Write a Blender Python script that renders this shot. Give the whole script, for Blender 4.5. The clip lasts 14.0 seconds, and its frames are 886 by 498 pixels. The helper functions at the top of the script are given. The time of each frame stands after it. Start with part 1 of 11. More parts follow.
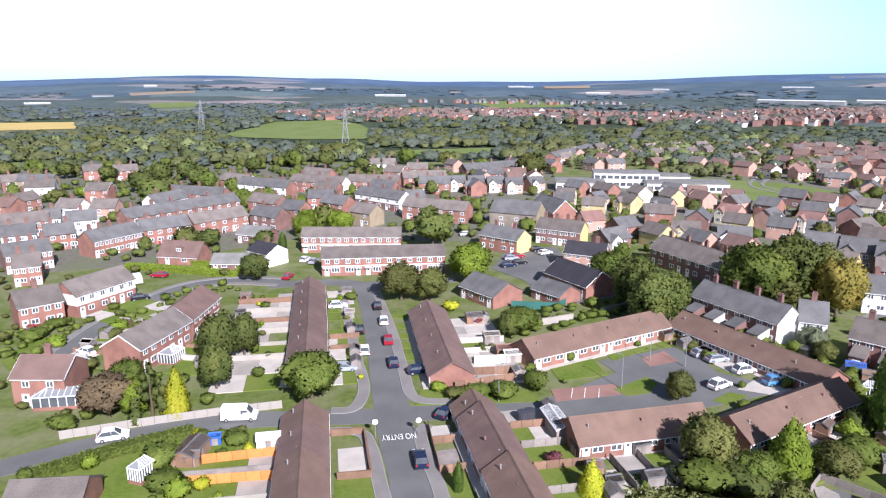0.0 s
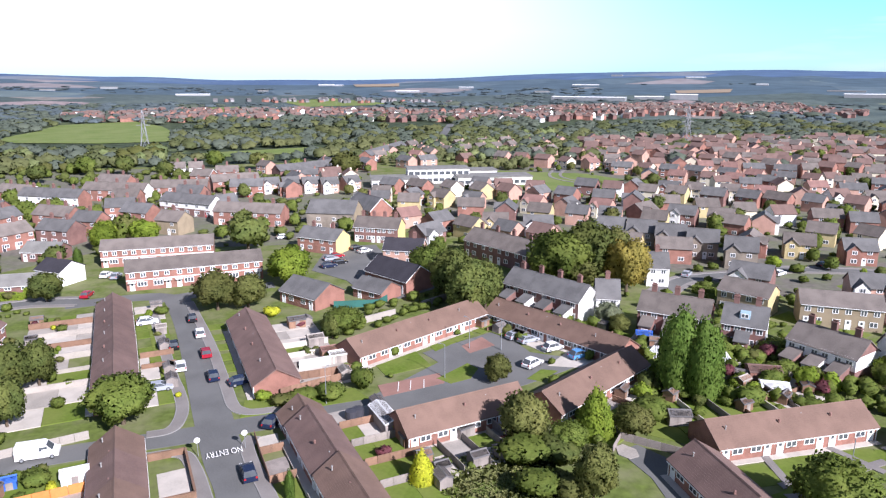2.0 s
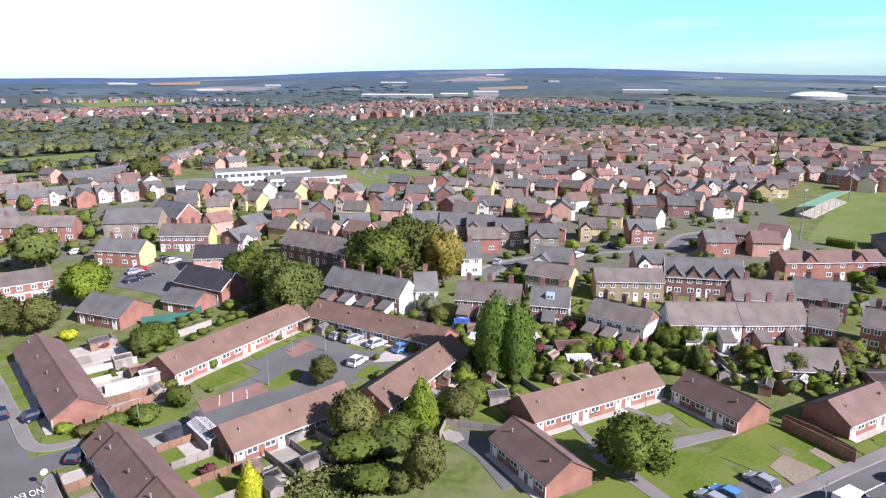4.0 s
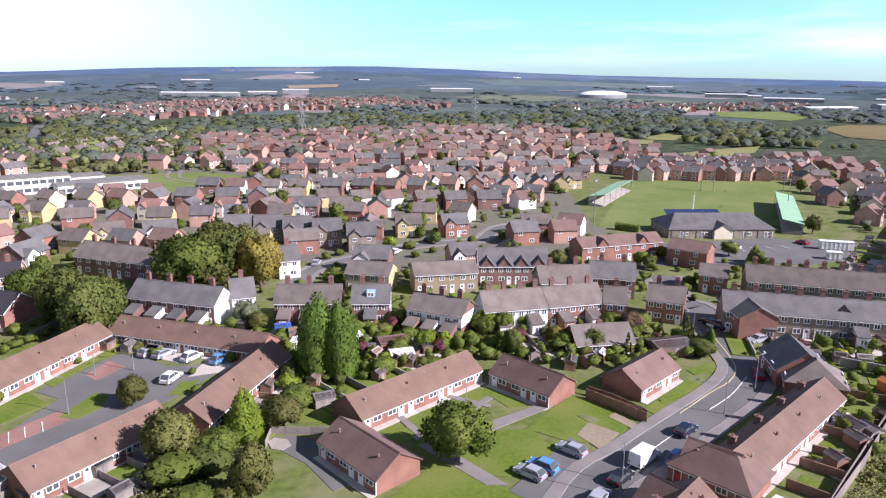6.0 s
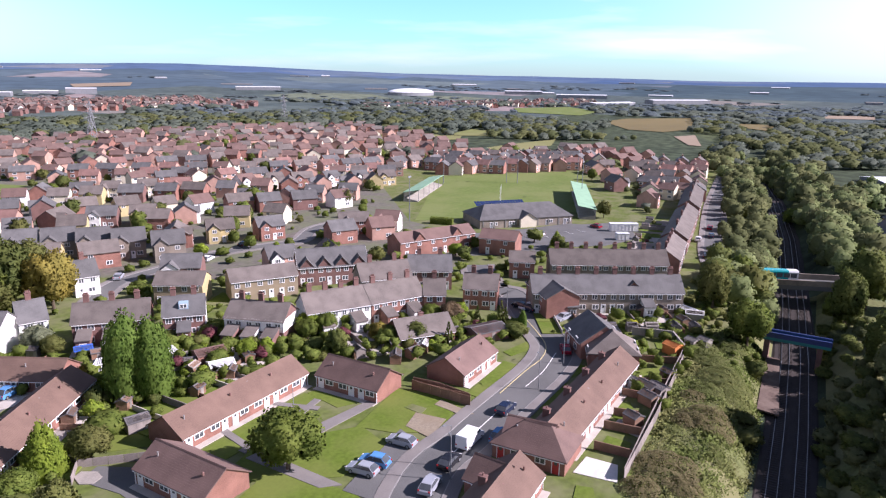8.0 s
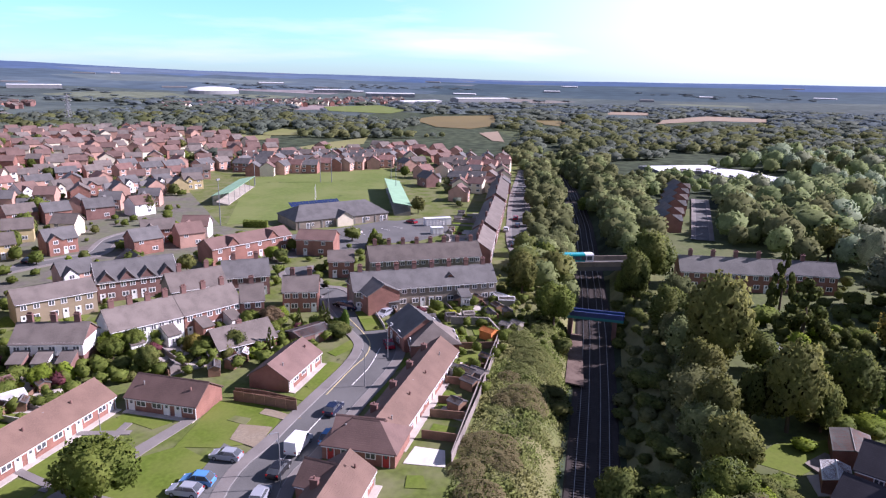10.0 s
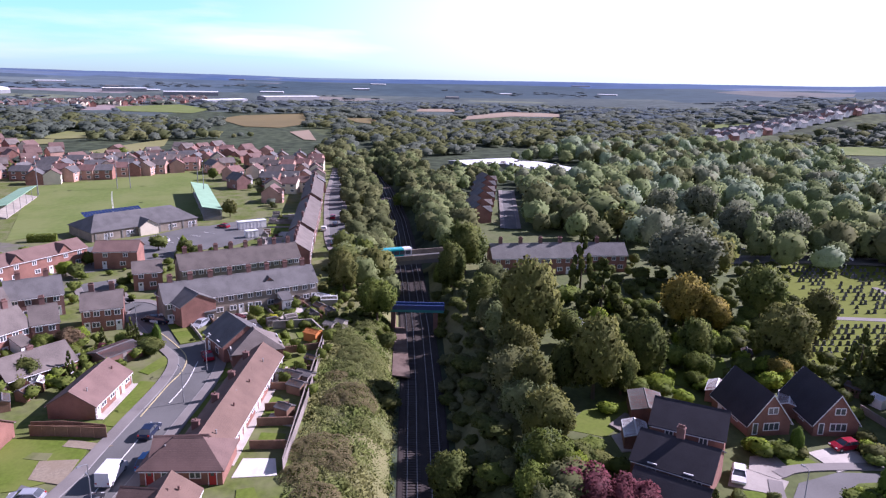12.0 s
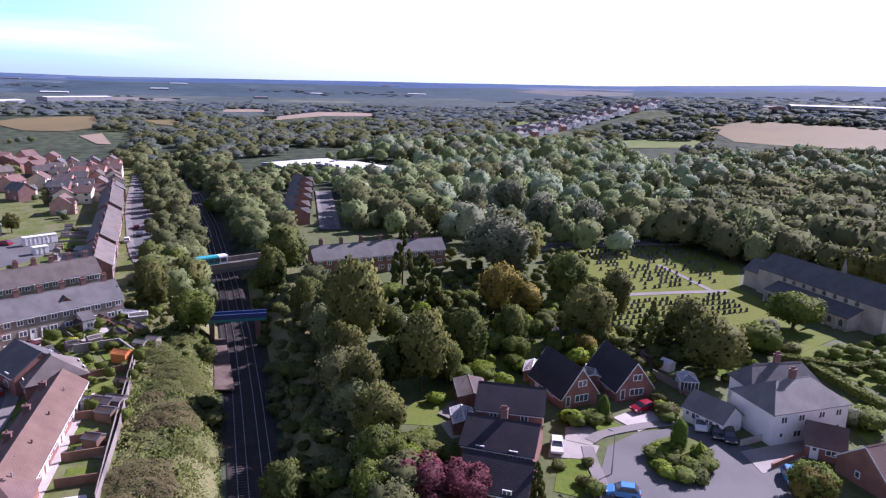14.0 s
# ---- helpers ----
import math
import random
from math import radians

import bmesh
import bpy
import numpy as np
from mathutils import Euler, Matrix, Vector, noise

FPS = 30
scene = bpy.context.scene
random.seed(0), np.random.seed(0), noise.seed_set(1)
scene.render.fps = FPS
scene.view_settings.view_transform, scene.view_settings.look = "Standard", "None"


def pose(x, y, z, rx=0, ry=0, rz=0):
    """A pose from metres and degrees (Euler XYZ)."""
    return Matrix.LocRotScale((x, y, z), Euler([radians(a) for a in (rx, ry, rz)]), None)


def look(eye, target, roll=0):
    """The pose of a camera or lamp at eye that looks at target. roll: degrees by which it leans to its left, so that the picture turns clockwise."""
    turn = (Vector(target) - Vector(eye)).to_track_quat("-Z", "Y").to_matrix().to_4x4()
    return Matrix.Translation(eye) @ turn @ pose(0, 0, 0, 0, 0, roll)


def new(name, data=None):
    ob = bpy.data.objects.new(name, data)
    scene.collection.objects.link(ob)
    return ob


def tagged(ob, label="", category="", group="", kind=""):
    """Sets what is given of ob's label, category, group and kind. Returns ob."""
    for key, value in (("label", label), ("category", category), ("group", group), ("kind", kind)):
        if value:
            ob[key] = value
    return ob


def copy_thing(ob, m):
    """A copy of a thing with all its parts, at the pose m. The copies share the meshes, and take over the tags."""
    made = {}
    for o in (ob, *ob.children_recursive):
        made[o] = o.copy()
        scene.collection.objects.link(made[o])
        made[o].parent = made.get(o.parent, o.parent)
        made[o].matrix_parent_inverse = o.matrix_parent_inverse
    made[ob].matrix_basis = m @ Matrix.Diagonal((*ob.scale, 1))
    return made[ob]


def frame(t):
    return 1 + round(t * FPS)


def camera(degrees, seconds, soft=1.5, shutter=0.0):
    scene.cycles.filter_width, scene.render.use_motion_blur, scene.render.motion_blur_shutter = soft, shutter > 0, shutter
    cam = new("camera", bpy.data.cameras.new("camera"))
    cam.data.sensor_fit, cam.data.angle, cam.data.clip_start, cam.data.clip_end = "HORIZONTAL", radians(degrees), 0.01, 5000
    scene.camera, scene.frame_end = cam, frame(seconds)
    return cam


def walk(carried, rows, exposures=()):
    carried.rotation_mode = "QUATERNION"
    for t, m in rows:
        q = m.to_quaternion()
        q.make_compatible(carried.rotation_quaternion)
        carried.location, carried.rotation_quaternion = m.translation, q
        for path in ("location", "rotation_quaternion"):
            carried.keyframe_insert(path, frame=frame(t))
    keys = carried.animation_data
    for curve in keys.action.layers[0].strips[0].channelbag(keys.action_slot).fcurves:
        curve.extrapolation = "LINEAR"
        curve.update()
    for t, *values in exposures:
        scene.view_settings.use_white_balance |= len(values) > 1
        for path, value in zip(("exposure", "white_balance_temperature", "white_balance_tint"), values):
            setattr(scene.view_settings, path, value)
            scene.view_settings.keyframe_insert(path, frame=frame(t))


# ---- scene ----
cam = camera(65.20, 14.0, soft=1.25)
ROWS = [
    (0.0, 0.0, 0.0, 50.0, -1.01, -13.838, -0.101),
    (0.5, 0.091, -0.205, 50.103, -4.787, -13.849, -0.124),
    (1.0, 0.174, -0.406, 50.206, -8.577, -13.889, -0.1),
    (1.5, 0.25, -0.603, 50.305, -12.372, -13.919, -0.112),
    (2.0, 0.315, -0.797, 50.401, -16.181, -13.958, -0.097),
    (2.5, 0.37, -0.984, 50.494, -19.993, -14.008, -0.118),
    (3.0, 0.412, -1.164, 50.583, -23.839, -14.06, -0.04),
    (5.5, 0.415, -1.943, 50.964, -42.826, -14.161, -0.461),
    (6.0, 0.373, -2.071, 51.026, -46.621, -14.182, -0.585),
    (6.5, 0.317, -2.187, 51.084, -50.419, -14.175, -0.608),
    (7.0, 0.248, -2.292, 51.136, -54.241, -14.168, -0.63),
    (7.5, 0.167, -2.385, 51.185, -58.071, -14.155, -0.678),
    (8.0, 0.076, -2.466, 51.229, -61.887, -14.179, -0.716),
    (10.5, -0.491, -2.688, 51.401, -80.988, -14.036, -1.149),
    (11.0, -0.61, -2.694, 51.428, -84.801, -14.029, -1.148),
    (11.5, -0.727, -2.69, 51.455, -88.656, -14.0, -1.142),
    (12.0, -0.837, -2.671, 51.48, -92.482, -13.947, -1.193),
    (12.5, -0.937, -2.641, 51.507, -96.303, -13.867, -1.224),
    (13.0, -1.023, -2.599, 51.535, -100.126, -13.798, -1.274),
    (13.5, -1.093, -2.545, 51.564, -103.807, -13.732, -1.333),
    (14.0, -1.142, -2.481, 51.597, -107.635, -13.652, -1.379),
]
walk(cam, [(t, pose(x, y, z, 90 + pitch, roll, yaw)) for t, x, y, z, yaw, pitch, roll in ROWS], [(0.0, 0.92, 5750, 21), (7.0, 0.9, 6000, 30), (14.0, 0.86, 5600, 44)])

# ---- world, sun ----
SUN_EL, SUN_AZ = 33.0, 158.0
world = bpy.data.worlds.new("sky")
scene.world = world
world.use_nodes = True
wn, wl = world.node_tree.nodes, world.node_tree.links
wn.clear()
sky = wn.new("ShaderNodeTexSky")
sky.sky_type, sky.sun_disc = "NISHITA", False
sky.sun_elevation, sky.sun_rotation = radians(SUN_EL), radians(SUN_AZ)
sky.air_density, sky.dust_density, sky.ozone_density = 1.0, 0.6, 2.0
w_tc = wn.new("ShaderNodeTexCoord")
w_map = wn.new("ShaderNodeMapping")
w_map.inputs["Scale"].default_value = (1.5, 1.5, 12.0)
w_noise = wn.new("ShaderNodeTexNoise")
w_noise.inputs["Scale"].default_value, w_noise.inputs["Detail"].default_value = 1.6, 6.0
w_ramp = wn.new("ShaderNodeValToRGB")
w_ramp.color_ramp.elements[0].position, w_ramp.color_ramp.elements[1].position = 0.44, 0.72
w_mix = wn.new("ShaderNodeMixRGB")
w_mix.inputs[2].default_value = (19.2, 19.6, 20.0, 1)
w_bg = wn.new("ShaderNodeBackground")
w_bg.inputs["Strength"].default_value = 0.032
w_out = wn.new("ShaderNodeOutputWorld")
wl.new(w_tc.outputs["Generated"], w_map.inputs["Vector"])
wl.new(w_map.outputs["Vector"], w_noise.inputs["Vector"])
wl.new(w_noise.outputs[0], w_ramp.inputs[0])
w_sep = wn.new("ShaderNodeSeparateXYZ")
w_low = wn.new("ShaderNodeMapRange")
w_low.inputs[1].default_value, w_low.inputs[2].default_value, w_low.inputs[3].default_value, w_low.inputs[4].default_value = 0.14, 0.3, 1.0, 0.08
wl.new(w_tc.outputs["Generated"], w_sep.inputs[0])
wl.new(w_sep.outputs["Z"], w_low.inputs[0])
# a clear gap in the cloud over the eastern plain, haze along the horizon
w_gap = wn.new("ShaderNodeVectorMath")
w_gap.operation, w_gap.inputs[1].default_value = "DOT_PRODUCT", (math.sin(radians(57)), math.cos(radians(57)), 0)
w_clear = wn.new("ShaderNodeMapRange")
w_clear.interpolation_type = "SMOOTHSTEP"
w_clear.inputs[1].default_value, w_clear.inputs[2].default_value = 0.72, 1.0
w_open = wn.new("ShaderNodeMath")
w_open.operation, w_open.inputs[0].default_value = "SUBTRACT", 1.0
w_haze = wn.new("ShaderNodeMapRange")
w_haze.inputs[1].default_value, w_haze.inputs[2].default_value, w_haze.inputs[3].default_value, w_haze.inputs[4].default_value = 0.0, 0.045, 0.2, 0.0
w_max, w_max2 = wn.new("ShaderNodeMath"), wn.new("ShaderNodeMath")
w_max.operation = w_max2.operation = "MAXIMUM"
w_cap = wn.new("ShaderNodeMath")
w_cap.operation = "MULTIPLY"
wl.new(w_tc.outputs["Generated"], w_gap.inputs[0])
wl.new(w_gap.outputs["Value"], w_clear.inputs[0])
wl.new(w_clear.outputs[0], w_open.inputs[1])
wl.new(w_sep.outputs["Z"], w_haze.inputs[0])
wl.new(w_ramp.outputs["Color"], w_max.inputs[0])
wl.new(w_open.outputs[0], w_max.inputs[1])
wl.new(w_max.outputs[0], w_cap.inputs[0])
wl.new(w_low.outputs[0], w_cap.inputs[1])
w_thin, w_cap2 = wn.new("ShaderNodeMapRange"), wn.new("ShaderNodeMath")
w_thin.inputs[1].default_value, w_thin.inputs[2].default_value, w_thin.inputs[3].default_value, w_thin.inputs[4].default_value = 0.0, 0.06, 0.5, 1.0
w_cap2.operation = "MULTIPLY"
wl.new(w_sep.outputs["Z"], w_thin.inputs[0])
wl.new(w_cap.outputs[0], w_cap2.inputs[0])
wl.new(w_thin.outputs[0], w_cap2.inputs[1])
wl.new(w_cap2.outputs[0], w_max2.inputs[0])
wl.new(w_haze.outputs[0], w_max2.inputs[1])
wl.new(w_max2.outputs[0], w_mix.inputs[0])
w_tint = wn.new("ShaderNodeMixRGB")
w_tint.blend_type, w_tint.inputs[0].default_value, w_tint.inputs[2].default_value = "MULTIPLY", 1.0, (0.85, 2.0, 2.7, 1)
wl.new(sky.outputs["Color"], w_tint.inputs[1])
w_deep = wn.new("ShaderNodeMixRGB")
w_deep.inputs[1].default_value, w_deep.inputs[2].default_value = (0.7, 0.9, 1.05, 1), (1.95, 3.4, 3.9, 1)
wl.new(w_low.outputs[0], w_deep.inputs[0])
wl.new(w_deep.outputs[0], w_tint.inputs[2])
wl.new(w_tint.outputs[0], w_mix.inputs[1])
wl.new(w_mix.outputs[0], w_bg.inputs["Color"])
wl.new(w_bg.outputs[0], w_out.inputs["Surface"])
sun_data = bpy.data.lights.new("sun", "SUN")
sun_data.energy, sun_data.angle, sun_data.color = 5.0, radians(0.6), (1.0, 0.95, 0.87)
sun = new("sun", sun_data)
sun_dir = Vector((math.sin(radians(SUN_AZ)) * math.cos(radians(SUN_EL)), math.cos(radians(SUN_AZ)) * math.cos(radians(SUN_EL)), math.sin(radians(SUN_EL))))
sun.matrix_basis = look(sun_dir * 200, (0, 0, 0))


# ---- materials ----
def material(name, col, rough=0.85, grain=4.0, patch=0.25, contrast=0.25, other=None, metal=0.0, bump=0.0, courses=0.0, island=0.0, objvar=0.0, spec=0.4, leaf=0.0):
    """A surface: a base colour varied by fine grain and by broad patches, with relief; courses: rows of tiles or boards by height."""
    m = bpy.data.materials.new(name)
    m.use_nodes = True
    n, l = m.node_tree.nodes, m.node_tree.links
    n.clear()
    out = n.new("ShaderNodeOutputMaterial")
    bsdf = n.new("ShaderNodeBsdfPrincipled")
    l.new(bsdf.outputs[0], out.inputs[0])
    bsdf.inputs["Roughness"].default_value = rough
    bsdf.inputs["Metallic"].default_value = metal
    bsdf.inputs["Specular IOR Level"].default_value = spec
    tc = n.new("ShaderNodeTexCoord")
    fine, broad = n.new("ShaderNodeTexNoise"), n.new("ShaderNodeTexNoise")
    fine.inputs["Scale"].default_value, fine.inputs["Detail"].default_value = grain, 5.0
    broad.inputs["Scale"].default_value, broad.inputs["Detail"].default_value = patch, 4.0
    for t in (fine, broad):
        l.new(tc.outputs["Object"], t.inputs["Vector"])
    lo = tuple(c * (1 - contrast) for c in col)
    hi = other or tuple(min(1, c * (1 + contrast)) for c in col)
    rf, rb = n.new("ShaderNodeMapRange"), n.new("ShaderNodeMapRange")
    for r, lo_v, hi_v in ((rf, 0.3, 0.7), (rb, 0.38, 0.62)):
        r.inputs[1].default_value, r.inputs[2].default_value = lo_v, hi_v
    l.new(fine.outputs[0], rf.inputs[0])
    l.new(broad.outputs[0], rb.inputs[0])
    m1, m2 = n.new("ShaderNodeMixRGB"), n.new("ShaderNodeMixRGB")
    m1.inputs[1].default_value, m1.inputs[2].default_value = (*lo, 1), (*col, 1)
    m2.inputs[2].default_value = (*hi, 1)
    l.new(rf.outputs[0], m1.inputs[0])
    l.new(m1.outputs[0], m2.inputs[1])
    damp = n.new("ShaderNodeMath")
    damp.operation = "MULTIPLY"
    damp.inputs[1].default_value = 0.65
    l.new(rb.outputs[0], damp.inputs[0])
    l.new(damp.outputs[0], m2.inputs[0])
    col_out = m2.outputs[0]
    for amount, node, socket in ((island, "ShaderNodeNewGeometry", "Random Per Island"), (objvar, "ShaderNodeObjectInfo", "Random")):
        if amount:
            src, mp, mul = n.new(node), n.new("ShaderNodeMapRange"), n.new("ShaderNodeMixRGB")
            mp.inputs[3].default_value, mp.inputs[4].default_value = 1 - amount, 1 + amount
            mul.blend_type, mul.inputs[0].default_value = "MULTIPLY", 1.0
            l.new(src.outputs[socket], mp.inputs[0])
            l.new(col_out, mul.inputs[1])
            l.new(mp.outputs[0], mul.inputs[2])
            col_out = mul.outputs[0]
    l.new(col_out, bsdf.inputs["Base Color"])
    if bump or courses:
        bp = n.new("ShaderNodeBump")
        bp.inputs["Strength"].default_value, bp.inputs["Distance"].default_value = 0.6, max(bump, 0.03)
        if courses:
            wave = n.new("ShaderNodeTexWave")
            wave.wave_type, wave.bands_direction, wave.wave_profile = "BANDS", "Z", "SAW"
            wave.inputs["Scale"].default_value = 0.314 / courses
            wave.inputs["Distortion"].default_value = 0.3
            l.new(tc.outputs["Object"], wave.inputs["Vector"])
            l.new(wave.outputs["Fac"], bp.inputs["Height"])
        else:
            l.new(fine.outputs[0], bp.inputs["Height"])
        l.new(bp.outputs[0], bsdf.inputs["Normal"])
    if leaf:
        trans, mix = n.new("ShaderNodeBsdfTranslucent"), n.new("ShaderNodeMixShader")
        mix.inputs[0].default_value = leaf
        l.new(col_out, trans.inputs["Color"])
        l.new(bsdf.outputs[0], mix.inputs[1])
        l.new(trans.outputs[0], mix.inputs[2])
        l.new(mix.outputs[0], out.inputs[0])
    return m


BRICK = material("red_brick", (0.285, 0.14, 0.106), grain=9, patch=0.4, contrast=0.3, bump=0.01, courses=0.075)
BRICK_DARK = material("dark_brick", (0.19, 0.105, 0.09), grain=9, patch=0.4, contrast=0.3, bump=0.01)
BRICK_BUFF = material("buff_brick", (0.28, 0.225, 0.15), grain=9, patch=0.4, contrast=0.2, bump=0.01)
BRICK_YELLOW = material("yellow_buff_brick", (0.47, 0.385, 0.20), grain=9, patch=0.4, contrast=0.2, bump=0.01)
SHEET_BLUE = material("pale_blue_sheet_roof", (0.33, 0.47, 0.56), rough=0.6, grain=2, contrast=0.12)
BRICK_ORANGE = material("orange_brick", (0.44, 0.27, 0.21), grain=9, patch=0.4, contrast=0.2, bump=0.01)
STONE = material("sandstone", (0.235, 0.2, 0.16), grain=2.5, patch=0.3, contrast=0.35, bump=0.02)
RENDER = material("white_render", (0.78, 0.77, 0.74), grain=3, patch=0.3, contrast=0.1)
RENDER_CREAM = material("cream_render", (0.66, 0.60, 0.46), grain=3, patch=0.3, contrast=0.12)
RENDER_YELLOW = material("yellow_render", (0.66, 0.52, 0.22), grain=3, patch=0.3, contrast=0.1)
TILE_BROWN = material("brown_concrete_tile", (0.16, 0.102, 0.086), grain=5, patch=0.35, contrast=0.22, courses=0.17, objvar=0.12)
TILE_PINK = material("faded_pink_brown_tile", (0.174, 0.11, 0.083), grain=5, patch=0.35, contrast=0.2, courses=0.17, objvar=0.1)
TILE_RED = material("red_clay_tile", (0.22, 0.125, 0.105), grain=5, patch=0.35, contrast=0.25, courses=0.17, objvar=0.15)
SLATE = material("grey_slate", (0.12, 0.117, 0.114), grain=5, patch=0.35, contrast=0.3, courses=0.15, objvar=0.15, rough=0.7)
SLATE_BROWN = material("weathered_brown_slate", (0.15, 0.128, 0.113), grain=5, patch=0.35, contrast=0.3, courses=0.15, objvar=0.2)
SLATE_BLACK = material("dark_roof_tile", (0.036, 0.033, 0.04), grain=5, patch=0.35, contrast=0.25, courses=0.15, rough=0.8)
SLATE_PALE = material("pale_lichened_slate", (0.19, 0.185, 0.17), grain=4, patch=0.3, contrast=0.25, courses=0.15)
WHITE = material("white_plastic", (0.80, 0.80, 0.79), rough=0.45, grain=2, patch=0.5, contrast=0.06)
GLASS = material("window_glass", (0.085, 0.095, 0.105), rough=0.08, grain=1, patch=0.3, contrast=0.3, spec=0.6)
DOOR_RED = material("red_door_paint", (0.40, 0.03, 0.03), rough=0.5, contrast=0.1)
DOOR_DARK = material("dark_door_paint", (0.05, 0.05, 0.06), rough=0.5, contrast=0.1)
ASPHALT = material("asphalt", (0.128, 0.128, 0.123), grain=6, patch=0.12, contrast=0.22, bump=0.008)
PAVING = material("pavement_flags", (0.205, 0.188, 0.175), grain=5, patch=0.2, contrast=0.2)
CONCRETE = material("pale_concrete", (0.33, 0.30, 0.265), grain=4, patch=0.25, contrast=0.22)
PATIO = material("pale_patio_slabs", (0.46, 0.42, 0.37), grain=4, patch=0.4, contrast=0.15)
WHITE_SLABS = material("white_yard_slabs", (0.66, 0.63, 0.58), grain=2.0, patch=0.3, contrast=0.18, bump=0.02, rough=0.9, spec=0.2)
PLATFORM = material("worn_platform_surface", (0.165, 0.12, 0.1), grain=2.5, patch=0.4, contrast=0.35, other=(0.22, 0.17, 0.14), bump=0.02, rough=0.95, spec=0.1)
STONE_PALE = material("pale_sandstone", (0.42, 0.37, 0.31), grain=3.0, patch=0.4, contrast=0.25, bump=0.02, courses=0.3)
SAND = material("bare_sandy_ground", (0.32, 0.27, 0.2), grain=3.0, patch=0.3, contrast=0.3, other=(0.25, 0.2, 0.14), bump=0.03, rough=0.95, spec=0.1)
REDPAVE = material("red_block_paving", (0.27, 0.15, 0.12), grain=6, patch=0.25, contrast=0.2)
PAINT = material("road_paint", (0.78, 0.77, 0.74), grain=8, patch=1.0, contrast=0.15)
PAINT_YELLOW = material("yellow_road_paint", (0.55, 0.47, 0.26), grain=8, contrast=0.15)
KERB = material("kerb_concrete", (0.26, 0.25, 0.24), grain=5, contrast=0.15)
LAWN = material("mown_lawn", (0.125, 0.182, 0.026), grain=1.6, patch=0.12, contrast=0.3, other=(0.168, 0.192, 0.05), bump=0.03, rough=0.95, spec=0.1)
ESTATE = material("paved_and_grassed_plots", (0.165, 0.15, 0.125), grain=0.6, patch=0.11, contrast=0.35, other=(0.125, 0.15, 0.065), rough=0.95)
STUBBLE = material("golden_stubble", (0.50, 0.37, 0.12), grain=0.05, patch=0.02, contrast=0.1)
TAN = material("reaped_tan_field", (0.276, 0.211, 0.143), grain=0.05, patch=0.01, contrast=0.12)
MEADOW = material("dry_meadow_grass", (0.21, 0.225, 0.085), grain=0.08, patch=0.012, contrast=0.2, other=(0.25, 0.235, 0.11), rough=0.95, spec=0.1)
PLOUGHED = material("bare_brown_field", (0.156, 0.120, 0.039), grain=0.05, patch=0.01, contrast=0.15)
GARDEN = material("garden_ground", (0.135, 0.175, 0.042), grain=0.9, patch=0.16, contrast=0.4, other=(0.2, 0.195, 0.11), rough=0.95, bump=0.05, spec=0.1)
GROVE = material("shaded_green_ground", (0.1, 0.132, 0.034), grain=0.8, patch=0.1, contrast=0.4, other=(0.12, 0.13, 0.055), rough=0.95, bump=0.1)
CHURCH_GRASS = material("churchyard_grass", (0.155, 0.185, 0.03), grain=0.7, patch=0.08, contrast=0.25, other=(0.15, 0.178, 0.036), rough=0.95, spec=0.1)
PITCH = material("pitch_grass", (0.15, 0.20, 0.055), grain=0.5, patch=0.05, contrast=0.2, other=(0.19, 0.215, 0.08), rough=0.95, spec=0.1)
SCRUB = material("rough_grass", (0.16, 0.18, 0.07), grain=0.8, patch=0.09, contrast=0.4, other=(0.215, 0.2, 0.1), bump=0.15, rough=0.95, spec=0.1)
TIMBER = material("fence_timber", (0.22, 0.13, 0.085), grain=6, patch=0.6, contrast=0.3, objvar=0.2)
TIMBER_ORANGE = material("orange_stained_timber", (0.62, 0.22, 0.06), grain=6, patch=0.6, contrast=0.2, objvar=0.1)
TIMBER_GREY = material("weathered_grey_timber", (0.24, 0.21, 0.19), grain=6, patch=0.6, contrast=0.3, objvar=0.2)
FELT = material("roofing_felt", (0.12, 0.115, 0.115), grain=5, patch=0.5, contrast=0.2)
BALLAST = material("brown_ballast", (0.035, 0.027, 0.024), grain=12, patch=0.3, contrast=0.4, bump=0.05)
RAIL = material("rail_steel", (0.30, 0.29, 0.28), rough=0.45, metal=0.9, contrast=0.1)
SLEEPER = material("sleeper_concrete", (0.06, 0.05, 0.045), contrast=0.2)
STEEL = material("galvanised_steel", (0.24, 0.25, 0.26), rough=0.6, metal=0.2, contrast=0.12)
TEAL = material("teal_painted_steel", (0.02, 0.19, 0.19), rough=0.45, contrast=0.15)
NAVY = material("navy_painted_steel", (0.03, 0.05, 0.16), rough=0.45, contrast=0.15)
GREEN_SHEET = material("pale_green_sheet_roof", (0.25, 0.42, 0.27), rough=0.7, grain=1.5, contrast=0.12)
WHITE_SHEET = material("white_sheet_roof", (0.75, 0.77, 0.78), rough=0.5, grain=0.6, contrast=0.08)
TRUNK = material("bark", (0.10, 0.075, 0.05), grain=6, contrast=0.35, bump=0.04)
TYRE = material("tyre_rubber", (0.02, 0.02, 0.02), rough=0.8)
LAMP_RED = material("tail_lamp", (0.45, 0.02, 0.02), rough=0.3)
LAMP_CLEAR = material("head_lamp", (0.7, 0.7, 0.7), rough=0.15)
HEADSTONE = material("headstone", (0.10, 0.10, 0.10), rough=0.6, grain=4, contrast=0.4, objvar=0.5)
BIN_BLUE = material("blue_plastic", (0.04, 0.12, 0.45), rough=0.5)
SOLAR = material("solar_panel", (0.02, 0.035, 0.10), rough=0.25, grain=2)
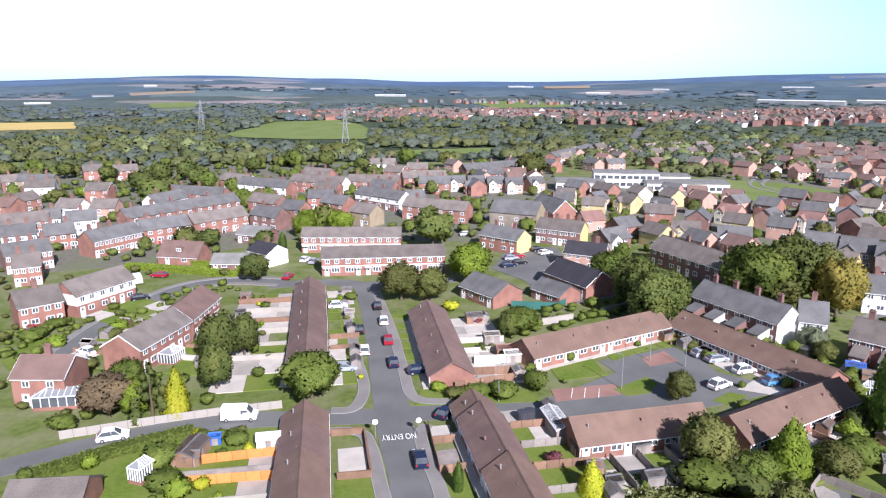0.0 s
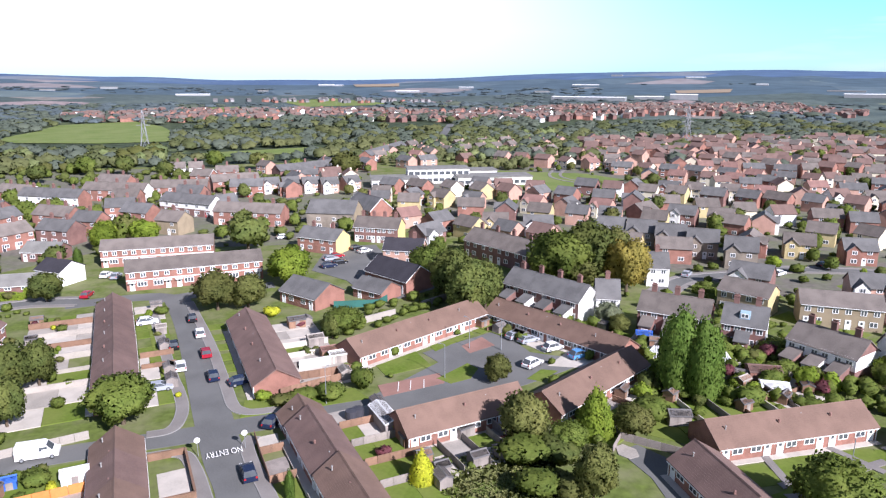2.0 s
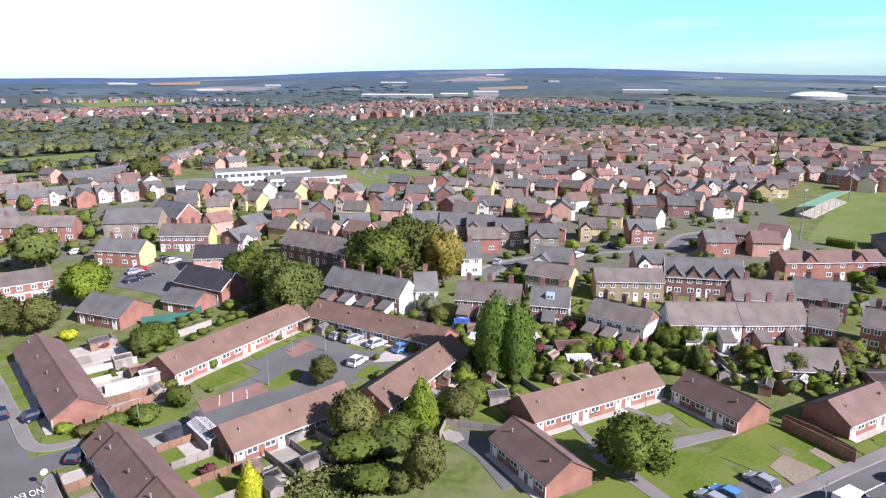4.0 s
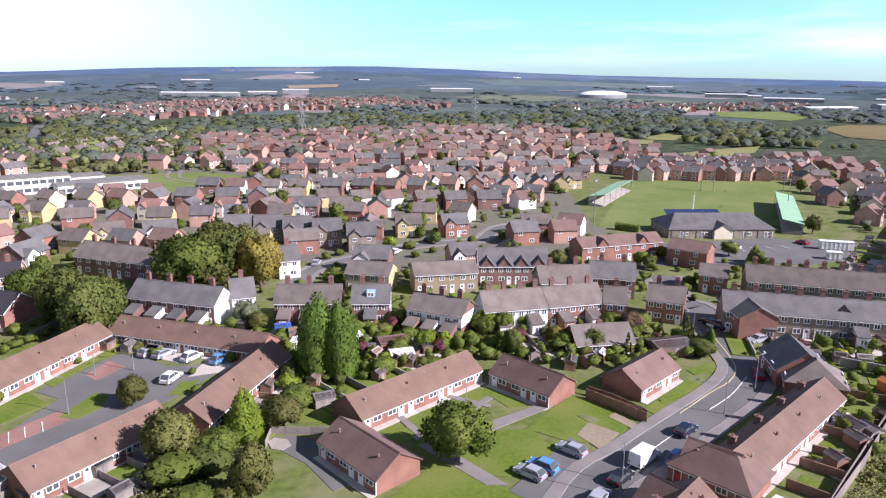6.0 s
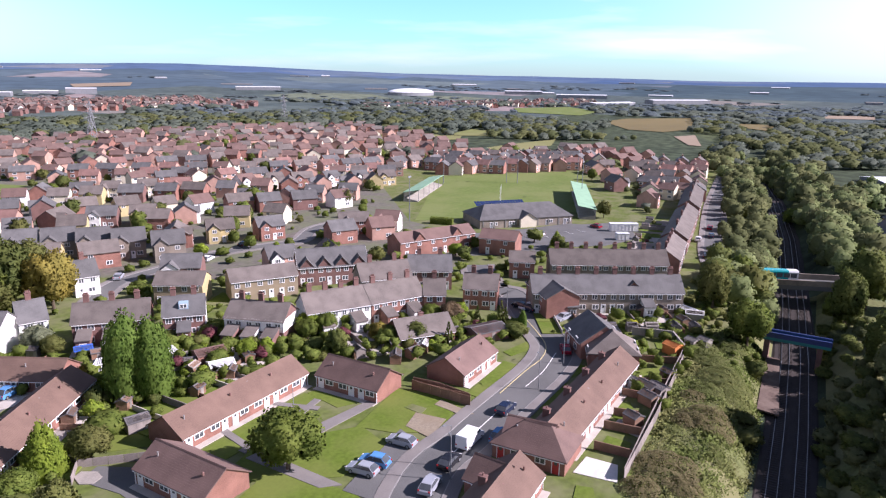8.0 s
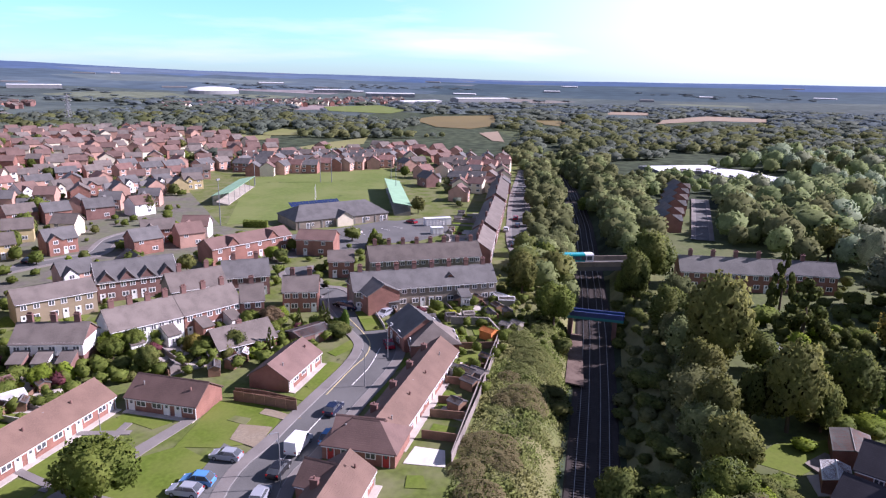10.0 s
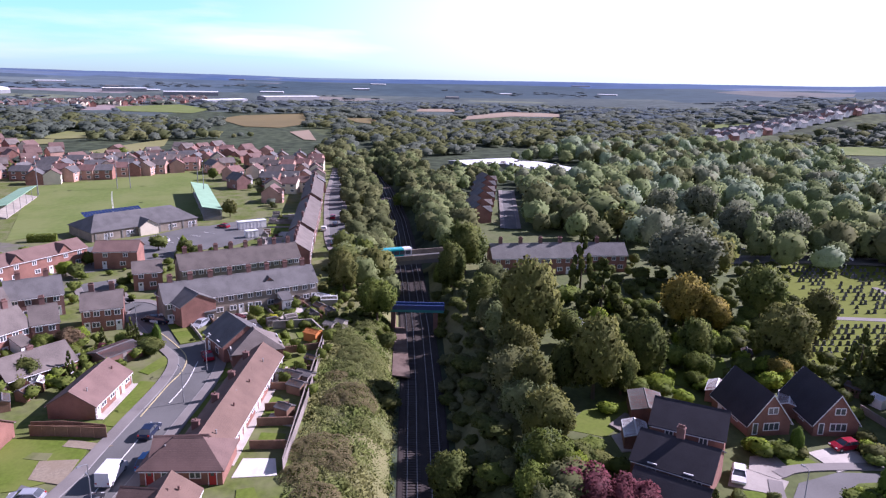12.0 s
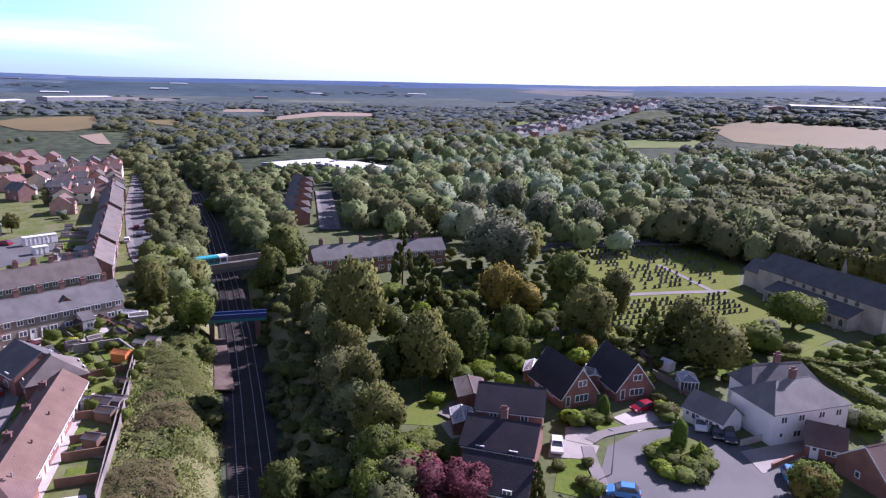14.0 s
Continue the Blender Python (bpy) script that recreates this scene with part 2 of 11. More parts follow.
GREEN_MESH = material("green_mesh_sheet", (0.03, 0.12, 0.10), rough=0.7)


def foliage(name, col, other, contrast=0.3):
    return material(name, col, rough=0.7, grain=26.0, patch=2.2, contrast=0.4, other=other, island=0.18, objvar=0.2, spec=0.1, leaf=0.5)


LEAF_MID = foliage("mid_green_leaves", (0.167, 0.228, 0.047), (0.246, 0.286, 0.064))
LEAF_DARK = foliage("dark_green_leaves", (0.150, 0.194, 0.055), (0.229, 0.246, 0.068))
LEAF_CONIFER = foliage("dense_conifer_leaves", (0.13, 0.215, 0.04), (0.17, 0.25, 0.05))
LEAF_OLIVE = foliage("olive_leaves", (0.183, 0.204, 0.060), (0.251, 0.248, 0.081))
LEAF_LIME = foliage("lime_green_leaves", (0.265, 0.367, 0.049), (0.370, 0.444, 0.058))
LEAF_GOLD = foliage("golden_conifer_leaves", (0.562, 0.596, 0.045), (0.708, 0.663, 0.067))
LEAF_AUTUMN = foliage("gold_autumn_leaves", (0.31, 0.27, 0.065), (0.42, 0.33, 0.075))
LEAF_COPPER = foliage("copper_leaves", (0.217, 0.083, 0.096), (0.316, 0.107, 0.122))
LEAF_BROWN = foliage("brownish_leaves", (0.239, 0.181, 0.109), (0.319, 0.232, 0.131))
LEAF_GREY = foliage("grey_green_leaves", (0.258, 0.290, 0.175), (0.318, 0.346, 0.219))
GRASS_TALL = material("tall_dry_grass", (0.27, 0.345, 0.10), rough=0.85, grain=0.6, patch=0.1, contrast=0.3, other=(0.37, 0.345, 0.155), island=0.08, spec=0.05, leaf=0.4)
SCRUB_BROWN = foliage("dry_bramble_leaves", (0.34, 0.31, 0.15), (0.40, 0.33, 0.175), 0.2)
SCRUB_GREEN = foliage("bramble_leaves", (0.235, 0.28, 0.095), (0.29, 0.295, 0.115), 0.2)
# Far house tones, dulled in the colour itself to look hazed over.
HAZED_WALL = material("haze_dulled_walls", (0.22, 0.215, 0.215), grain=0.3, contrast=0.2, island=0.35)
HAZED_ROOF = material("haze_dulled_roofs", (0.125, 0.115, 0.12), grain=0.3, contrast=0.2, island=0.25)
WOOD_NEAR = material("woodland_leaves", (0.249, 0.307, 0.127), rough=0.75, grain=2.6, patch=0.045, contrast=0.35, other=(0.335, 0.374, 0.164), island=0.14, spec=0.05, leaf=0.5)
WOOD_MID = material("pale_woodland_leaves", (0.277, 0.356, 0.154), rough=0.75, grain=2.6, patch=0.03, contrast=0.35, other=(0.351, 0.409, 0.185), island=0.14, spec=0.05, leaf=0.5)
# Darker copy of WOOD_NEAR: backlit woods get their shade from this colour.
WOOD_DARK = material("darkened_woodland_leaves", (0.176, 0.205, 0.088), rough=0.75, grain=2.6, patch=0.03, contrast=0.35, other=(0.248, 0.256, 0.112), island=0.14, spec=0.05, leaf=0.5)
# Willow grey-green, with distance haze added to the colour as extra blue.
WOOD_WILLOW_HAZE = material("grey_green_hazed_willow_leaves", (0.328, 0.419, 0.261), rough=0.7, grain=2.6, patch=0.03, contrast=0.35, other=(0.402, 0.487, 0.308), island=0.14, spec=0.08, leaf=0.5)
# The next two leaf colours hold the bluish haze of far woods.
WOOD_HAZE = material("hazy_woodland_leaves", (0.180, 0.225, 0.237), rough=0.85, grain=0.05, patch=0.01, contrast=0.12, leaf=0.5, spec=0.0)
WOOD_FAR = material("haze_tinted_woodland_leaves", (0.157, 0.195, 0.146), rough=0.8, grain=0.12, patch=0.012, contrast=0.2, other=(0.195, 0.225, 0.165), leaf=0.5)


# ---- mesh helpers ----
class Shape:
    """Collects faces with a material index each."""

    def __init__(self):
        self.v, self.f, self.m = [], [], []

    def poly(self, pts, m=0):
        i = len(self.v)
        self.v.extend(pts)
        self.f.append(tuple(range(i, i + len(pts))))
        self.m.append(m)

    def solid(self, verts, faces, m=0):
        i = len(self.v)
        self.v.extend(verts)
        self.f.extend(tuple(a + i for a in f) for f in faces)
        self.m.extend([m] * len(faces))

    def box(self, x0, x1, y0, y1, z0, z1, m=0, taper=0.0):
        t = taper
        self.solid([(x0, y0, z0), (x1, y0, z0), (x1, y1, z0), (x0, y1, z0), (x0 + t, y0 + t, z1), (x1 - t, y0 + t, z1), (x1 - t, y1 - t, z1), (x0 + t, y1 - t, z1)],
                   [(0, 3, 2, 1), (4, 5, 6, 7), (0, 1, 5, 4), (1, 2, 6, 5), (2, 3, 7, 6), (3, 0, 4, 7)], m)

    def prism(self, profile, x0, x1, m=0):
        """A (y, z) outline, counter-clockwise seen from +x, drawn out along x."""
        n = len(profile)
        self.solid([(x0, y, z) for y, z in profile] + [(x1, y, z) for y, z in profile],
                   [tuple(range(n - 1, -1, -1)), tuple(range(n, 2 * n))] + [(i, (i + 1) % n, n + (i + 1) % n, n + i) for i in range(n)], m)

    def tube(self, pts, radii, sides=8, m=0):
        """A round tapered limb through the points."""
        rings = []
        for i, p in enumerate(pts):
            d = (Vector(pts[min(i + 1, len(pts) - 1)]) - Vector(pts[max(i - 1, 0)])).normalized()
            a = d.orthogonal().normalized()
            b = d.cross(a)
            rings.append([tuple(Vector(p) + radii[i] * (math.cos(k * math.tau / sides) * a + math.sin(k * math.tau / sides) * b)) for k in range(sides)])
        faces = [(i * sides + k, i * sides + (k + 1) % sides, (i + 1) * sides + (k + 1) % sides, (i + 1) * sides + k) for i in range(len(pts) - 1) for k in range(sides)]
        faces += [tuple(range(sides - 1, -1, -1)), tuple((len(pts) - 1) * sides + k for k in range(sides))]
        self.solid([p for r in rings for p in r], faces, m)

    def mesh(self, name, mats):
        me = bpy.data.meshes.new(name)
        me.from_pydata(self.v, [], self.f)
        for mt in mats:
            me.materials.append(mt)
        me.polygons.foreach_set("material_index", self.m)
        me.update()
        return me


def mats_of(mat):
    return list(mat) if isinstance(mat, (list, tuple)) else [mat]


def part(name, shape, mat, parent, label="", m=None):
    data = shape.mesh(name, mats_of(mat)) if isinstance(shape, Shape) else shape
    ob = new(name, data)
    ob.parent = parent
    if m is not None:
        ob.matrix_basis = m
    return tagged(ob, label)


def thing(name, label, category, m=None, group="", kind=""):
    ob = tagged(new(name), label, category, group, kind)
    if m is not None:
        ob.matrix_basis = m
    return ob


def single(name, shape, mat, label, category="", kind="", group="", m=None):
    ob = new(name, shape.mesh(name, mats_of(mat)) if isinstance(shape, Shape) else shape)
    if m is not None:
        ob.matrix_basis = m
    return tagged(ob, label, category, group, kind)


def soup(name, verts, k, mats, index=None, normals=None):
    """A mesh from an array of separate k-cornered faces; normals: one for each face, to round a crown's shading."""
    verts = np.asarray(verts, dtype=np.float32).reshape(-1, 3)
    nf = len(verts) // k
    me = bpy.data.meshes.new(name)
    me.vertices.add(len(verts))
    me.vertices.foreach_set("co", verts.ravel())
    me.loops.add(len(verts))
    me.loops.foreach_set("vertex_index", np.arange(len(verts), dtype=np.int32))
    me.polygons.add(nf)
    me.polygons.foreach_set("loop_start", np.arange(0, len(verts), k, dtype=np.int32))
    for mt in mats_of(mats):
        me.materials.append(mt)
    if index is not None:
        me.polygons.foreach_set("material_index", np.asarray(index, dtype=np.int32))
    me.update(calc_edges=True)
    if normals is not None:
        me.polygons.foreach_set("use_smooth", np.ones(nf, dtype=bool))
        me.attributes.new("custom_normal", "FLOAT_VECTOR", "POINT").data.foreach_set("vector", np.asarray(normals, dtype=np.float32).ravel())
        me.update()
    return me


# ---- ground ----
def smooth(a, b, x):
    t = min(1.0, max(0.0, (x - a) / (b - a)))
    return t * t * (3 - 2 * t)


RAIL_X = [-400, 60, 118, 150, 187, 271, 346, 700]
RAIL_Y = [-5.0, -5.0, -5.0, -4.5, -3.0, 2.0, 9.5, 60.0]


def rail_y(x):
    return float(np.interp(x, RAIL_X, RAIL_Y))


def skyline(az):
    """Rise of the land at the edge of sight, by bearing in degrees to the right of the street."""
    h = 36 + 3 * math.sin(radians(az * 3)) + 2 * math.sin(radians(az * 11 + 40))
    h += 46 * math.exp(-((az - 42) / 17) ** 2) + 16 * math.exp(-((az - 24) / 9) ** 2) + 34 * math.exp(-((az + 17) / 10) ** 2) + 8 * math.exp(-((az + 6) / 4) ** 2)
    h += 30 * math.exp(-((az - 142) / 17) ** 2) + 10 * smooth(45, 75, az)
    return h


def gz(x, y):
    d = abs(y - rail_y(x))
    cut = -5.0 * (1 - smooth(3.9, 11.0, d)) * (1 - smooth(430, 520, x))
    r = math.hypot(x, y)
    if r > 1000:
        az = math.degrees(math.atan2(x, y))
        cut *= 1 - smooth(1000, 1300, r)
        cut += (skyline(az) - 6) * smooth(1100, 3400, r) ** 1.2
        cut += 5 * smooth(1000, 2000, r) * noise.noise((x / 420, y / 420, 3.3))
    if r > 600:
        az = math.degrees(math.atan2(x, y))
        cut += 27 * smooth(620, 1000, r) * (1 - smooth(1150, 2300, r)) * smooth(110, 125, az) * (1 - smooth(150, 170, az))
    return cut


def axis(lo, hi, step, reach):
    a = list(np.arange(lo, hi + 0.1, step))
    s = step
    while a[-1] < reach:
        s = min(s * 1.22, 150)
        a.append(a[-1] + s)
    s = step
    while a[0] > -reach:
        s = min(s * 1.22, 150)
        a.insert(0, a[0] - s)
    return a


gx, gy = axis(20, 330, 4, 3450), axis(-30, 40, 2, 3450)
gverts = [(x, y, gz(x, y)) for y in gy for x in gx]
gn = len(gx)
cells = [(j * gn + i, j * gn + i + 1, (j + 1) * gn + i + 1, (j + 1) * gn + i) for j in range(len(gy) - 1) for i in range(gn - 1)]


def middle(c):
    return [sum(gverts[k][a] for k in c) / 4 for a in range(2)]


def on_bank(c):
    x, y = middle(c)
    return 10 < x < 200 and 4.5 < abs(y - rail_y(x)) < 18


def in_grove(c):
    x, y = middle(c)
    return math.hypot(x, y) < 300 and y < rail_y(x) - 12


def in_town(c):
    x, y = middle(c)
    return math.hypot(x, y) < 440 and y > rail_y(x) + 12


far_cells = [c for c in cells if math.hypot(*middle(c)) > 2600]
half_cells = [c for c in cells if 1750 < math.hypot(*middle(c)) <= 2600]
mid_cells = [c for c in cells if 950 < math.hypot(*middle(c)) <= 1750]
near_cells = [c for c in cells if math.hypot(*middle(c)) <= 950]
gme = bpy.data.meshes.new("ground")
gme.from_pydata(gverts, [], near_cells)
fme = bpy.data.meshes.new("far_hills")
fme.from_pydata(gverts, [], far_cells)
hme = bpy.data.meshes.new("half_hills")
hme.from_pydata(gverts, [], half_cells)
mme = bpy.data.meshes.new("mid_hills")
mme.from_pydata(gverts, [], mid_cells)
def cover(name, bands, size, fine, lo=0.55, hi=1.4):
    """Land seen from far: fields and woods as uneven cells of that size, each one colour of the bands, with finer growth on them."""
    m = bpy.data.materials.new(name)
    m.use_nodes = True
    nn, ll = m.node_tree.nodes, m.node_tree.links
    bsdf = nn["Principled BSDF"]
    bsdf.inputs["Roughness"].default_value, bsdf.inputs["Specular IOR Level"].default_value = 0.95, 0.1
    tc, vor, ramp, noi = nn.new("ShaderNodeTexCoord"), nn.new("ShaderNodeTexVoronoi"), nn.new("ShaderNodeValToRGB"), nn.new("ShaderNodeTexNoise")
    vor.inputs["Scale"].default_value = 1 / size
    ramp.color_ramp.interpolation = "CONSTANT"
    for pos, c in bands:
        e = ramp.color_ramp.elements.new(pos) if pos else ramp.color_ramp.elements[0]
        e.position, e.color = pos, (*c, 1)
    noi.inputs["Scale"].default_value, noi.inputs["Detail"].default_value = fine, 8.0
    mp, mul, sep = nn.new("ShaderNodeMapRange"), nn.new("ShaderNodeMixRGB"), nn.new("ShaderNodeSeparateColor")
    mp.inputs[1].default_value, mp.inputs[2].default_value, mp.inputs[3].default_value, mp.inputs[4].default_value = 0.36, 0.64, lo, hi
    mul.blend_type, mul.inputs[0].default_value = "MULTIPLY", 1.0
    ll.new(tc.outputs["Object"], vor.inputs["Vector"])
    ll.new(tc.outputs["Object"], noi.inputs["Vector"])
    ll.new(vor.outputs["Color"], sep.inputs[0])
    ll.new(sep.outputs[0], ramp.inputs[0])
    ll.new(noi.outputs[0], mp.inputs[0])
    ll.new(ramp.outputs[0], mul.inputs[1])
    ll.new(mp.outputs[0], mul.inputs[2])
    ll.new(mul.outputs[0], bsdf.inputs["Base Color"])
    return m


GROUND = cover("ground_cover", ((0.0, (0.05, 0.066, 0.038)), (0.5, (0.058, 0.075, 0.042)), (0.82, (0.08, 0.1, 0.048)), (0.94, (0.13, 0.135, 0.075))), 120, 0.12)
# Distance haze is mixed into the hill colours below, bluer farther out.
HILLS_NEAR = cover("haze_tinted_woods_and_fields", ((0.0, (0.073, 0.096, 0.091)), (0.45, (0.083, 0.108, 0.101)), (0.74, (0.098, 0.124, 0.111)), (0.88, (0.147, 0.170, 0.117)), (0.95, (0.206, 0.191, 0.169)), (0.985, (0.265, 0.216, 0.208))), 170, 0.05, 0.8, 1.2)
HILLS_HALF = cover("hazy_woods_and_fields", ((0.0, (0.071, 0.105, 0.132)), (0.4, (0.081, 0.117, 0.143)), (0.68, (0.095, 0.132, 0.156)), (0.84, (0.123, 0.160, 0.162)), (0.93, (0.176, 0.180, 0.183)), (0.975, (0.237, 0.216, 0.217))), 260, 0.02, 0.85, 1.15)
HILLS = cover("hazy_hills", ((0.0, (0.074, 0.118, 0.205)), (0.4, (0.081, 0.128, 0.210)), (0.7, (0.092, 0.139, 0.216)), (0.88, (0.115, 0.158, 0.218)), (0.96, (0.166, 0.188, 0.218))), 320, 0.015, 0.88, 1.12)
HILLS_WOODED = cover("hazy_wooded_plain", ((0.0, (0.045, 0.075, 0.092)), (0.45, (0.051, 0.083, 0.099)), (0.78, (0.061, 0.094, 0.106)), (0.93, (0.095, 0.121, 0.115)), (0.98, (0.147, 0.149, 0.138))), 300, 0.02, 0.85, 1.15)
HILLS_HAZE_BLUE = cover("haze_blue_wooded_skyline", ((0.0, (0.053, 0.098, 0.194)), (0.5, (0.059, 0.107, 0.202)), (0.85, (0.073, 0.122, 0.211)), (0.96, (0.112, 0.150, 0.217))), 340, 0.015, 0.9, 1.1)


# This side takes darker covers: more woodland, and dimmer haze in the colour.
def wooded(c):
    return math.degrees(math.atan2(*middle(c))) > 78 + 9 * noise.noise((middle(c)[0] / 300, middle(c)[1] / 300, 0))


gme.materials.append(GROUND)
gme.materials.append(SCRUB)
gme.materials.append(GARDEN)
gme.materials.append(GROVE)
gme.polygons.foreach_set("material_index", [1 if on_bank(c) else 3 if in_grove(c) else 2 if in_town(c) else 0 for c in near_cells])
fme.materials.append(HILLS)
fme.materials.append(HILLS_HAZE_BLUE)
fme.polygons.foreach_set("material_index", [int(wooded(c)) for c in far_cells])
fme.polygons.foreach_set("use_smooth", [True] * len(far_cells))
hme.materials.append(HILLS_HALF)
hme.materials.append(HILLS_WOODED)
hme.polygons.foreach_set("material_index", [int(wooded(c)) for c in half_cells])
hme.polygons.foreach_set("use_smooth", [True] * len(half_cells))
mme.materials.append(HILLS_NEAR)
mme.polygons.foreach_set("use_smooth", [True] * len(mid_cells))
for me in (gme, fme, hme, mme):
    bm = bmesh.new()
    bm.from_mesh(me)
    bmesh.ops.delete(bm, geom=[v for v in bm.verts if not v.link_faces], context="VERTS")
    bm.to_mesh(me)
    bm.free()
tagged(new("backdrop_plain", mme), "haze-tinted plain of woods and fields", "backdrop", kind="structure")
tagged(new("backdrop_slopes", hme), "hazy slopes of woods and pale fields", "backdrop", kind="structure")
tagged(new("backdrop_hills", fme), "haze-blue wooded hills on the horizon", "backdrop", kind="structure")
tagged(new("ground", gme), "rough green and brown ground reaching the hills", "ground", kind="structure")

LEVEL = [0.052]


def ribbon(name, pts, width, mat, label, z=None, thick=0.3, kind="structure", category="road"):
    """A flat band along a line of places, as a slab; each lies a little above the one before."""
    if z is None:
        LEVEL[0] += 0.004
        z = LEVEL[0]
    s = Shape()
    left, right = [], []
    for i, p in enumerate(pts):
        a, b = Vector(pts[max(i - 1, 0)]), Vector(pts[min(i + 1, len(pts) - 1)])
        d = (b - a).normalized()
        nrm = Vector((-d.y, d.x))
        left.append(Vector(p) + nrm * width / 2)
        right.append(Vector(p) - nrm * width / 2)
    for i in range(len(pts) - 1):
        q = [left[i], right[i], right[i + 1], left[i + 1]]
        s.poly([(v.x, v.y, z) for v in q])
        s.poly([(left[i].x, left[i].y, z), (left[i + 1].x, left[i + 1].y, z), (left[i + 1].x, left[i + 1].y, z - thick), (left[i].x, left[i].y, z - thick)])
        s.poly([(right[i + 1].x, right[i + 1].y, z), (right[i].x, right[i].y, z), (right[i].x, right[i].y, z - thick), (right[i + 1].x, right[i + 1].y, z - thick)])
    return single(name, s, mat, label, category, kind)


def curve_pts(pts, n=6):
    """A smooth line (Catmull-Rom) through the places."""
    out = []
    p = [Vector(a) for a in pts]
    p = [2 * p[0] - p[1]] + p + [2 * p[-1] - p[-2]]
    for i in range(1, len(p) - 2):
        for k in range(n):
            t = k / n
            out.append(0.5 * (2 * p[i] + (p[i + 1] - p[i - 1]) * t + (2 * p[i - 1] - 5 * p[i] + 4 * p[i + 1] - p[i + 2]) * t * t + (3 * p[i] - p[i - 1] - 3 * p[i + 1] + p[i + 2]) * t ** 3))
    return out + [p[-2]]


def street(name, pts, width, label, path=1.8, both=True, n=6):
    """A carriageway with a kerb and a raised footway along its sides."""
    c = curve_pts(pts, n)
    ribbon(name, c, width, ASPHALT, label)
    TAKEN.extend((p.x, p.y, width / 2 + 3) for p in c[::2])
    for side in ((1, -1) if both is True else (both,) if both else ()):
        off = []
        for i, p in enumerate(c):
            d = (c[min(i + 1, len(c) - 1)] - c[max(i - 1, 0)]).normalized()
            off.append(p + Vector((-d.y, d.x)) * side * (width / 2 + path / 2))
        LEVEL[0] += 0.004
        ribbon("pavement", off, path, PAVING, "grey flagged footway beside the road", z=LEVEL[0] + 0.1, category="pavement")
        kerb = [p + (c[i] - p).normalized() * (path / 2 + 0.06) for i, p in enumerate(off)]
        ribbon("kerb", kerb, 0.14, KERB, "pale concrete kerb at the road edge", z=LEVEL[0] + 0.102, category="kerb")


def slab(name, x, y, rot, w, d, mat, label, z=0.07, category="ground", kind="structure"):
    s = Shape()
    s.box(-w / 2, w / 2, -d / 2, d / 2, -0.3, 0)
    LEVEL[0] += 0.001
    return single(name, s, mat, label, category, kind, m=pose(x, y, z + LEVEL[0] - 0.05, 0, 0, rot))


def lawn(x, y, rot, w, d, mat=None, z=0.03):
    return slab("lawn", x, y, rot, w, d, mat or LAWN, "mown green lawn", z, "lawn")


def patio(x, y, rot, w, d, mat=None, label="pale slabbed patio", z=0.05):
    return slab("patio", x, y, rot, w, d, mat or PATIO, label, z, "patio")


# ---- buildings ----
CACHE = {}


def window_mesh(w, h, panes=2):
    """A white frame of one piece with a sill line, its panes, and a one-piece window with both for houses further off."""
    key = ("win", round(w, 2), round(h, 2), panes)
    if key not in CACHE:
        b = 0.13
        xs = [-w / 2]
        for i in range(panes):
            x0 = -w / 2 + b + i * (w - b) / panes
            xs += [x0, x0 + (w - b) / panes - b]
        xs.append(w / 2)
        zs = [0, b, h - b, h]
        nx = len(xs)
        front = [(x, -0.06, z) for z in zs for x in xs]
        rim = [(x, 0.1, z) for z in (0, h) for x in (xs[0], xs[-1])]
        frame_f, pane_f = [], []
        for j in range(3):
            for i in range(nx - 1):
                q = (j * nx + i, j * nx + i + 1, (j + 1) * nx + i + 1, (j + 1) * nx + i)
                (pane_f if j == 1 and i % 2 else frame_f).append(q)
        n = len(front)
        corners = (0, nx - 1, 3 * nx, 4 * nx - 1)
        sides = [tuple(range(nx))[::-1] + (n, n + 1), tuple(range(3 * nx, 4 * nx)) + (n + 3, n + 2), (0, nx, 2 * nx, 3 * nx, n + 2, n), (nx - 1, n + 1, n + 3, 4 * nx - 1, 3 * nx - 1, 2 * nx - 1)]
        s = Shape()
        s.solid(front + rim, frame_f + sides)
        g = Shape()
        g.box(-w / 2 + 0.03, w / 2 - 0.03, -0.03, 0.08, 0.03, h - 0.03)
        f = Shape()
        f.solid(front + rim, frame_f + sides, 0)
        f.f.extend(pane_f)
        f.m.extend([1] * len(pane_f))
        CACHE[key] = (s.mesh("window", [WHITE]), g.mesh("pane", [GLASS]), f.mesh("window", [WHITE, GLASS]))
    return CACHE[key]


def door_mesh(mat, w=0.95, h=2.05):
    key = ("door", mat.name, w, h)
    if key not in CACHE:
        s = Shape()
        s.box(-w / 2 - 0.09, -w / 2, -0.07, 0.1, 0, h + 0.09)
        s.box(w / 2, w / 2 + 0.09, -0.07, 0.1, 0, h + 0.09)
        s.box(-w / 2, w / 2, -0.07, 0.1, h, h + 0.09)
        s.box(-w / 2, w / 2, -0.03, 0.08, 0, h, 1)
        s.box(-w / 2 + 0.25, w / 2 - 0.25, -0.04, 0.0, h - 0.75, h - 0.2, 2)
        CACHE[key] = s.mesh("door", [WHITE, mat, GLASS])
    return CACHE[key]


def add_window(root, x, y, z, turn, w, h, panes=2, lod=1):
    frame_me, pane_me, both = window_mesh(w, h, panes)
    m = pose(x, y, z, 0, 0, turn)
    if lod >= 2:
        win = part("window", frame_me, None, root, m=m)
        part("pane", pane_me, None, win)
    else:
        part("window", both, None, root, m=m)


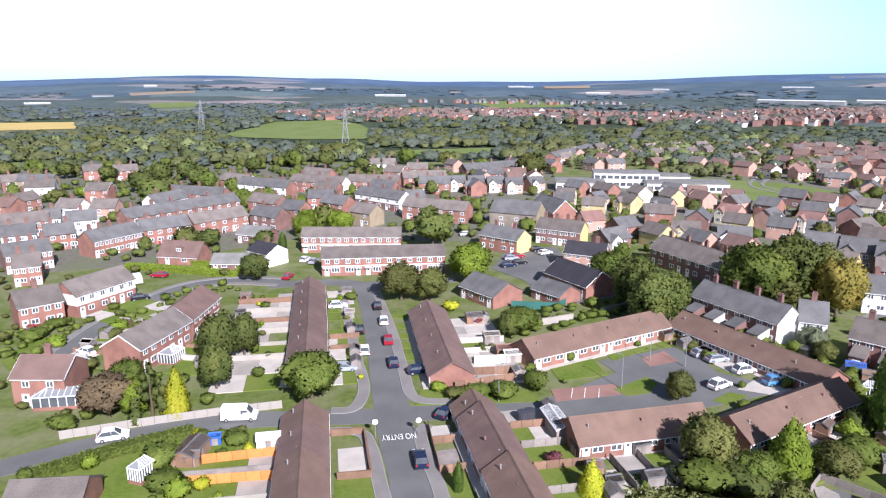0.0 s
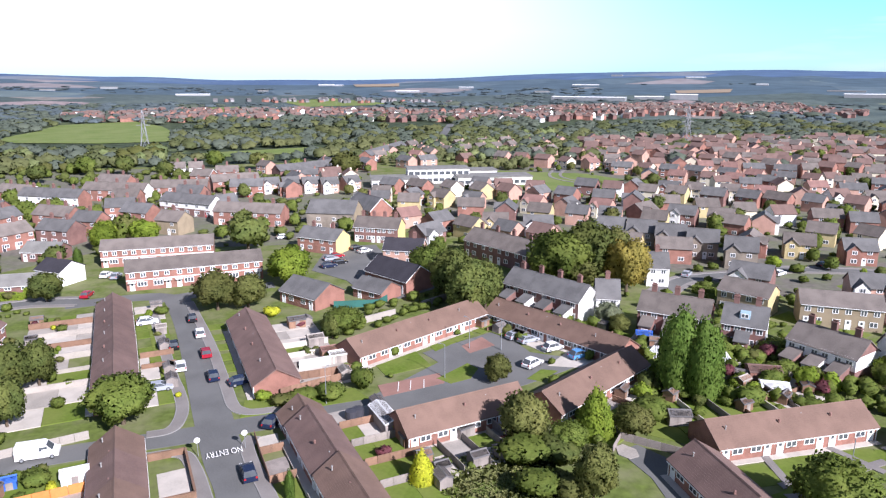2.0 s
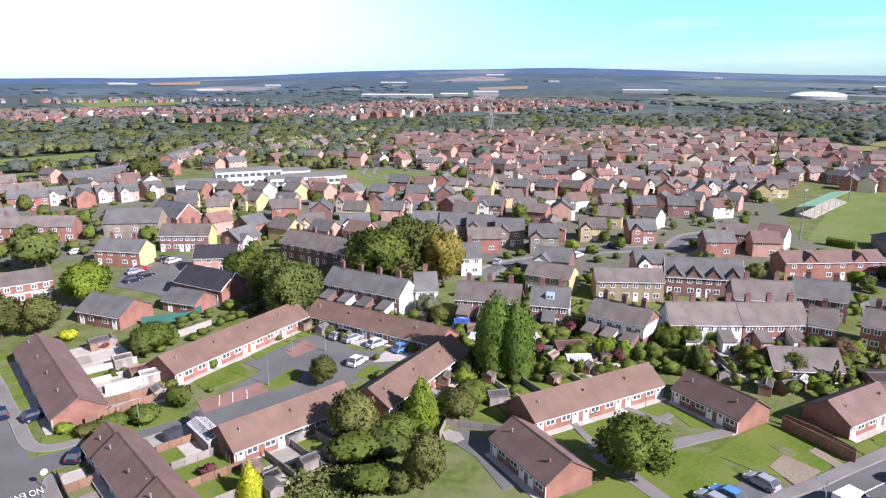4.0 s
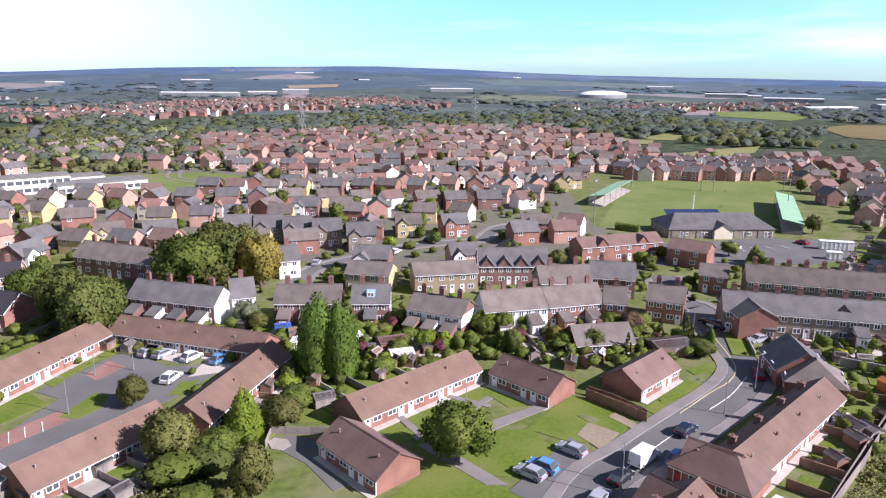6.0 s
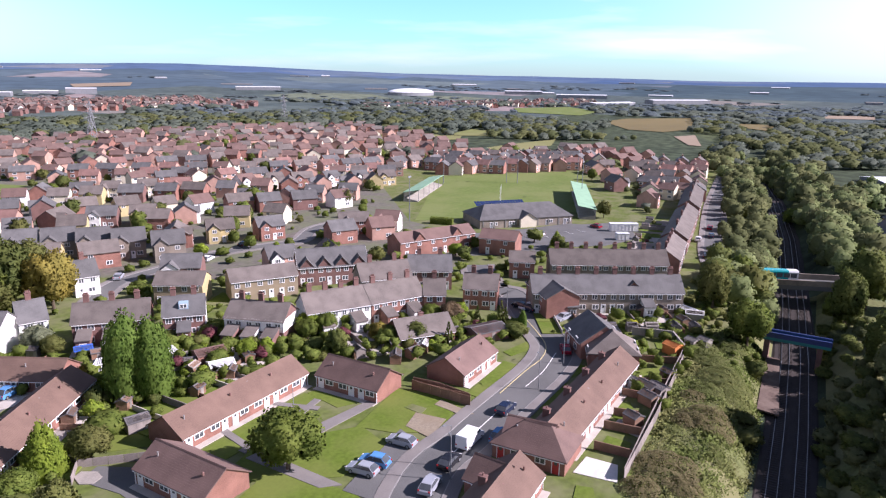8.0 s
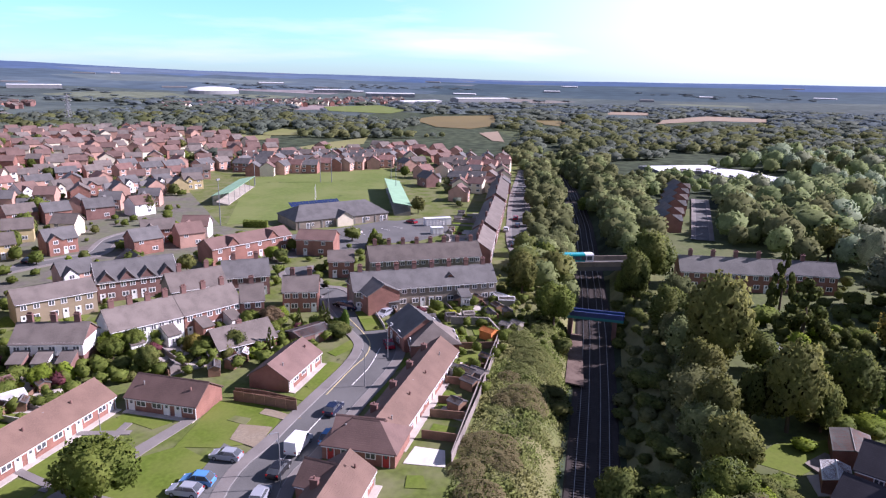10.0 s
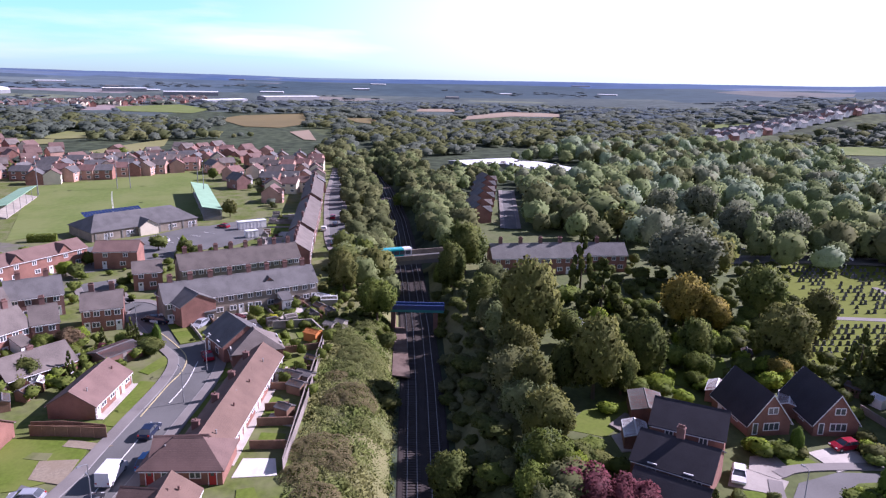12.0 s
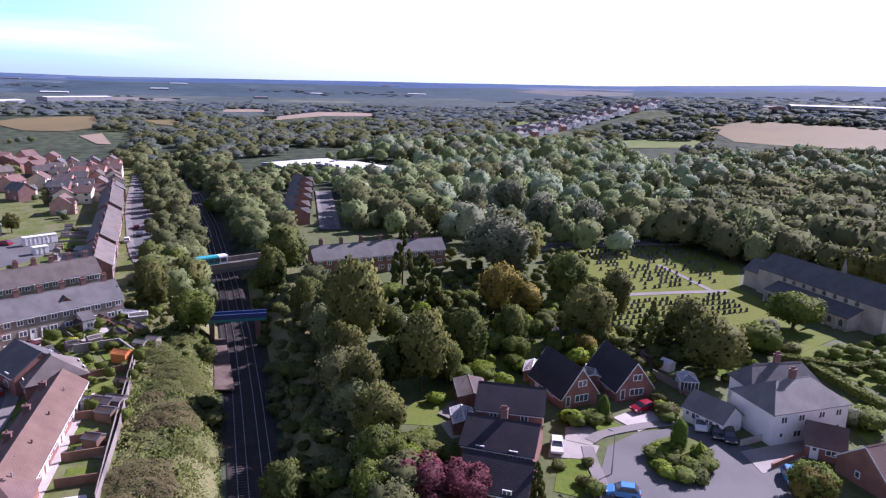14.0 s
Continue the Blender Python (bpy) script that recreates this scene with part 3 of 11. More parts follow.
def chimney_mesh(h, pots=2, mat=None):
    mat = mat or BRICK_DARK
    key = ("chim", h, pots, mat.name)
    if key not in CACHE:
        s = Shape()
        s.box(-0.5, 0.5, -0.32, 0.32, -1.2, h)
        s.box(-0.58, 0.58, -0.4, 0.4, h, h + 0.12)
        for i in range(pots):
            x = (i + 0.5) / pots * 0.9 - 0.45
            s.tube([(x, 0, h + 0.12), (x, 0, h + 0.5)], [0.12, 0.1], 7, 1)
        CACHE[key] = s.mesh("chimney", [mat, TILE_RED])
    return CACHE[key]


def roof_part(root, L, W, eaves, ridge, mat, hip=0.0, over=0.35, end=0.25, verge=None):
    s = Shape()
    w = W / 2 + over
    e = eaves - over * (ridge - eaves) / (W / 2)
    t = 0.16
    if hip:
        a, b, k = -L / 2 - over, L / 2 + over, hip
        s.solid([(a, -w, e), (b, -w, e), (b, w, e), (a, w, e), (a + k, 0, ridge), (b - k, 0, ridge), (a, -w, e - t), (b, -w, e - t), (b, w, e - t), (a, w, e - t)],
                [(0, 1, 5, 4), (2, 3, 4, 5), (1, 2, 5), (3, 0, 4), (0, 6, 7, 1), (1, 7, 8, 2), (2, 8, 9, 3), (3, 9, 6, 0), (6, 9, 8, 7)])
        x0, x1 = a + k, b - k
    else:
        x0, x1 = -L / 2 - end, L / 2 + end
        s.prism([(-w, e - t), (0, ridge - t), (w, e - t), (w, e), (0, ridge), (-w, e)], x0, x1)
    s.prism([(-0.16, ridge - 0.06), (0.16, ridge - 0.06), (0, ridge + 0.09)], x0, x1)
    ob = part("roof", s, mat, root)
    if verge and not hip:
        v = Shape()
        for x in (x0 - 0.03, x1):
            v = Shape()
            v.prism([(-w, e - t - 0.05), (0, ridge - t - 0.07), (w, e - t - 0.05), (w, e + 0.02), (0, ridge + 0.02), (-w, e + 0.02)], x, x + 0.03)
            part("bargeboard", v, verge, ob)
    return ob


def house(name, label, category, L, W, eaves, ridge, wall, roof, units=1, storeys=1, hip=0.0, chimneys=0, lod=1, doors=None, m=None, group="", verge=None,
          gutter=True, win=(1.5, 1.15), upper=None, band=None, back=True, ends=False, dormer=0, wings=0, endcap=None, gables=0, dormer_mat=None):
    """A house, a pair or a terrace: local x runs along the ridge, the front looks to -y."""
    root = thing(name, label, category, m, group)
    s = Shape()
    if hip:
        s.box(-L / 2, L / 2, -W / 2, W / 2, -0.5, eaves)
    else:
        s.prism([(-W / 2, -0.5), (W / 2, -0.5), (W / 2, eaves), (0, ridge - 0.05), (-W / 2, eaves)], -L / 2, L / 2)
    wall_ob = part("wall", s, wall, root)
    if upper:
        u = Shape()
        z0 = eaves * 0.52
        u.box(-L / 2 - 0.03, L / 2 + 0.03, -W / 2 - 0.04, W / 2 + 0.04, z0, eaves - 0.02)
        part("upper_cladding", u, upper, wall_ob)
    if endcap:
        u = Shape()
        x0 = endcap[0] * (L / 2 + 0.03)
        u.prism([(-W / 2, 0), (W / 2, 0), (W / 2, eaves), (0, ridge - 0.06), (-W / 2, eaves)], x0 - 0.035, x0 + 0.035)
        part("rendered_gable", u, endcap[1], wall_ob)
    roof_part(root, L, W, eaves, ridge, roof, hip, verge=verge)
    if band:
        for sy in (-1, 1):
            g = Shape()
            g.box(-L / 2 - 0.02, L / 2 + 0.02, sy * (W / 2 + 0.05) - 0.05, sy * (W / 2 + 0.05) + 0.05, 2.5, 2.74)
            part("fascia_band", g, band, root)
        for k in range(units):
            g = Shape()
            dx = -L / 2 + (k + (0.24 if k % 2 == 0 else 0.76)) * L / units
            g.box(dx - 0.9, dx + 0.9, -W / 2 - 1.0, -W / 2, 2.15, 2.3)
            part("door_canopy", g, band, root)
    if gutter:
        for sy in (-1, 1):
            g = Shape()
            y = sy * (W / 2 + 0.33)
            e = eaves - 0.35 * (ridge - eaves) / (W / 2)
            g.box(-L / 2, L / 2, y - 0.07, y + 0.07, e - 0.24, e - 0.12)
            part("gutter", g, gutter if gutter is not True else WHITE, root)
    doors = doors or [WHITE, DOOR_RED, DOOR_DARK]
    u = L / units
    sh = eaves / storeys
    for k in range(units):
        x = -L / 2 + k * u
        flip = k % 2
        dx, wx = (0.24, 0.66) if not flip else (0.76, 0.34)
        for side in ((-1, 1) if back else (-1,)):
            if lod == 0:
                if side < 0:
                    part("door", door_mesh(doors[k % len(doors)]), None, root, m=pose(x + 0.6 * u, -W / 2 - 0.01, 0.02))
                add_window(root, x + (0.8 if side < 0 else 0.3) * u, side * (W / 2 + 0.01), 0.95, 0 if side < 0 else 180, 1.6, 1.15, 2, 0)
                if storeys > 1:
                    add_window(root, x + 0.75 * u, side * (W / 2 + 0.01), 3.2, 0 if side < 0 else 180, 1.3, 1.1, 2, 0)
                continue
            turn = 0 if side < 0 else 180
            y = side * (W / 2 + 0.01)
            mat = doors[(k * 3 + (side > 0)) % len(doors)]
            part("door", door_mesh(mat), None, root, m=pose(x + dx * u, y, 0.02, 0, 0, turn))
            add_window(root, x + wx * u, y, 0.95, turn, min(win[0], u * 0.45), win[1], 2 if win[0] < 1.8 else 3, lod)
            for f in range(1, storeys):
                for fx in (0.27, 0.73):
                    add_window(root, x + fx * u, y - side * (-0.04 if upper else 0), f * sh + 0.75, turn, min(1.2, u * 0.32), 1.15, 2, lod)
    if ends == 2:
        for side in (-1, 1):
            for z0, ww, hh in ((0.85, 2.6, 1.3), (3.5, 1.7, 1.15)):
                add_window(root, side * (L / 2 + 0.01), 0.3, z0, 90 * side, ww, hh, 3 if ww > 2 else 2, lod)
            add_window(root, side * (L / 2 + 0.01), -2.3, 0.3, 90 * side, 0.9, 1.9, 1, lod)
    elif ends:
        for side in (-1, 1):
            for f in range(storeys):
                add_window(root, side * (L / 2 + 0.01), 0.6, f * sh + 0.95, 90 * side, 0.8, 1.0, 1, lod)
    for k in range(chimneys):
        x = -L / 2 + (k + (0.5 if chimneys < units + 1 else 0.02)) * L / max(chimneys, 1)
        part("chimney", chimney_mesh(1.35 if storeys > 1 else 0.5, 4 if storeys > 1 else 1), None, root, m=pose(x, 0.2, ridge))
    for k in range(wings):
        # a lower wing with its own lean roof, between each pair of houses
        x = -L / 2 + (k + 0.5) * L / wings
        d, h0, h1 = 3.4, eaves * 0.5, eaves * 0.72
        g = Shape()
        g.prism([(-W / 2 - d, -0.3), (-W / 2 - 0.02, -0.3), (-W / 2 - 0.02, h1 - 0.1), (-W / 2 - d, h0)], x - 1.2, x + 1.2)
        g.prism([(-W / 2 - d - 0.25, h0 - 0.02), (-W / 2 - 0.02, h1), (-W / 2 - 0.02, h1 + 0.16), (-W / 2 - d - 0.25, h0 + 0.14)], x - 1.35, x + 1.35, 1)
        part("rear_wing", g, [RENDER if k % 2 else wall, roof], root)
        add_window(root, x, -W / 2 - d - 0.01, 0.9, 0, 1.3, 1.1, 2, 1)
    for k in range(gables):
        # a small brick gable rising from the front wall
        x = -L / 2 + (k + 0.5) * L / gables
        w, h, y0 = min(1.7, L / gables * 0.36), 1.9, -W / 2 - 0.12
        g = Shape()
        g.solid([(x - w, y0, eaves - 0.5), (x + w, y0, eaves - 0.5), (x + w, y0, eaves), (x, y0, eaves + h), (x - w, y0, eaves), (x - w, -0.3, eaves), (x + w, -0.3, eaves), (x, -0.3, eaves + h)], [(0, 1, 2, 3, 4)])
        for s in (-1, 1):
            g.solid([(x + s * (w + 0.25), y0 - 0.2, eaves - 0.25), (x, y0 - 0.2, eaves + h + 0.03), (x, -0.3, eaves + h + 0.03), (x + s * (w + 0.25), -0.3, eaves - 0.25),
                     (x + s * (w + 0.25), y0 - 0.2, eaves - 0.1), (x, y0 - 0.2, eaves + h + 0.18), (x, -0.3, eaves + h + 0.18), (x + s * (w + 0.25), -0.3, eaves - 0.1)],
                    [(0, 1, 2, 3), (7, 6, 5, 4), (0, 4, 5, 1), (3, 2, 6, 7), (0, 3, 7, 4)], 1)
        part("front_gable", g, [wall, roof], root)
    for k in range(dormer):
        x = -L / 2 + (k + 0.5) * L / dormer
        d = Shape()
        z0 = eaves + (ridge - eaves) * 0.25
        d.box(x - 0.9, x + 0.9, -W / 2 * 0.75, -W / 2 * 0.2, z0, z0 + 1.25)
        dm = part("dormer", d, dormer_mat or roof, root)
        add_window(root, x, -W / 2 * 0.75 - 0.01, z0 + 0.2, 0, 1.4, 0.9, 2, 1)
    return root


def bungalows(x, y, rot, L, units, W=7.2, eaves=2.45, ridge=4.7, roof=None, label="", z=0.0, back=True, lod=2, stacks=0):
    """A low red-brick row with a brown tiled roof."""
    root = house("bungalow_row", label or "low red-brick bungalow row with brown tiled roof", "bungalow", L, W, eaves, ridge, BRICK, roof or TILE_BROWN, units, 1, lod=lod,
                 m=pose(x, y, z, 0, 0, rot), verge=WHITE if lod > 2 else None, chimneys=0, win=(1.7, 1.15), doors=[WHITE, WHITE, DOOR_RED], back=back)
    for k in range(units):
        vx = -L / 2 + (k + 0.5) * L / units
        if "vent" not in CACHE:
            s = Shape()
            s.tube([(0, 0, -0.3), (0, 0, 0.24)], [0.1, 0.08], 7)
            s.tube([(0, 0, 0.24), (0, 0, 0.31)], [0.15, 0.13], 7)
            CACHE["vent"] = s.mesh("roof_vent", [KERB])
            s = Shape()
            s.tube([(0, 0, -0.2), (0, 0, 0.2), (0, 0, 0.28)], [0.16, 0.16, 0.1], 7)
            CACHE["flue"] = s.mesh("flue", [TILE_RED])
        part("roof_vent", CACHE["vent"] if k % 3 == 0 else CACHE["flue"], None, root, m=pose(vx, -1.6 + 0.9 * (k % 2), ridge - 0.75))
    for k in range(stacks):
        part("chimney", chimney_mesh(0.75, 1, BRICK_DARK), None, root, m=pose(-L / 2 + (k + 0.5) * L / stacks, 1.9, ridge - 1.05, 0, 0, 90))
    for sx in (-1, 1):
        g = Shape()
        g.box(sx * (L / 2 - 0.05) - 0.05, sx * (L / 2 - 0.05) + 0.05, -W / 2 - 0.12, -W / 2 - 0.02, 0, eaves - 0.2)
        part("downpipe", g, WHITE, root)
    # footings strip along the front
    p = Shape()
    p.box(-L / 2, L / 2, -W / 2 - 1.1, -W / 2 - 0.02, -0.2, 0.12)
    part("doorstep_path", p, PATIO, root)
    return root


# ---- fences, sheds ----
def panel_mesh(mat, w=1.8, h=1.6):
    key = ("panel", mat.name, w, h)
    if key not in CACHE:
        s = Shape()
        pr = [(0.03, 0.0)]
        for i in range(6):
            pr += [(0.03, (i + 1) * h / 6), (0.012, (i + 1) * h / 6)] if i < 5 else [(0.04, h)]
        s.prism(pr + [(-0.04, h), (-0.03, 0.0)], -w / 2, w / 2 - 0.04)
        CACHE[key] = s.mesh("fence_panel", [mat])
    return CACHE[key]


def fence(pts, mat=None, h=1.6, label="", w=1.8, name="fence"):
    """A run of fence panels with posts along a line of places."""
    mat = mat or TIMBER
    root = thing(name, label or "brown timber panel garden fence", "fence")
    me = panel_mesh(mat, w, h)
    for a, b in zip(pts[:-1], pts[1:]):
        a, b = Vector(a), Vector(b)
        d = (b - a).length
        n = max(1, round(d / w))
        ang = math.degrees(math.atan2(b.y - a.y, b.x - a.x))
        for i in range(n):
            p = a.lerp(b, (i + 0.5) / n)
            ob = part("panel", me, None, root, m=pose(p.x, p.y, max(gz(p.x, p.y), -3), 0, 0, ang) @ Matrix.Diagonal((d / n / w, 1, 1, 1)))
    return root


def garden_wall(pts, h=1.0, mat=None, label="low red-brick garden wall", t=0.22):
    s = Shape()
    for a, b in zip(pts[:-1], pts[1:]):
        a, b = Vector(a), Vector(b)
        d = (b - a).normalized()
        nn = Vector((-d.y, d.x)) * t / 2
        for z0, z1, g in ((-0.3, h, 1.0), (h, h + 0.07, 1.35)):
            q = [a + nn * g, a - nn * g, b - nn * g, b + nn * g]
            s.solid([(v.x, v.y, z0) for v in q] + [(v.x, v.y, z1) for v in q], [(0, 1, 2, 3), (7, 6, 5, 4), (0, 4, 5, 1), (1, 5, 6, 2), (2, 6, 7, 3), (3, 7, 4, 0)])
    return single("garden_wall", s, mat or BRICK, label, "wall")


def shed(x, y, rot, w=2.4, d=1.8, h=2.1, mat=None, roof=None, label="small timber garden shed with felt roof"):
    key = ("shed", w, d, h, (mat or TIMBER).name, (roof or FELT).name)
    if key not in CACHE:
        root = thing("garden_shed", label, "shed")
        s = Shape()
        s.prism([(-d / 2, 0), (d / 2, 0), (d / 2, h * 0.8), (0, h), (-d / 2, h * 0.8)], -w / 2, w / 2)
        part("wall", s, mat or TIMBER, root)
        roof_part(root, w, d, h * 0.8, h, roof or FELT, over=0.12, end=0.12)
        dd = Shape()
        dd.box(-0.4, 0.4, -d / 2 - 0.04, -d / 2, 0.05, h * 0.75)
        part("door", dd, TIMBER_GREY, root)
        CACHE[key] = root
        root.matrix_basis = pose(x, y, 0.05, 0, 0, rot)
        return root
    return copy_thing(CACHE[key], pose(x, y, 0.05, 0, 0, rot))


def conservatory(x, y, rot, w=4.0, d=3.0, m=None):
    root = thing("conservatory", "white framed glazed conservatory with ribbed roof", "conservatory", pose(x, y, 0.05, 0, 0, rot))
    s = Shape()
    s.box(-w / 2, w / 2, -d / 2, d / 2, 0, 0.6)
    part("plinth", s, BRICK, root)
    g = Shape()
    g.box(-w / 2 + 0.05, w / 2 - 0.05, -d / 2 + 0.05, d / 2 - 0.05, 0.6, 2.2)
    part("glazing", g, GLASS, root)
    f = Shape()
    for i in range(7):
        xx = -w / 2 + i * w / 6
        for yy in (-d / 2, d / 2):
            f.box(xx - 0.05, xx + 0.05, yy - 0.05, yy + 0.05, 0.6, 2.25)
    for i in range(1, 5):
        yy = -d / 2 + i * d / 5
        for xx in (-w / 2, w / 2):
            f.box(xx - 0.05, xx + 0.05, yy - 0.05, yy + 0.05, 0.6, 2.25)
    f.box(-w / 2 - 0.1, w / 2 + 0.1, -d / 2 - 0.1, d / 2 + 0.1, 2.2, 2.32)
    part("frame", f, WHITE, root)
    r = Shape()
    r.solid([(-w / 2, -d / 2, 2.33), (w / 2, -d / 2, 2.33), (w / 2, d / 2, 2.33), (-w / 2, d / 2, 2.33), (-w / 2 + d / 2, 0, 3.1), (w / 2 - d / 2 + 0.4, 0, 3.1)], [(0, 1, 5, 4), (2, 3, 4, 5), (1, 2, 5), (3, 0, 4)])
    part("roof_glazing", r, STEEL, root)
    for i in range(9):
        xx = -w / 2 + i * w / 8
        tx = min(max(xx, -w / 2 + d / 2), w / 2 - d / 2 + 0.4)
        b = Shape()
        b.tube([(xx, -d / 2, 2.36), (tx, 0, 3.13), (xx, d / 2, 2.36)], [0.05, 0.05, 0.05], 4)
        part("roof_bar", b, WHITE, root)
    return root


def greenhouse(x, y, rot):
    return conservatory(x, y, rot, 2.6, 1.9)


# ---- vehicles ----
def car(label, paint, van=False, suv=False):
    root = thing("van" if van else "car", label, "van" if van else "car")
    L, W, H = (5.3, 1.95, 2.25) if van else (4.35, 1.82, 1.62 if suv else 1.46)
    if van:
        prof = [(-L / 2, 0.35), (L / 2 - 0.1, 0.35), (L / 2, 0.6), (L / 2 - 0.05, 0.95), (L / 2 - 0.75, 1.2), (L / 2 - 1.45, 2.05), (L / 2 - 1.8, H), (-L / 2 + 0.05, H), (-L / 2, 2.0)]
        cab = None
    else:
        prof = [(-L / 2 + 0.05, 0.3), (L / 2 - 0.15, 0.28), (L / 2, 0.5), (L / 2 - 0.06, 0.72), (L / 2 - 0.9, 0.95), (-L / 2 + 0.25, 1.0), (-L / 2, 0.82)]
        cab = [(L / 2 - 1.05, 0.93), (L / 2 - 1.85, H - 0.06), (L / 2 - 2.3, H), (-L / 2 + 0.75, H - 0.02), (-L / 2 + 0.15, 0.97)]

    def sides(profile, w0, w1, zmid):
        s = Shape()
        n = len(profile)
        left = [(x, -(w0 if z < zmid else w1) / 2, z) for x, z in profile]
        right = [(x, (w0 if z < zmid else w1) / 2, z) for x, z in profile]
        s.solid(left + right, [tuple(range(n)), tuple(range(2 * n - 1, n - 1, -1))] + [(n + i, n + (i + 1) % n, (i + 1) % n, i) for i in range(n)])
        return s
    body = sides(prof, W, W * (0.9 if van else 0.96), 1.25 if van else 0.8)
    part("body", body, paint, root)
    if cab:
        part("cabin_glass", sides(cab, W * 0.93, W * 0.74, 1.1), GLASS, root)
        r = Shape()
        r.prism([(-W * 0.37, H - 0.05), (W * 0.37, H - 0.05), (W * 0.34, H + 0.02), (-W * 0.34, H + 0.02)], -L / 2 + 0.8, L / 2 - 1.85)
        part("roof_panel", r, paint, root)
        for sy in (-1, 1):
            p = Shape()
            p.tube([(L / 2 - 1.05, sy * W * 0.468, 0.95), (L / 2 - 1.85, sy * W * 0.375, H - 0.04), (-0.15, sy * W * 0.375, H - 0.02), (-0.15, sy * W * 0.468, 0.97), (-0.17, sy * W * 0.375, H - 0.02), (-L / 2 + 0.8, sy * W * 0.375, H - 0.04), (-L / 2 + 0.2, sy * W * 0.468, 0.97)], [0.05] * 7, 5)
            part("pillar_frame", p, paint, root)
    else:
        g = Shape()
        g.solid([(L / 2 - 0.76, -0.8, 1.24), (L / 2 - 0.76, 0.8, 1.24), (L / 2 - 1.43, 0.76, 2.02), (L / 2 - 1.43, -0.76, 2.02)], [(0, 1, 2, 3)])
        g.v = [(x + 0.02, y, z + 0.02) for x, y, z in g.v]
        part("windscreen", g, GLASS, root)
        for sy in (-1, 1):
            d = Shape()
            yy = sy * (W * 0.46)
            d.box(L / 2 - 2.3, L / 2 - 1.3, yy - 0.05, yy + 0.05, 1.3, 1.85)
            part("side_window", d, GLASS, root)
    for sx in (L / 2 - 0.85, -L / 2 + 0.8):
        for sy in (-1, 1):
            if "wheel" not in CACHE:
                s = Shape()
                s.tube([(0, -0.11, 0), (0, 0.11, 0)], [0.32, 0.32], 14)
                s.tube([(0, -0.125, 0), (0, 0.125, 0)], [0.2, 0.2], 10, 1)
                CACHE["wheel"] = s.mesh("wheel", [TYRE, STEEL])
            part("wheel", CACHE["wheel"], None, root, m=pose(sx, sy * (W / 2 - 0.1), 0.32))
    for sy in (-1, 1):
        h = Shape()
        h.box(L / 2 - 0.22, L / 2 - 0.01, sy * W * 0.36 - 0.18, sy * W * 0.36 + 0.18, 0.6, 0.74)
        part("headlight", h, LAMP_CLEAR, root)
        h = Shape()
        h.box(-L / 2 - 0.02, -L / 2 + 0.15, sy * W * 0.4 - 0.12, sy * W * 0.4 + 0.12, 0.72, 0.92)
        part("tail_light", h, LAMP_RED, root)
    return root


def paint(name, col):
    return material(name, col, rough=0.25, grain=0.8, patch=0.5, contrast=0.06, spec=0.6)


CARS = {
    "white": car("white hatchback car parked on the road", paint("white_car_paint", (0.78, 0.78, 0.78))),
    "black": car("black hatchback car parked at the kerb", paint("black_car_paint", (0.015, 0.016, 0.02))),
    "blue": car("pale blue hatchback car parked in a bay", paint("blue_car_paint", (0.10, 0.28, 0.55)), suv=True),
    "navy": car("dark blue car parked at the kerb", paint("navy_car_paint", (0.012, 0.02, 0.05))),
    "red": car("red hatchback car parked by houses", paint("red_car_paint", (0.30, 0.014, 0.03))),
    "silver": car("silver grey car parked by houses", paint("silver_car_paint", (0.33, 0.35, 0.39))),
    "suv": car("white estate car parked in the open", paint("white_suv_paint", (0.8, 0.8, 0.8)), suv=True),
    "van": car("white panel van parked at the kerb", paint("white_van_paint", (0.8, 0.8, 0.79)), van=True),
}
USED = set()


def put_car(kind, x, y, rot):
    m = pose(x, y, 0.1 + (0.0 if abs(y - rail_y(x)) > 14 else 0.0), 0, 0, rot)
    if kind not in USED:
        USED.add(kind)
        CARS[kind].matrix_basis = m
        return CARS[kind]
    return copy_thing(CARS[kind], m)


# ---- plants ----
ICO = [Vector(v).normalized() for v in ((0, 0, 1), (0.894, 0, 0.447), (0.276, 0.851, 0.447), (-0.724, 0.526, 0.447), (-0.724, -0.526, 0.447), (0.276, -0.851, 0.447),
                                        (0.724, 0.526, -0.447), (-0.276, 0.851, -0.447), (-0.894, 0, -0.447), (-0.276, -0.851, -0.447), (0.724, -0.526, -0.447), (0, 0, -1))]
ICO_F = ((0, 1, 2), (0, 2, 3), (0, 3, 4), (0, 4, 5), (0, 5, 1), (1, 6, 2), (2, 7, 3), (3, 8, 4), (4, 9, 5), (5, 10, 1), (6, 7, 2), (7, 8, 3), (8, 9, 4), (9, 10, 5), (10, 6, 1), (11, 7, 6), (11, 8, 7), (11, 9, 8), (11, 10, 9), (11, 6, 10))


def sphere(level):
    """Points and triangles of a ball, divided level times."""
    if ("sphere", level) not in CACHE:
        pts, tris = [np.array(v) for v in ICO], list(ICO_F)
        for _ in range(level):
            seen, out = {}, []

            def half(i, j):
                key = (min(i, j), max(i, j))
                if key not in seen:
                    q = pts[i] + pts[j]
                    seen[key] = len(pts)
                    pts.append(q / np.linalg.norm(q))
                return seen[key]
            for i, j, k in tris:
                a, b, c = half(i, j), half(j, k), half(k, i)
                out += [(i, a, c), (a, j, b), (c, b, k), (a, b, c)]
            tris = out
        CACHE["sphere", level] = (np.array(pts), np.array(tris))
    return CACHE["sphere", level]


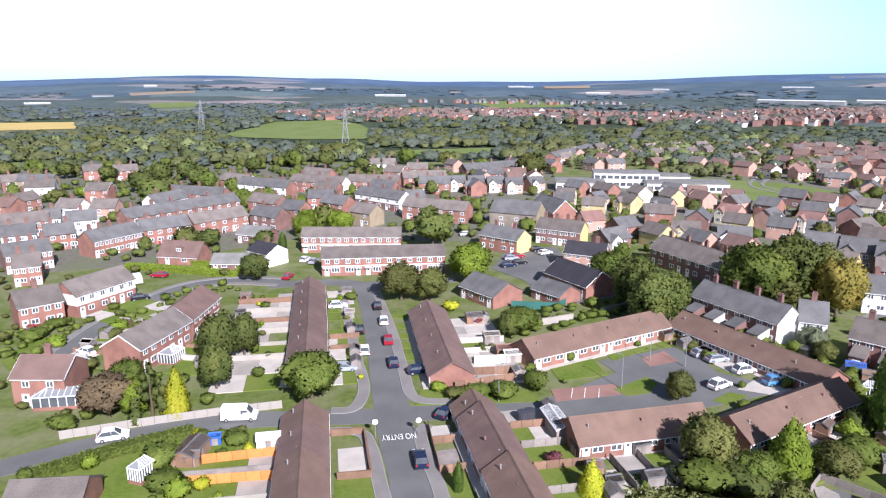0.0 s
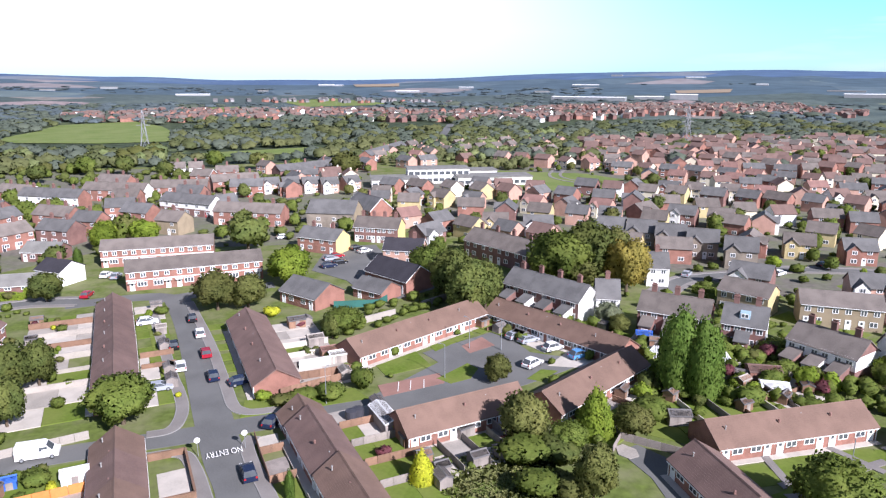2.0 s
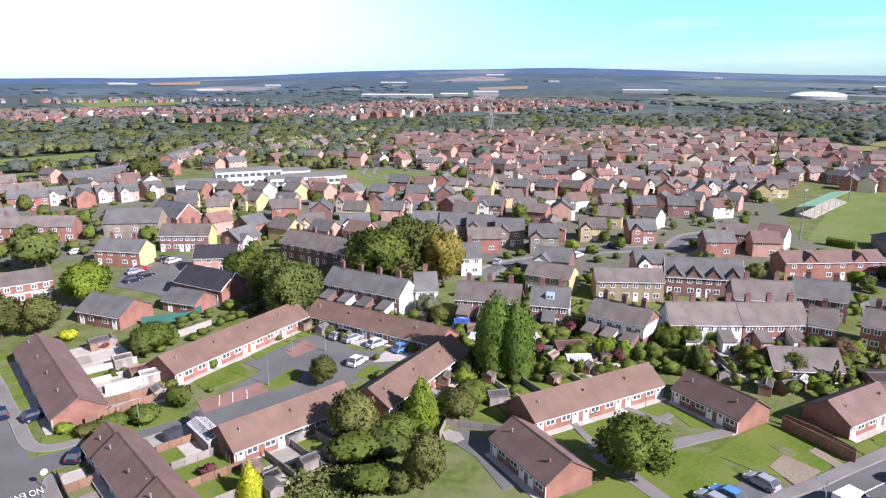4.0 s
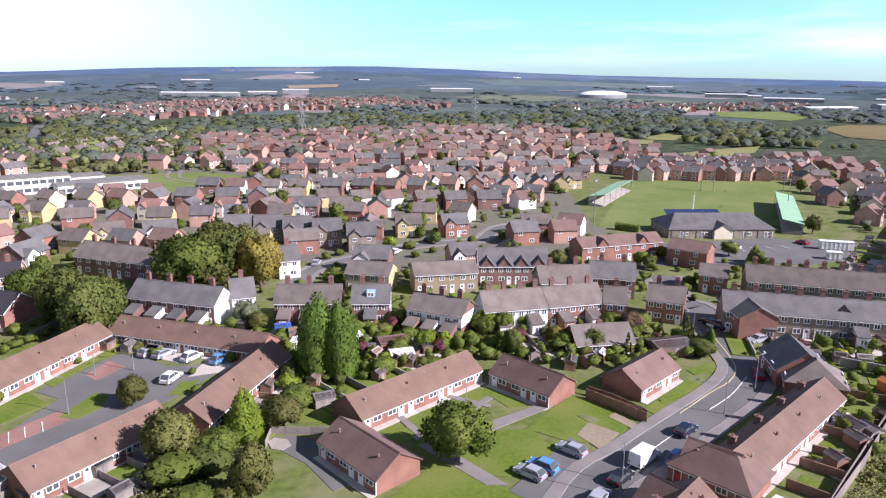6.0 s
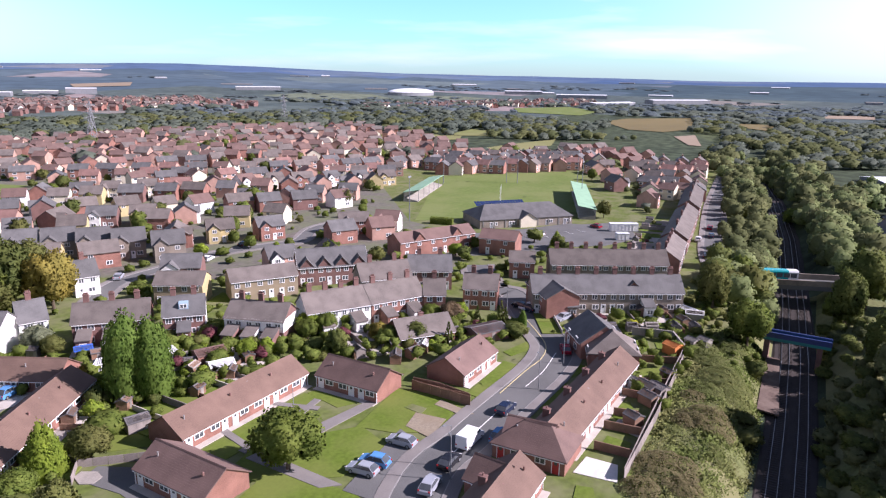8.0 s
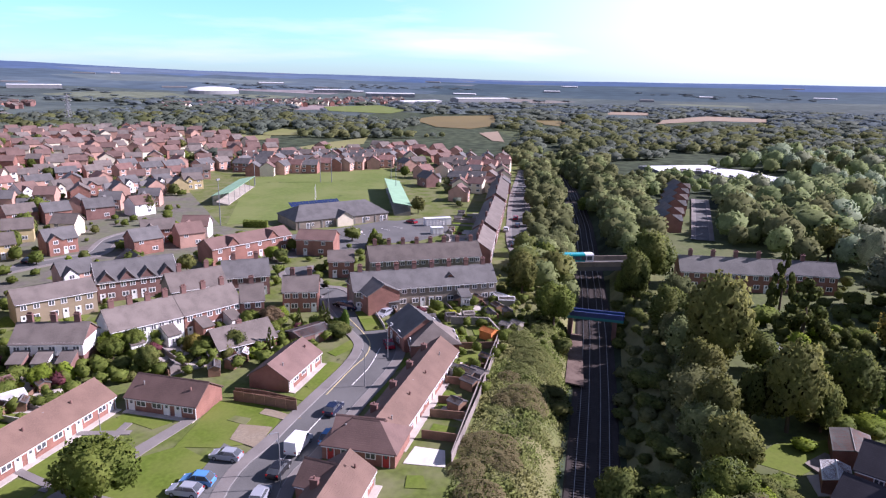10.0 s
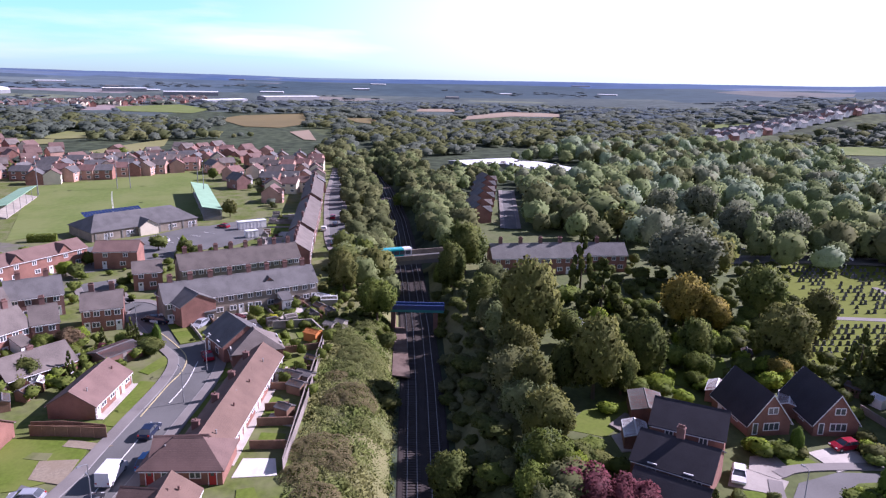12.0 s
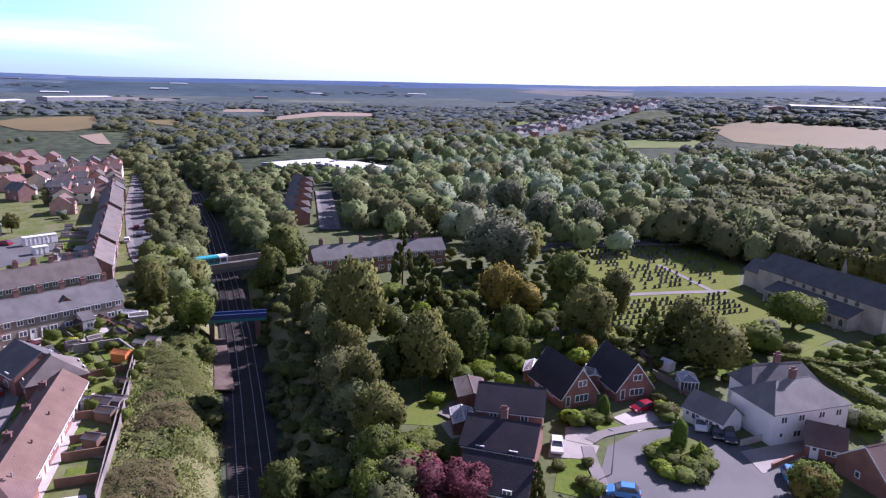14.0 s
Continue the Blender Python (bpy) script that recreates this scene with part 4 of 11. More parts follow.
def crown(rng, c, r, level, cards, size, mid=(0, 0, 0.5), rough=0.1):
    """A leafy crown: an uneven lumpy body over the lobes, and small loose sprays of leaves on it. Gives its quads and their corner normals."""
    d, tris = sphere(level)
    q, r, mid = np.asarray(c, float) - np.asarray(mid, float), np.asarray(r, float), np.asarray(mid, float)
    along = d @ q.T
    under = r[None] ** 2 - (q ** 2).sum(axis=1)[None] + along ** 2
    reach = np.where(under > 0, along + np.sqrt(np.maximum(under, 0)), 0).max(axis=1)
    reach = np.maximum(reach, 0.3 * reach.max())
    shift = rng.uniform(0, 60)
    for n_size, amount in ((4.5, 1.0), (10.0, 0.8), (21.0, 0.55))[:max(1, level)]:
        reach *= 1 + rough * amount * np.array([noise.noise((x * n_size + shift, y * n_size, z * n_size)) for x, y, z in d])
    outer = d * reach[:, None]
    p = outer * 0.9
    flat = np.cross(p[tris[:, 1]] - p[tris[:, 0]], p[tris[:, 2]] - p[tris[:, 0]])
    nrm = np.zeros_like(p)
    for k in range(3):
        np.add.at(nrm, tris[:, k], flat)
    nrm /= np.linalg.norm(nrm, axis=1)[:, None] + 1e-12
    nrm = nrm * 0.75 + d * 0.25
    nrm /= np.linalg.norm(nrm, axis=1)[:, None] + 1e-12
    i, j, k = tris[:, 0], tris[:, 1], tris[:, 2]
    quads = np.stack([p[i], p[j], (p[j] + p[k]) / 2, p[k]], axis=1) + mid
    lie = np.stack([nrm[i], nrm[j], (nrm[j] + nrm[k]) / 2, nrm[k]], axis=1)
    if cards:
        u = rng.dirichlet((1, 1, 1), cards)
        pick = tris[rng.integers(0, len(tris), cards)]
        at = (outer[pick] * u[:, :, None]).sum(axis=1) * rng.uniform(0.87, 1.07, cards)[:, None] + mid
        out = (nrm[pick] * u[:, :, None]).sum(axis=1)
        up = out * 0.5 + rng.normal(size=(cards, 3)) * 0.6
        up /= np.linalg.norm(up, axis=1)[:, None]
        e = np.cross(up, rng.normal(size=(cards, 3)))
        e /= np.linalg.norm(e, axis=1)[:, None]
        g = np.cross(up, e)
        w = (size * rng.uniform(0.6, 1.35, cards))[:, None]
        quads = np.concatenate([quads, np.stack([at - e * w * 0.5, at - g * w * 0.38, at + e * w * 0.5, at + g * w * 0.38], axis=1)])
        soft = out + 0.45 * np.where((up * out).sum(axis=1)[:, None] < 0, -1, 1) * up
        soft /= np.linalg.norm(soft, axis=1)[:, None]
        lie = np.concatenate([lie, np.repeat(soft[:, None], 4, axis=1)])
    return quads, lie


def lobes_for(rng, kind):
    """Lobes of a crown in a unit box: height 1, width about 1."""
    if kind == "broad":
        c, r = [(0, 0, 0.54)], [0.3]
        stretch = rng.uniform(0.85, 1.15, 3)
        for k in range(20):
            z = -0.72 + 1.68 * (k + 0.5) / 20
            a = k * 2.4 + rng.uniform(-0.4, 0.4)
            q = math.sqrt(max(0.0, 1 - z * z)) * rng.uniform(0.8, 1.1)
            c.append((0.33 * q * math.cos(a) * stretch[0], 0.33 * q * math.sin(a) * stretch[1], 0.54 + 0.33 * z * stretch[2]))
            r.append(rng.uniform(0.11, 0.185))
    elif kind == "column":
        z = np.linspace(0.1, 0.93, 11)
        c = [(rng.uniform(-0.12, 0.12), rng.uniform(-0.12, 0.12), a) for a in z]
        r = [0.42 * (1.05 - abs(a - 0.4) ** 1.6 * 1.15) for a in z]
    elif kind == "cone":
        z = np.linspace(0.06, 0.97, 14)
        c = [(rng.uniform(-0.03, 0.03), rng.uniform(-0.03, 0.03), a) for a in z]
        r = [0.44 * (1 - a) + 0.04 for a in z]
    elif kind == "fir":
        c, r = [], []
        for a in np.linspace(0.12, 0.96, 10):
            w = 0.42 * (1 - a) + 0.02
            k0 = rng.uniform(0, 6)
            for k in range(max(2, int(7 * (1 - a)))):
                c.append((w * math.cos(k0 + k * 2.1), w * math.sin(k0 + k * 2.1), a - 0.03))
                r.append(0.05 + 0.08 * (1 - a))
    else:
        c = [(rng.uniform(-0.28, 0.28), rng.uniform(-0.28, 0.28), rng.uniform(0.3, 0.62)) for _ in range(6)]
        r = list(rng.uniform(0.22, 0.38, 6))
    return c, r


def make_tree(name, label, kind, leaf, seed, cards, size, category="tree"):
    rng = np.random.default_rng(seed)
    c, r = lobes_for(rng, kind)
    level = {"bush": 1, "fir": 1, "broad": 2, "column": 2, "cone": 2}[kind]
    if kind == "fir":
        whorls = [crown(rng, [p], [q], 0, 70, size, p, 0.3) for p, q in zip(c, r)]
        quads, lie = np.concatenate([w[0] for w in whorls]), np.concatenate([w[1] for w in whorls])
    else:
        quads, lie = crown(rng, c, r, level, cards, size, (0, 0, 0.38 if kind in ("bush", "cone") else 0.5), 0.1 if kind != "cone" else 0.06)
    me = soup("crown", quads, 4, leaf, normals=lie)
    if kind == "bush":
        return single(name, me, None, label, category)
    root = thing(name, label, category)
    part("crown", me, None, root)
    if kind in ("broad", "fir"):
        s = Shape()
        s.tube([(0, 0, -0.03), (0.01, 0, 0.2), (0.0, 0.01, 0.45), (0.02, 0.0, 0.7)], [0.035, 0.027, 0.02, 0.008], 8)
        if kind == "broad":
            for a in range(5):
                k = a * 1.26
                s.tube([(0.005, 0, 0.22 + 0.05 * a), (0.12 * math.cos(k), 0.12 * math.sin(k), 0.4 + 0.05 * a), (0.26 * math.cos(k), 0.26 * math.sin(k), 0.52 + 0.05 * a)], [0.016, 0.011, 0.004], 6)
        part("trunk", s, TRUNK, root)
    elif kind in ("column", "cone"):
        s = Shape()
        s.tube([(0, 0, -0.03), (0, 0, 0.5)], [0.04, 0.015], 7)
        part("trunk", s, TRUNK, root)
    return root


PLANTS = {}


def plant(kind, x, y, h, w, rot=None, z=None):
    """A copy of a tree or bush of that kind, h metres high and w wide."""
    if math.hypot(x, y) > 185:
        kind = {"oak": "oak_small", "ash": "ash_small", "dark": "dark_small"}.get(kind, kind)
    proto, used = PLANTS[kind]
    k = proto.scale
    rot = (x * 37 + y * 91) % 360 if rot is None else rot
    z = gz(x, y) if z is None else z
    m = pose(x, y, z, 0, 0, rot) @ Matrix.Diagonal((w, w, h, 1))
    if used:
        m = m @ Matrix.Diagonal((1 / k.x, 1 / k.y, 1 / k.z, 1))
    else:
        PLANTS[kind] = (proto, True)
        proto.matrix_basis = m
        return proto
    return copy_thing(proto, m)


for key, label, kind, leaf, seed, cards, size, name in (
        ("oak", "broad leafy green tree among the gardens", "broad", LEAF_MID, 1, 3000, 0.05, "tree"),
        ("ash", "tall olive-green leafy tree with rounded crown", "broad", LEAF_OLIVE, 2, 3000, 0.05, "tree"),
        ("dark", "dark green leafy tree beside the houses", "broad", LEAF_DARK, 3, 3000, 0.05, "tree"),
        ("autumn", "leafy tree beginning to turn orange-brown", "broad", LEAF_AUTUMN, 4, 3000, 0.05, "tree"),
        ("copper", "copper-purple leafy tree beside the drive", "broad", LEAF_COPPER, 5, 3000, 0.05, "tree"),
        ("lime", "bright green leafy garden tree", "broad", LEAF_LIME, 6, 3000, 0.05, "tree"),
        ("willow", "pale grey-green willow tree", "broad", LEAF_GREY, 7, 3000, 0.05, "tree"),
        ("brown", "brownish leafy tree in the gardens", "broad", LEAF_BROWN, 8, 3000, 0.05, "tree"),
        ("column", "tall dense green conifer", "column", LEAF_CONIFER, 9, 3200, 0.05, "conifer"),
        ("gold", "golden-yellow conical conifer in a garden", "cone", LEAF_GOLD, 10, 2200, 0.05, "conifer"),
        ("cone", "bright green conical garden conifer", "cone", LEAF_LIME, 11, 2200, 0.05, "conifer"),
        ("fir", "dark green fir tree in a garden", "fir", LEAF_DARK, 12, 900, 0.055, "conifer"),
        ("oak_small", "broad leafy green tree among houses", "broad", LEAF_MID, 21, 420, 0.1, "tree"),
        ("dark_small", "dark green leafy tree among houses", "broad", LEAF_DARK, 22, 420, 0.1, "tree"),
        ("ash_small", "olive-green leafy tree among houses", "broad", LEAF_OLIVE, 23, 420, 0.1, "tree"),
        ("bush", "rounded green garden bush", "bush", LEAF_MID, 13, 420, 0.11, "bush"),
        ("bush_lime", "bright green rounded garden bush", "bush", LEAF_LIME, 14, 420, 0.11, "bush"),
        ("bush_olive", "olive-green garden shrub with loose leaves", "bush", LEAF_OLIVE, 15, 420, 0.11, "bush"),
        ("bush_dark", "dark green garden shrub by a fence", "bush", LEAF_DARK, 16, 420, 0.11, "bush"),
        ("bush_red", "reddish-brown shrub in a garden bed", "bush", LEAF_COPPER, 17, 420, 0.11, "bush"),
        ("bush_gold", "yellow-green shrub in a garden bed", "bush", LEAF_GOLD, 18, 420, 0.11, "bush")):
    PLANTS[key] = (make_tree(name, label, kind, leaf, seed, cards, size, "bush" if name == "bush" else "tree"), False)


def hedge(pts, h=1.4, w=1.0, leaf=None, label="clipped green garden hedge"):
    rng = np.random.default_rng(int(abs(pts[0][0] * 13 + pts[0][1] * 7)) + 1)
    out = []
    for a, b in zip(pts[:-1], pts[1:]):
        a, b = np.array(a, float), np.array(b, float)
        d = np.linalg.norm(b - a)
        t = (b - a) / d
        nn = np.array([-t[1], t[0]])
        n = int(d * (h * 2 + w) * 11)
        u = rng.uniform(0, d, n)
        face = rng.integers(0, 3, n)
        s = np.where(face == 0, rng.uniform(-1, 1, n), np.where(face == 1, -1, 1)) * w / 2 * rng.uniform(0.9, 1.1, n)
        z = np.where(face == 0, h, rng.uniform(0, h, n)) * rng.uniform(0.93, 1.06, n)
        p = np.stack([a[0] + t[0] * u + nn[0] * s, a[1] + t[1] * u + nn[1] * s, z], 1)
        e1, e2 = rng.normal(size=(n, 3)), rng.normal(size=(n, 3))
        e1 *= 0.2 / np.linalg.norm(e1, axis=1)[:, None]
        e2 *= 0.2 / np.linalg.norm(e2, axis=1)[:, None]
        out.append(np.stack([p - e1, p + e2, p + e1, p - e2], 1))
        k = w / 2 * 0.85
        q = [a + nn * k, a - nn * k, b - nn * k, b + nn * k]
        lo, hi = [np.array([*v, 0.0]) for v in q], [np.array([*v, h * 0.93]) for v in q]
        out.append(np.array([[lo[0], lo[1], hi[1], hi[0]], [lo[1], lo[2], hi[2], hi[1]], [lo[2], lo[3], hi[3], hi[2]], [lo[3], lo[0], hi[0], hi[3]], hi]))
    return single("hedge", soup("hedge", np.concatenate(out), 4, leaf or LEAF_MID), None, label, "hedge")


def inside(pt, poly):
    x, y = pt
    hit = False
    for (xa, ya), (xb, yb) in zip(poly, poly[1:] + poly[:1]):
        if (ya > y) != (yb > y) and x < (xb - xa) * (y - ya) / (yb - ya) + xa:
            hit = not hit
    return hit


def scatter(poly, n, gap, rng, avoid=()):
    """Up to n places inside the outline, at least gap apart."""
    xs, ys = [p[0] for p in poly], [p[1] for p in poly]
    out, grid = [], {}
    for _ in range(n * 12):
        if len(out) >= n:
            break
        p = (rng.uniform(min(xs), max(xs)), rng.uniform(min(ys), max(ys)))
        k = (int(p[0] // gap), int(p[1] // gap))
        if not inside(p, poly) or any(math.dist(p, q) < gap for i in (-1, 0, 1) for j in (-1, 0, 1) for q in grid.get((k[0] + i, k[1] + j), ())):
            continue
        if any(math.dist(p, a[:2]) < a[2] for a in avoid):
            continue
        grid.setdefault(k, []).append(p)
        out.append(p)
    return out


def wood(label, places, h, cards, size, leaf, seed, spread=1.05, name="woodland", soft=0.3):
    """Many trees as one body of leaves: each a few lobes of leaf clumps, of uneven height and width."""
    rng = np.random.default_rng(seed)
    forms = []
    for k in range(5):
        c, r = lobes_for(rng, "broad")
        forms.append(crown(rng, c, r, 2 if cards > 500 else 1 if cards > 100 else 0, cards, size, rough=0.2))
    out, index, shade = [], [], []
    leaves = list(leaf) if isinstance(leaf, (list, tuple)) else [leaf]
    for x, y in places:
        hh = h * rng.uniform(0.65, 1.2) * (1 + 0.45 * noise.noise((x / 38, y / 38, seed)))
        ww = hh * rng.uniform(0.75, 1.1) * spread
        a = rng.uniform(0, math.tau)
        f, fn = forms[rng.integers(0, 5)]
        ca, sa = math.cos(a), math.sin(a)
        q = np.empty_like(f)
        q[..., 0] = (f[..., 0] * ca - f[..., 1] * sa) * ww + x
        q[..., 1] = (f[..., 0] * sa + f[..., 1] * ca) * ww + y
        q[..., 2] = (f[..., 2] - 0.12) * hh + gz(x, y)
        out.append(q)
        g = fn / np.array([ww, ww, hh]) * hh
        g = np.stack([g[..., 0] * ca - g[..., 1] * sa, g[..., 0] * sa + g[..., 1] * ca, g[..., 2]], axis=-1)
        g = g / np.linalg.norm(g, axis=-1)[..., None] + np.array([0, 0, soft])
        shade.append(g / np.linalg.norm(g, axis=-1)[..., None])
        pick = int((noise.noise((x / 30, y / 30, seed + 7.5)) * 0.9 + 0.5) * len(leaves) + rng.uniform(-0.9, 0.9))
        index.extend([pick % len(leaves)] * len(f))
    return single(name, soup(name, np.concatenate(out), 4, leaves, index, np.concatenate(shade)), None, label, "trees", kind="stuff")


# ---- estate houses, built once each and then set out ----
def estate_kinds():
    kinds = []
    for wall, roof, words, eaves, ridge, L, W in (
            (BRICK, SLATE_BROWN, "red-brick house with grey-brown tiled roof", 4.6, 7.0, 9.6, 7.0),
            (BRICK_ORANGE, TILE_BROWN, "orange-brick house with brown tiled roof", 4.5, 7.0, 7.6, 7.2),
            (BRICK_ORANGE, TILE_RED, "orange-brick house with faded red roof and cream gable", 4.5, 6.9, 7.8, 7.0),
            (BRICK_YELLOW, SLATE_BROWN, "buff-brick house with grey-brown tiled roof", 4.5, 7.0, 8.2, 7.0),
            (RENDER, TILE_BROWN, "white-rendered house with brown tiled roof", 4.5, 7.0, 8.0, 7.0),
            (BRICK_DARK, SLATE, "dark-brick house with slate roof and white gable", 4.6, 7.2, 9.4, 7.0),
            (RENDER_CREAM, SLATE_BROWN, "cream-rendered house with brown slate roof", 4.6, 7.0, 7.4, 6.6),
            (STONE, SLATE, "stone-fronted gabled house with dark slate roof", 5.2, 8.2, 8.5, 7.5),
            (BRICK, SLATE, "red-brick house with slate roof", 4.6, 7.1, 8.4, 7.2),
            (BRICK_ORANGE, SLATE, "orange-brick house with slate roof and white gable", 4.5, 6.9, 7.6, 7.0)):
        root = house("house", words, "house", L, W, eaves, ridge, wall, roof, 1, 2, lod=0, gutter=False, group="estate houses")
        # a gabled wing at the front
        g = Shape()
        g.solid([(-L * 0.45, -W / 2 - 1.2, 0), (-L * 0.02, -W / 2 - 1.2, 0), (-L * 0.02, -W / 2, 0), (-L * 0.45, -W / 2, 0), (-L * 0.45, -W / 2 - 1.2, eaves - 0.3), (-L * 0.02, -W / 2 - 1.2, eaves - 0.3), (-L * 0.02, 0, eaves - 0.3), (-L * 0.45, 0, eaves - 0.3),
                 (-L * 0.235, -W / 2 - 1.2, eaves + 1.2), (-L * 0.235, 0, eaves + 1.2)], [(0, 1, 5, 8, 4), (0, 4, 7, 3), (1, 2, 6, 5)])
        for a, b in ((-L * 0.47 - 0.15, -L * 0.235), (-L * 0.0 + 0.12, -L * 0.235)):
            g.solid([(a, -W / 2 - 1.45, eaves - 0.5), (b, -W / 2 - 1.45, eaves + 1.32), (b, 0.1, eaves + 1.32), (a, 0.1, eaves - 0.5), (a, -W / 2 - 1.45, eaves - 0.35), (b, -W / 2 - 1.45, eaves + 1.47), (b, 0.1, eaves + 1.47), (a, 0.1, eaves - 0.35)],
                    [(0, 1, 2, 3), (7, 6, 5, 4), (0, 4, 5, 1), (3, 2, 6, 7), (0, 3, 7, 4)], 1)
        part("gable_wing", g, [RENDER if words.endswith("white gable") else RENDER_CREAM if words.endswith("cream gable") else wall, roof], root)
        add_window(root, -L * 0.235, -W / 2 - 1.22, 0.9, 0, 1.6, 1.2, 2, 0)
        add_window(root, -L * 0.235, -W / 2 - 1.22, 3.3, 0, 1.3, 1.1, 2, 0)
        kinds.append([root, False])
    return kinds


KINDS = estate_kinds()
TAKEN = []
FAR_ROWS = []


def set_house(k, x, y, rot):
    proto = KINDS[k % len(KINDS)]
    m = pose(x, y, gz(x, y), 0, 0, rot)
    TAKEN.append((x, y, 8))
    if not proto[1]:
        proto[1] = True
        proto[0].matrix_basis = m
        return proto[0]
    return copy_thing(proto[0], m)


FAR_KINDS = []


def far_house(k, x, y, rot):
    """A plain estate house seen from afar: walls, roof and windows."""
    if not FAR_KINDS:
        for wall, roof, words, L in ((BRICK_ORANGE, SLATE_BROWN, "small orange-brick house with grey-brown roof", 8.0), (BRICK, SLATE, "small red-brick house with grey roof", 9.0), (RENDER_CREAM, TILE_BROWN, "small cream house with brown roof", 7.5),
                                     (BRICK_ORANGE, TILE_RED, "small pink-brick house with faded red roof", 8.0), (BRICK_ORANGE, SLATE, "pale brick house with slate roof", 10.5)):
            W, e, r = 7.0, 4.6, 6.9
            s = Shape()
            s.prism([(-W / 2, -0.5), (W / 2, -0.5), (W / 2, e), (0, r), (-W / 2, e)], -L / 2, L / 2)
            w = W / 2 + 0.3
            s.prism([(-w, e - 0.3), (0, r - 0.12), (w, e - 0.3), (w, e), (0, r + 0.15), (-w, e)], -L / 2 - 0.2, L / 2 + 0.2, 1)
            for sy in (-1, 1):
                for x0 in (-L * 0.26, L * 0.26):
                    for z0 in (0.9, 3.1):
                        s.box(x0 - 0.9, x0 + 0.9, sy * W / 2 - 0.06, sy * W / 2 + 0.06, z0, z0 + 1.25, 2)
                        s.box(x0 - 0.7, x0 + 0.7, sy * W / 2 - 0.08, sy * W / 2 + 0.08, z0 + 0.2, z0 + 1.05, 3)
            s.box(L * 0.28, L * 0.28 + 0.7, -0.4, 0.4, r - 0.6, r + 0.9)
            FAR_KINDS.append([single("house", s, [wall, roof, WHITE, GLASS], words, "house", group="far estate houses"), False])
    proto = FAR_KINDS[k]
    m = pose(x, y, gz(x, y), 0, 0, rot)
    TAKEN.append((x, y, 8))
    if not proto[1]:
        proto[1] = True
        proto[0].matrix_basis = m
        return proto[0]
    return copy_thing(proto[0], m)


def free(x, y, r):
    return all((x - a) ** 2 + (y - b) ** 2 > (r * 0.5 + c) ** 2 for a, b, c in TAKEN)


def estate(poly, rot, dx, dy, kinds, seed, wobble=14, trees=0.35, limit=400):
    """Rows of houses on winding closes inside an outline, back to back, with garden trees and bushes between."""
    rng = random.Random(seed)
    cx, cy = sum(p[0] for p in poly) / len(poly), sum(p[1] for p in poly) / len(poly)
    ca, sa = math.cos(radians(rot)), math.sin(radians(rot))
    n = 0
    cells = sorted(((i, j) for j in range(-20, 21) for i in range(-30, 31)), key=lambda q: math.hypot(cx + q[0] * dx * ca - q[1] * dy * sa, cy + q[0] * dx * sa + q[1] * dy * ca))
    for i, j in cells:
        if True:
            u = i * dx + rng.uniform(-1.6, 1.6) + (dx / 2 if j % 2 else 0)
            v = j * dy + 5 * math.sin(i * 0.35 + j) + rng.uniform(-1.2, 1.2) + (dy * 0.16 if j % 2 else -dy * 0.16)
            x, y = cx + u * ca - v * sa, cy + u * sa + v * ca
            if not inside((x, y), poly):
                continue
            if rng.random() < trees:
                kind = rng.choice(["bush", "bush_olive", "bush_lime", "bush_dark", "oak_small", "dark_small", "ash_small"])
                big = kind.endswith("small")
                if math.hypot(x, y) < 330 or big:
                    tx, ty = x + rng.uniform(-6, 6), y + rng.uniform(-6, 6)
                    if free(tx, ty, 2):
                        h = rng.uniform(5, 8) if big else rng.uniform(1.6, 3.2)
                        plant(kind, tx, ty, h, h * rng.uniform(0.8, 1.1))
            if n >= limit or rng.random() < 0.07 or not free(x, y, 5):
                continue
            a = rot + 20 * math.sin(i * 0.3 + j * 1.7) + rng.choice([0, 0, 0, 90]) + (180 if j % 2 else 0) + rng.uniform(-wobble, wobble)
            n += 1
            if math.hypot(x, y) > 330:
                if math.hypot(x, y) > 400:
                    FAR_ROWS.append((x, y, a))
                    TAKEN.append((x, y, 8))
                else:
                    far_house(rng.randrange(5), x, y, a)
                continue
            set_house(rng.choice(kinds), x, y, a)


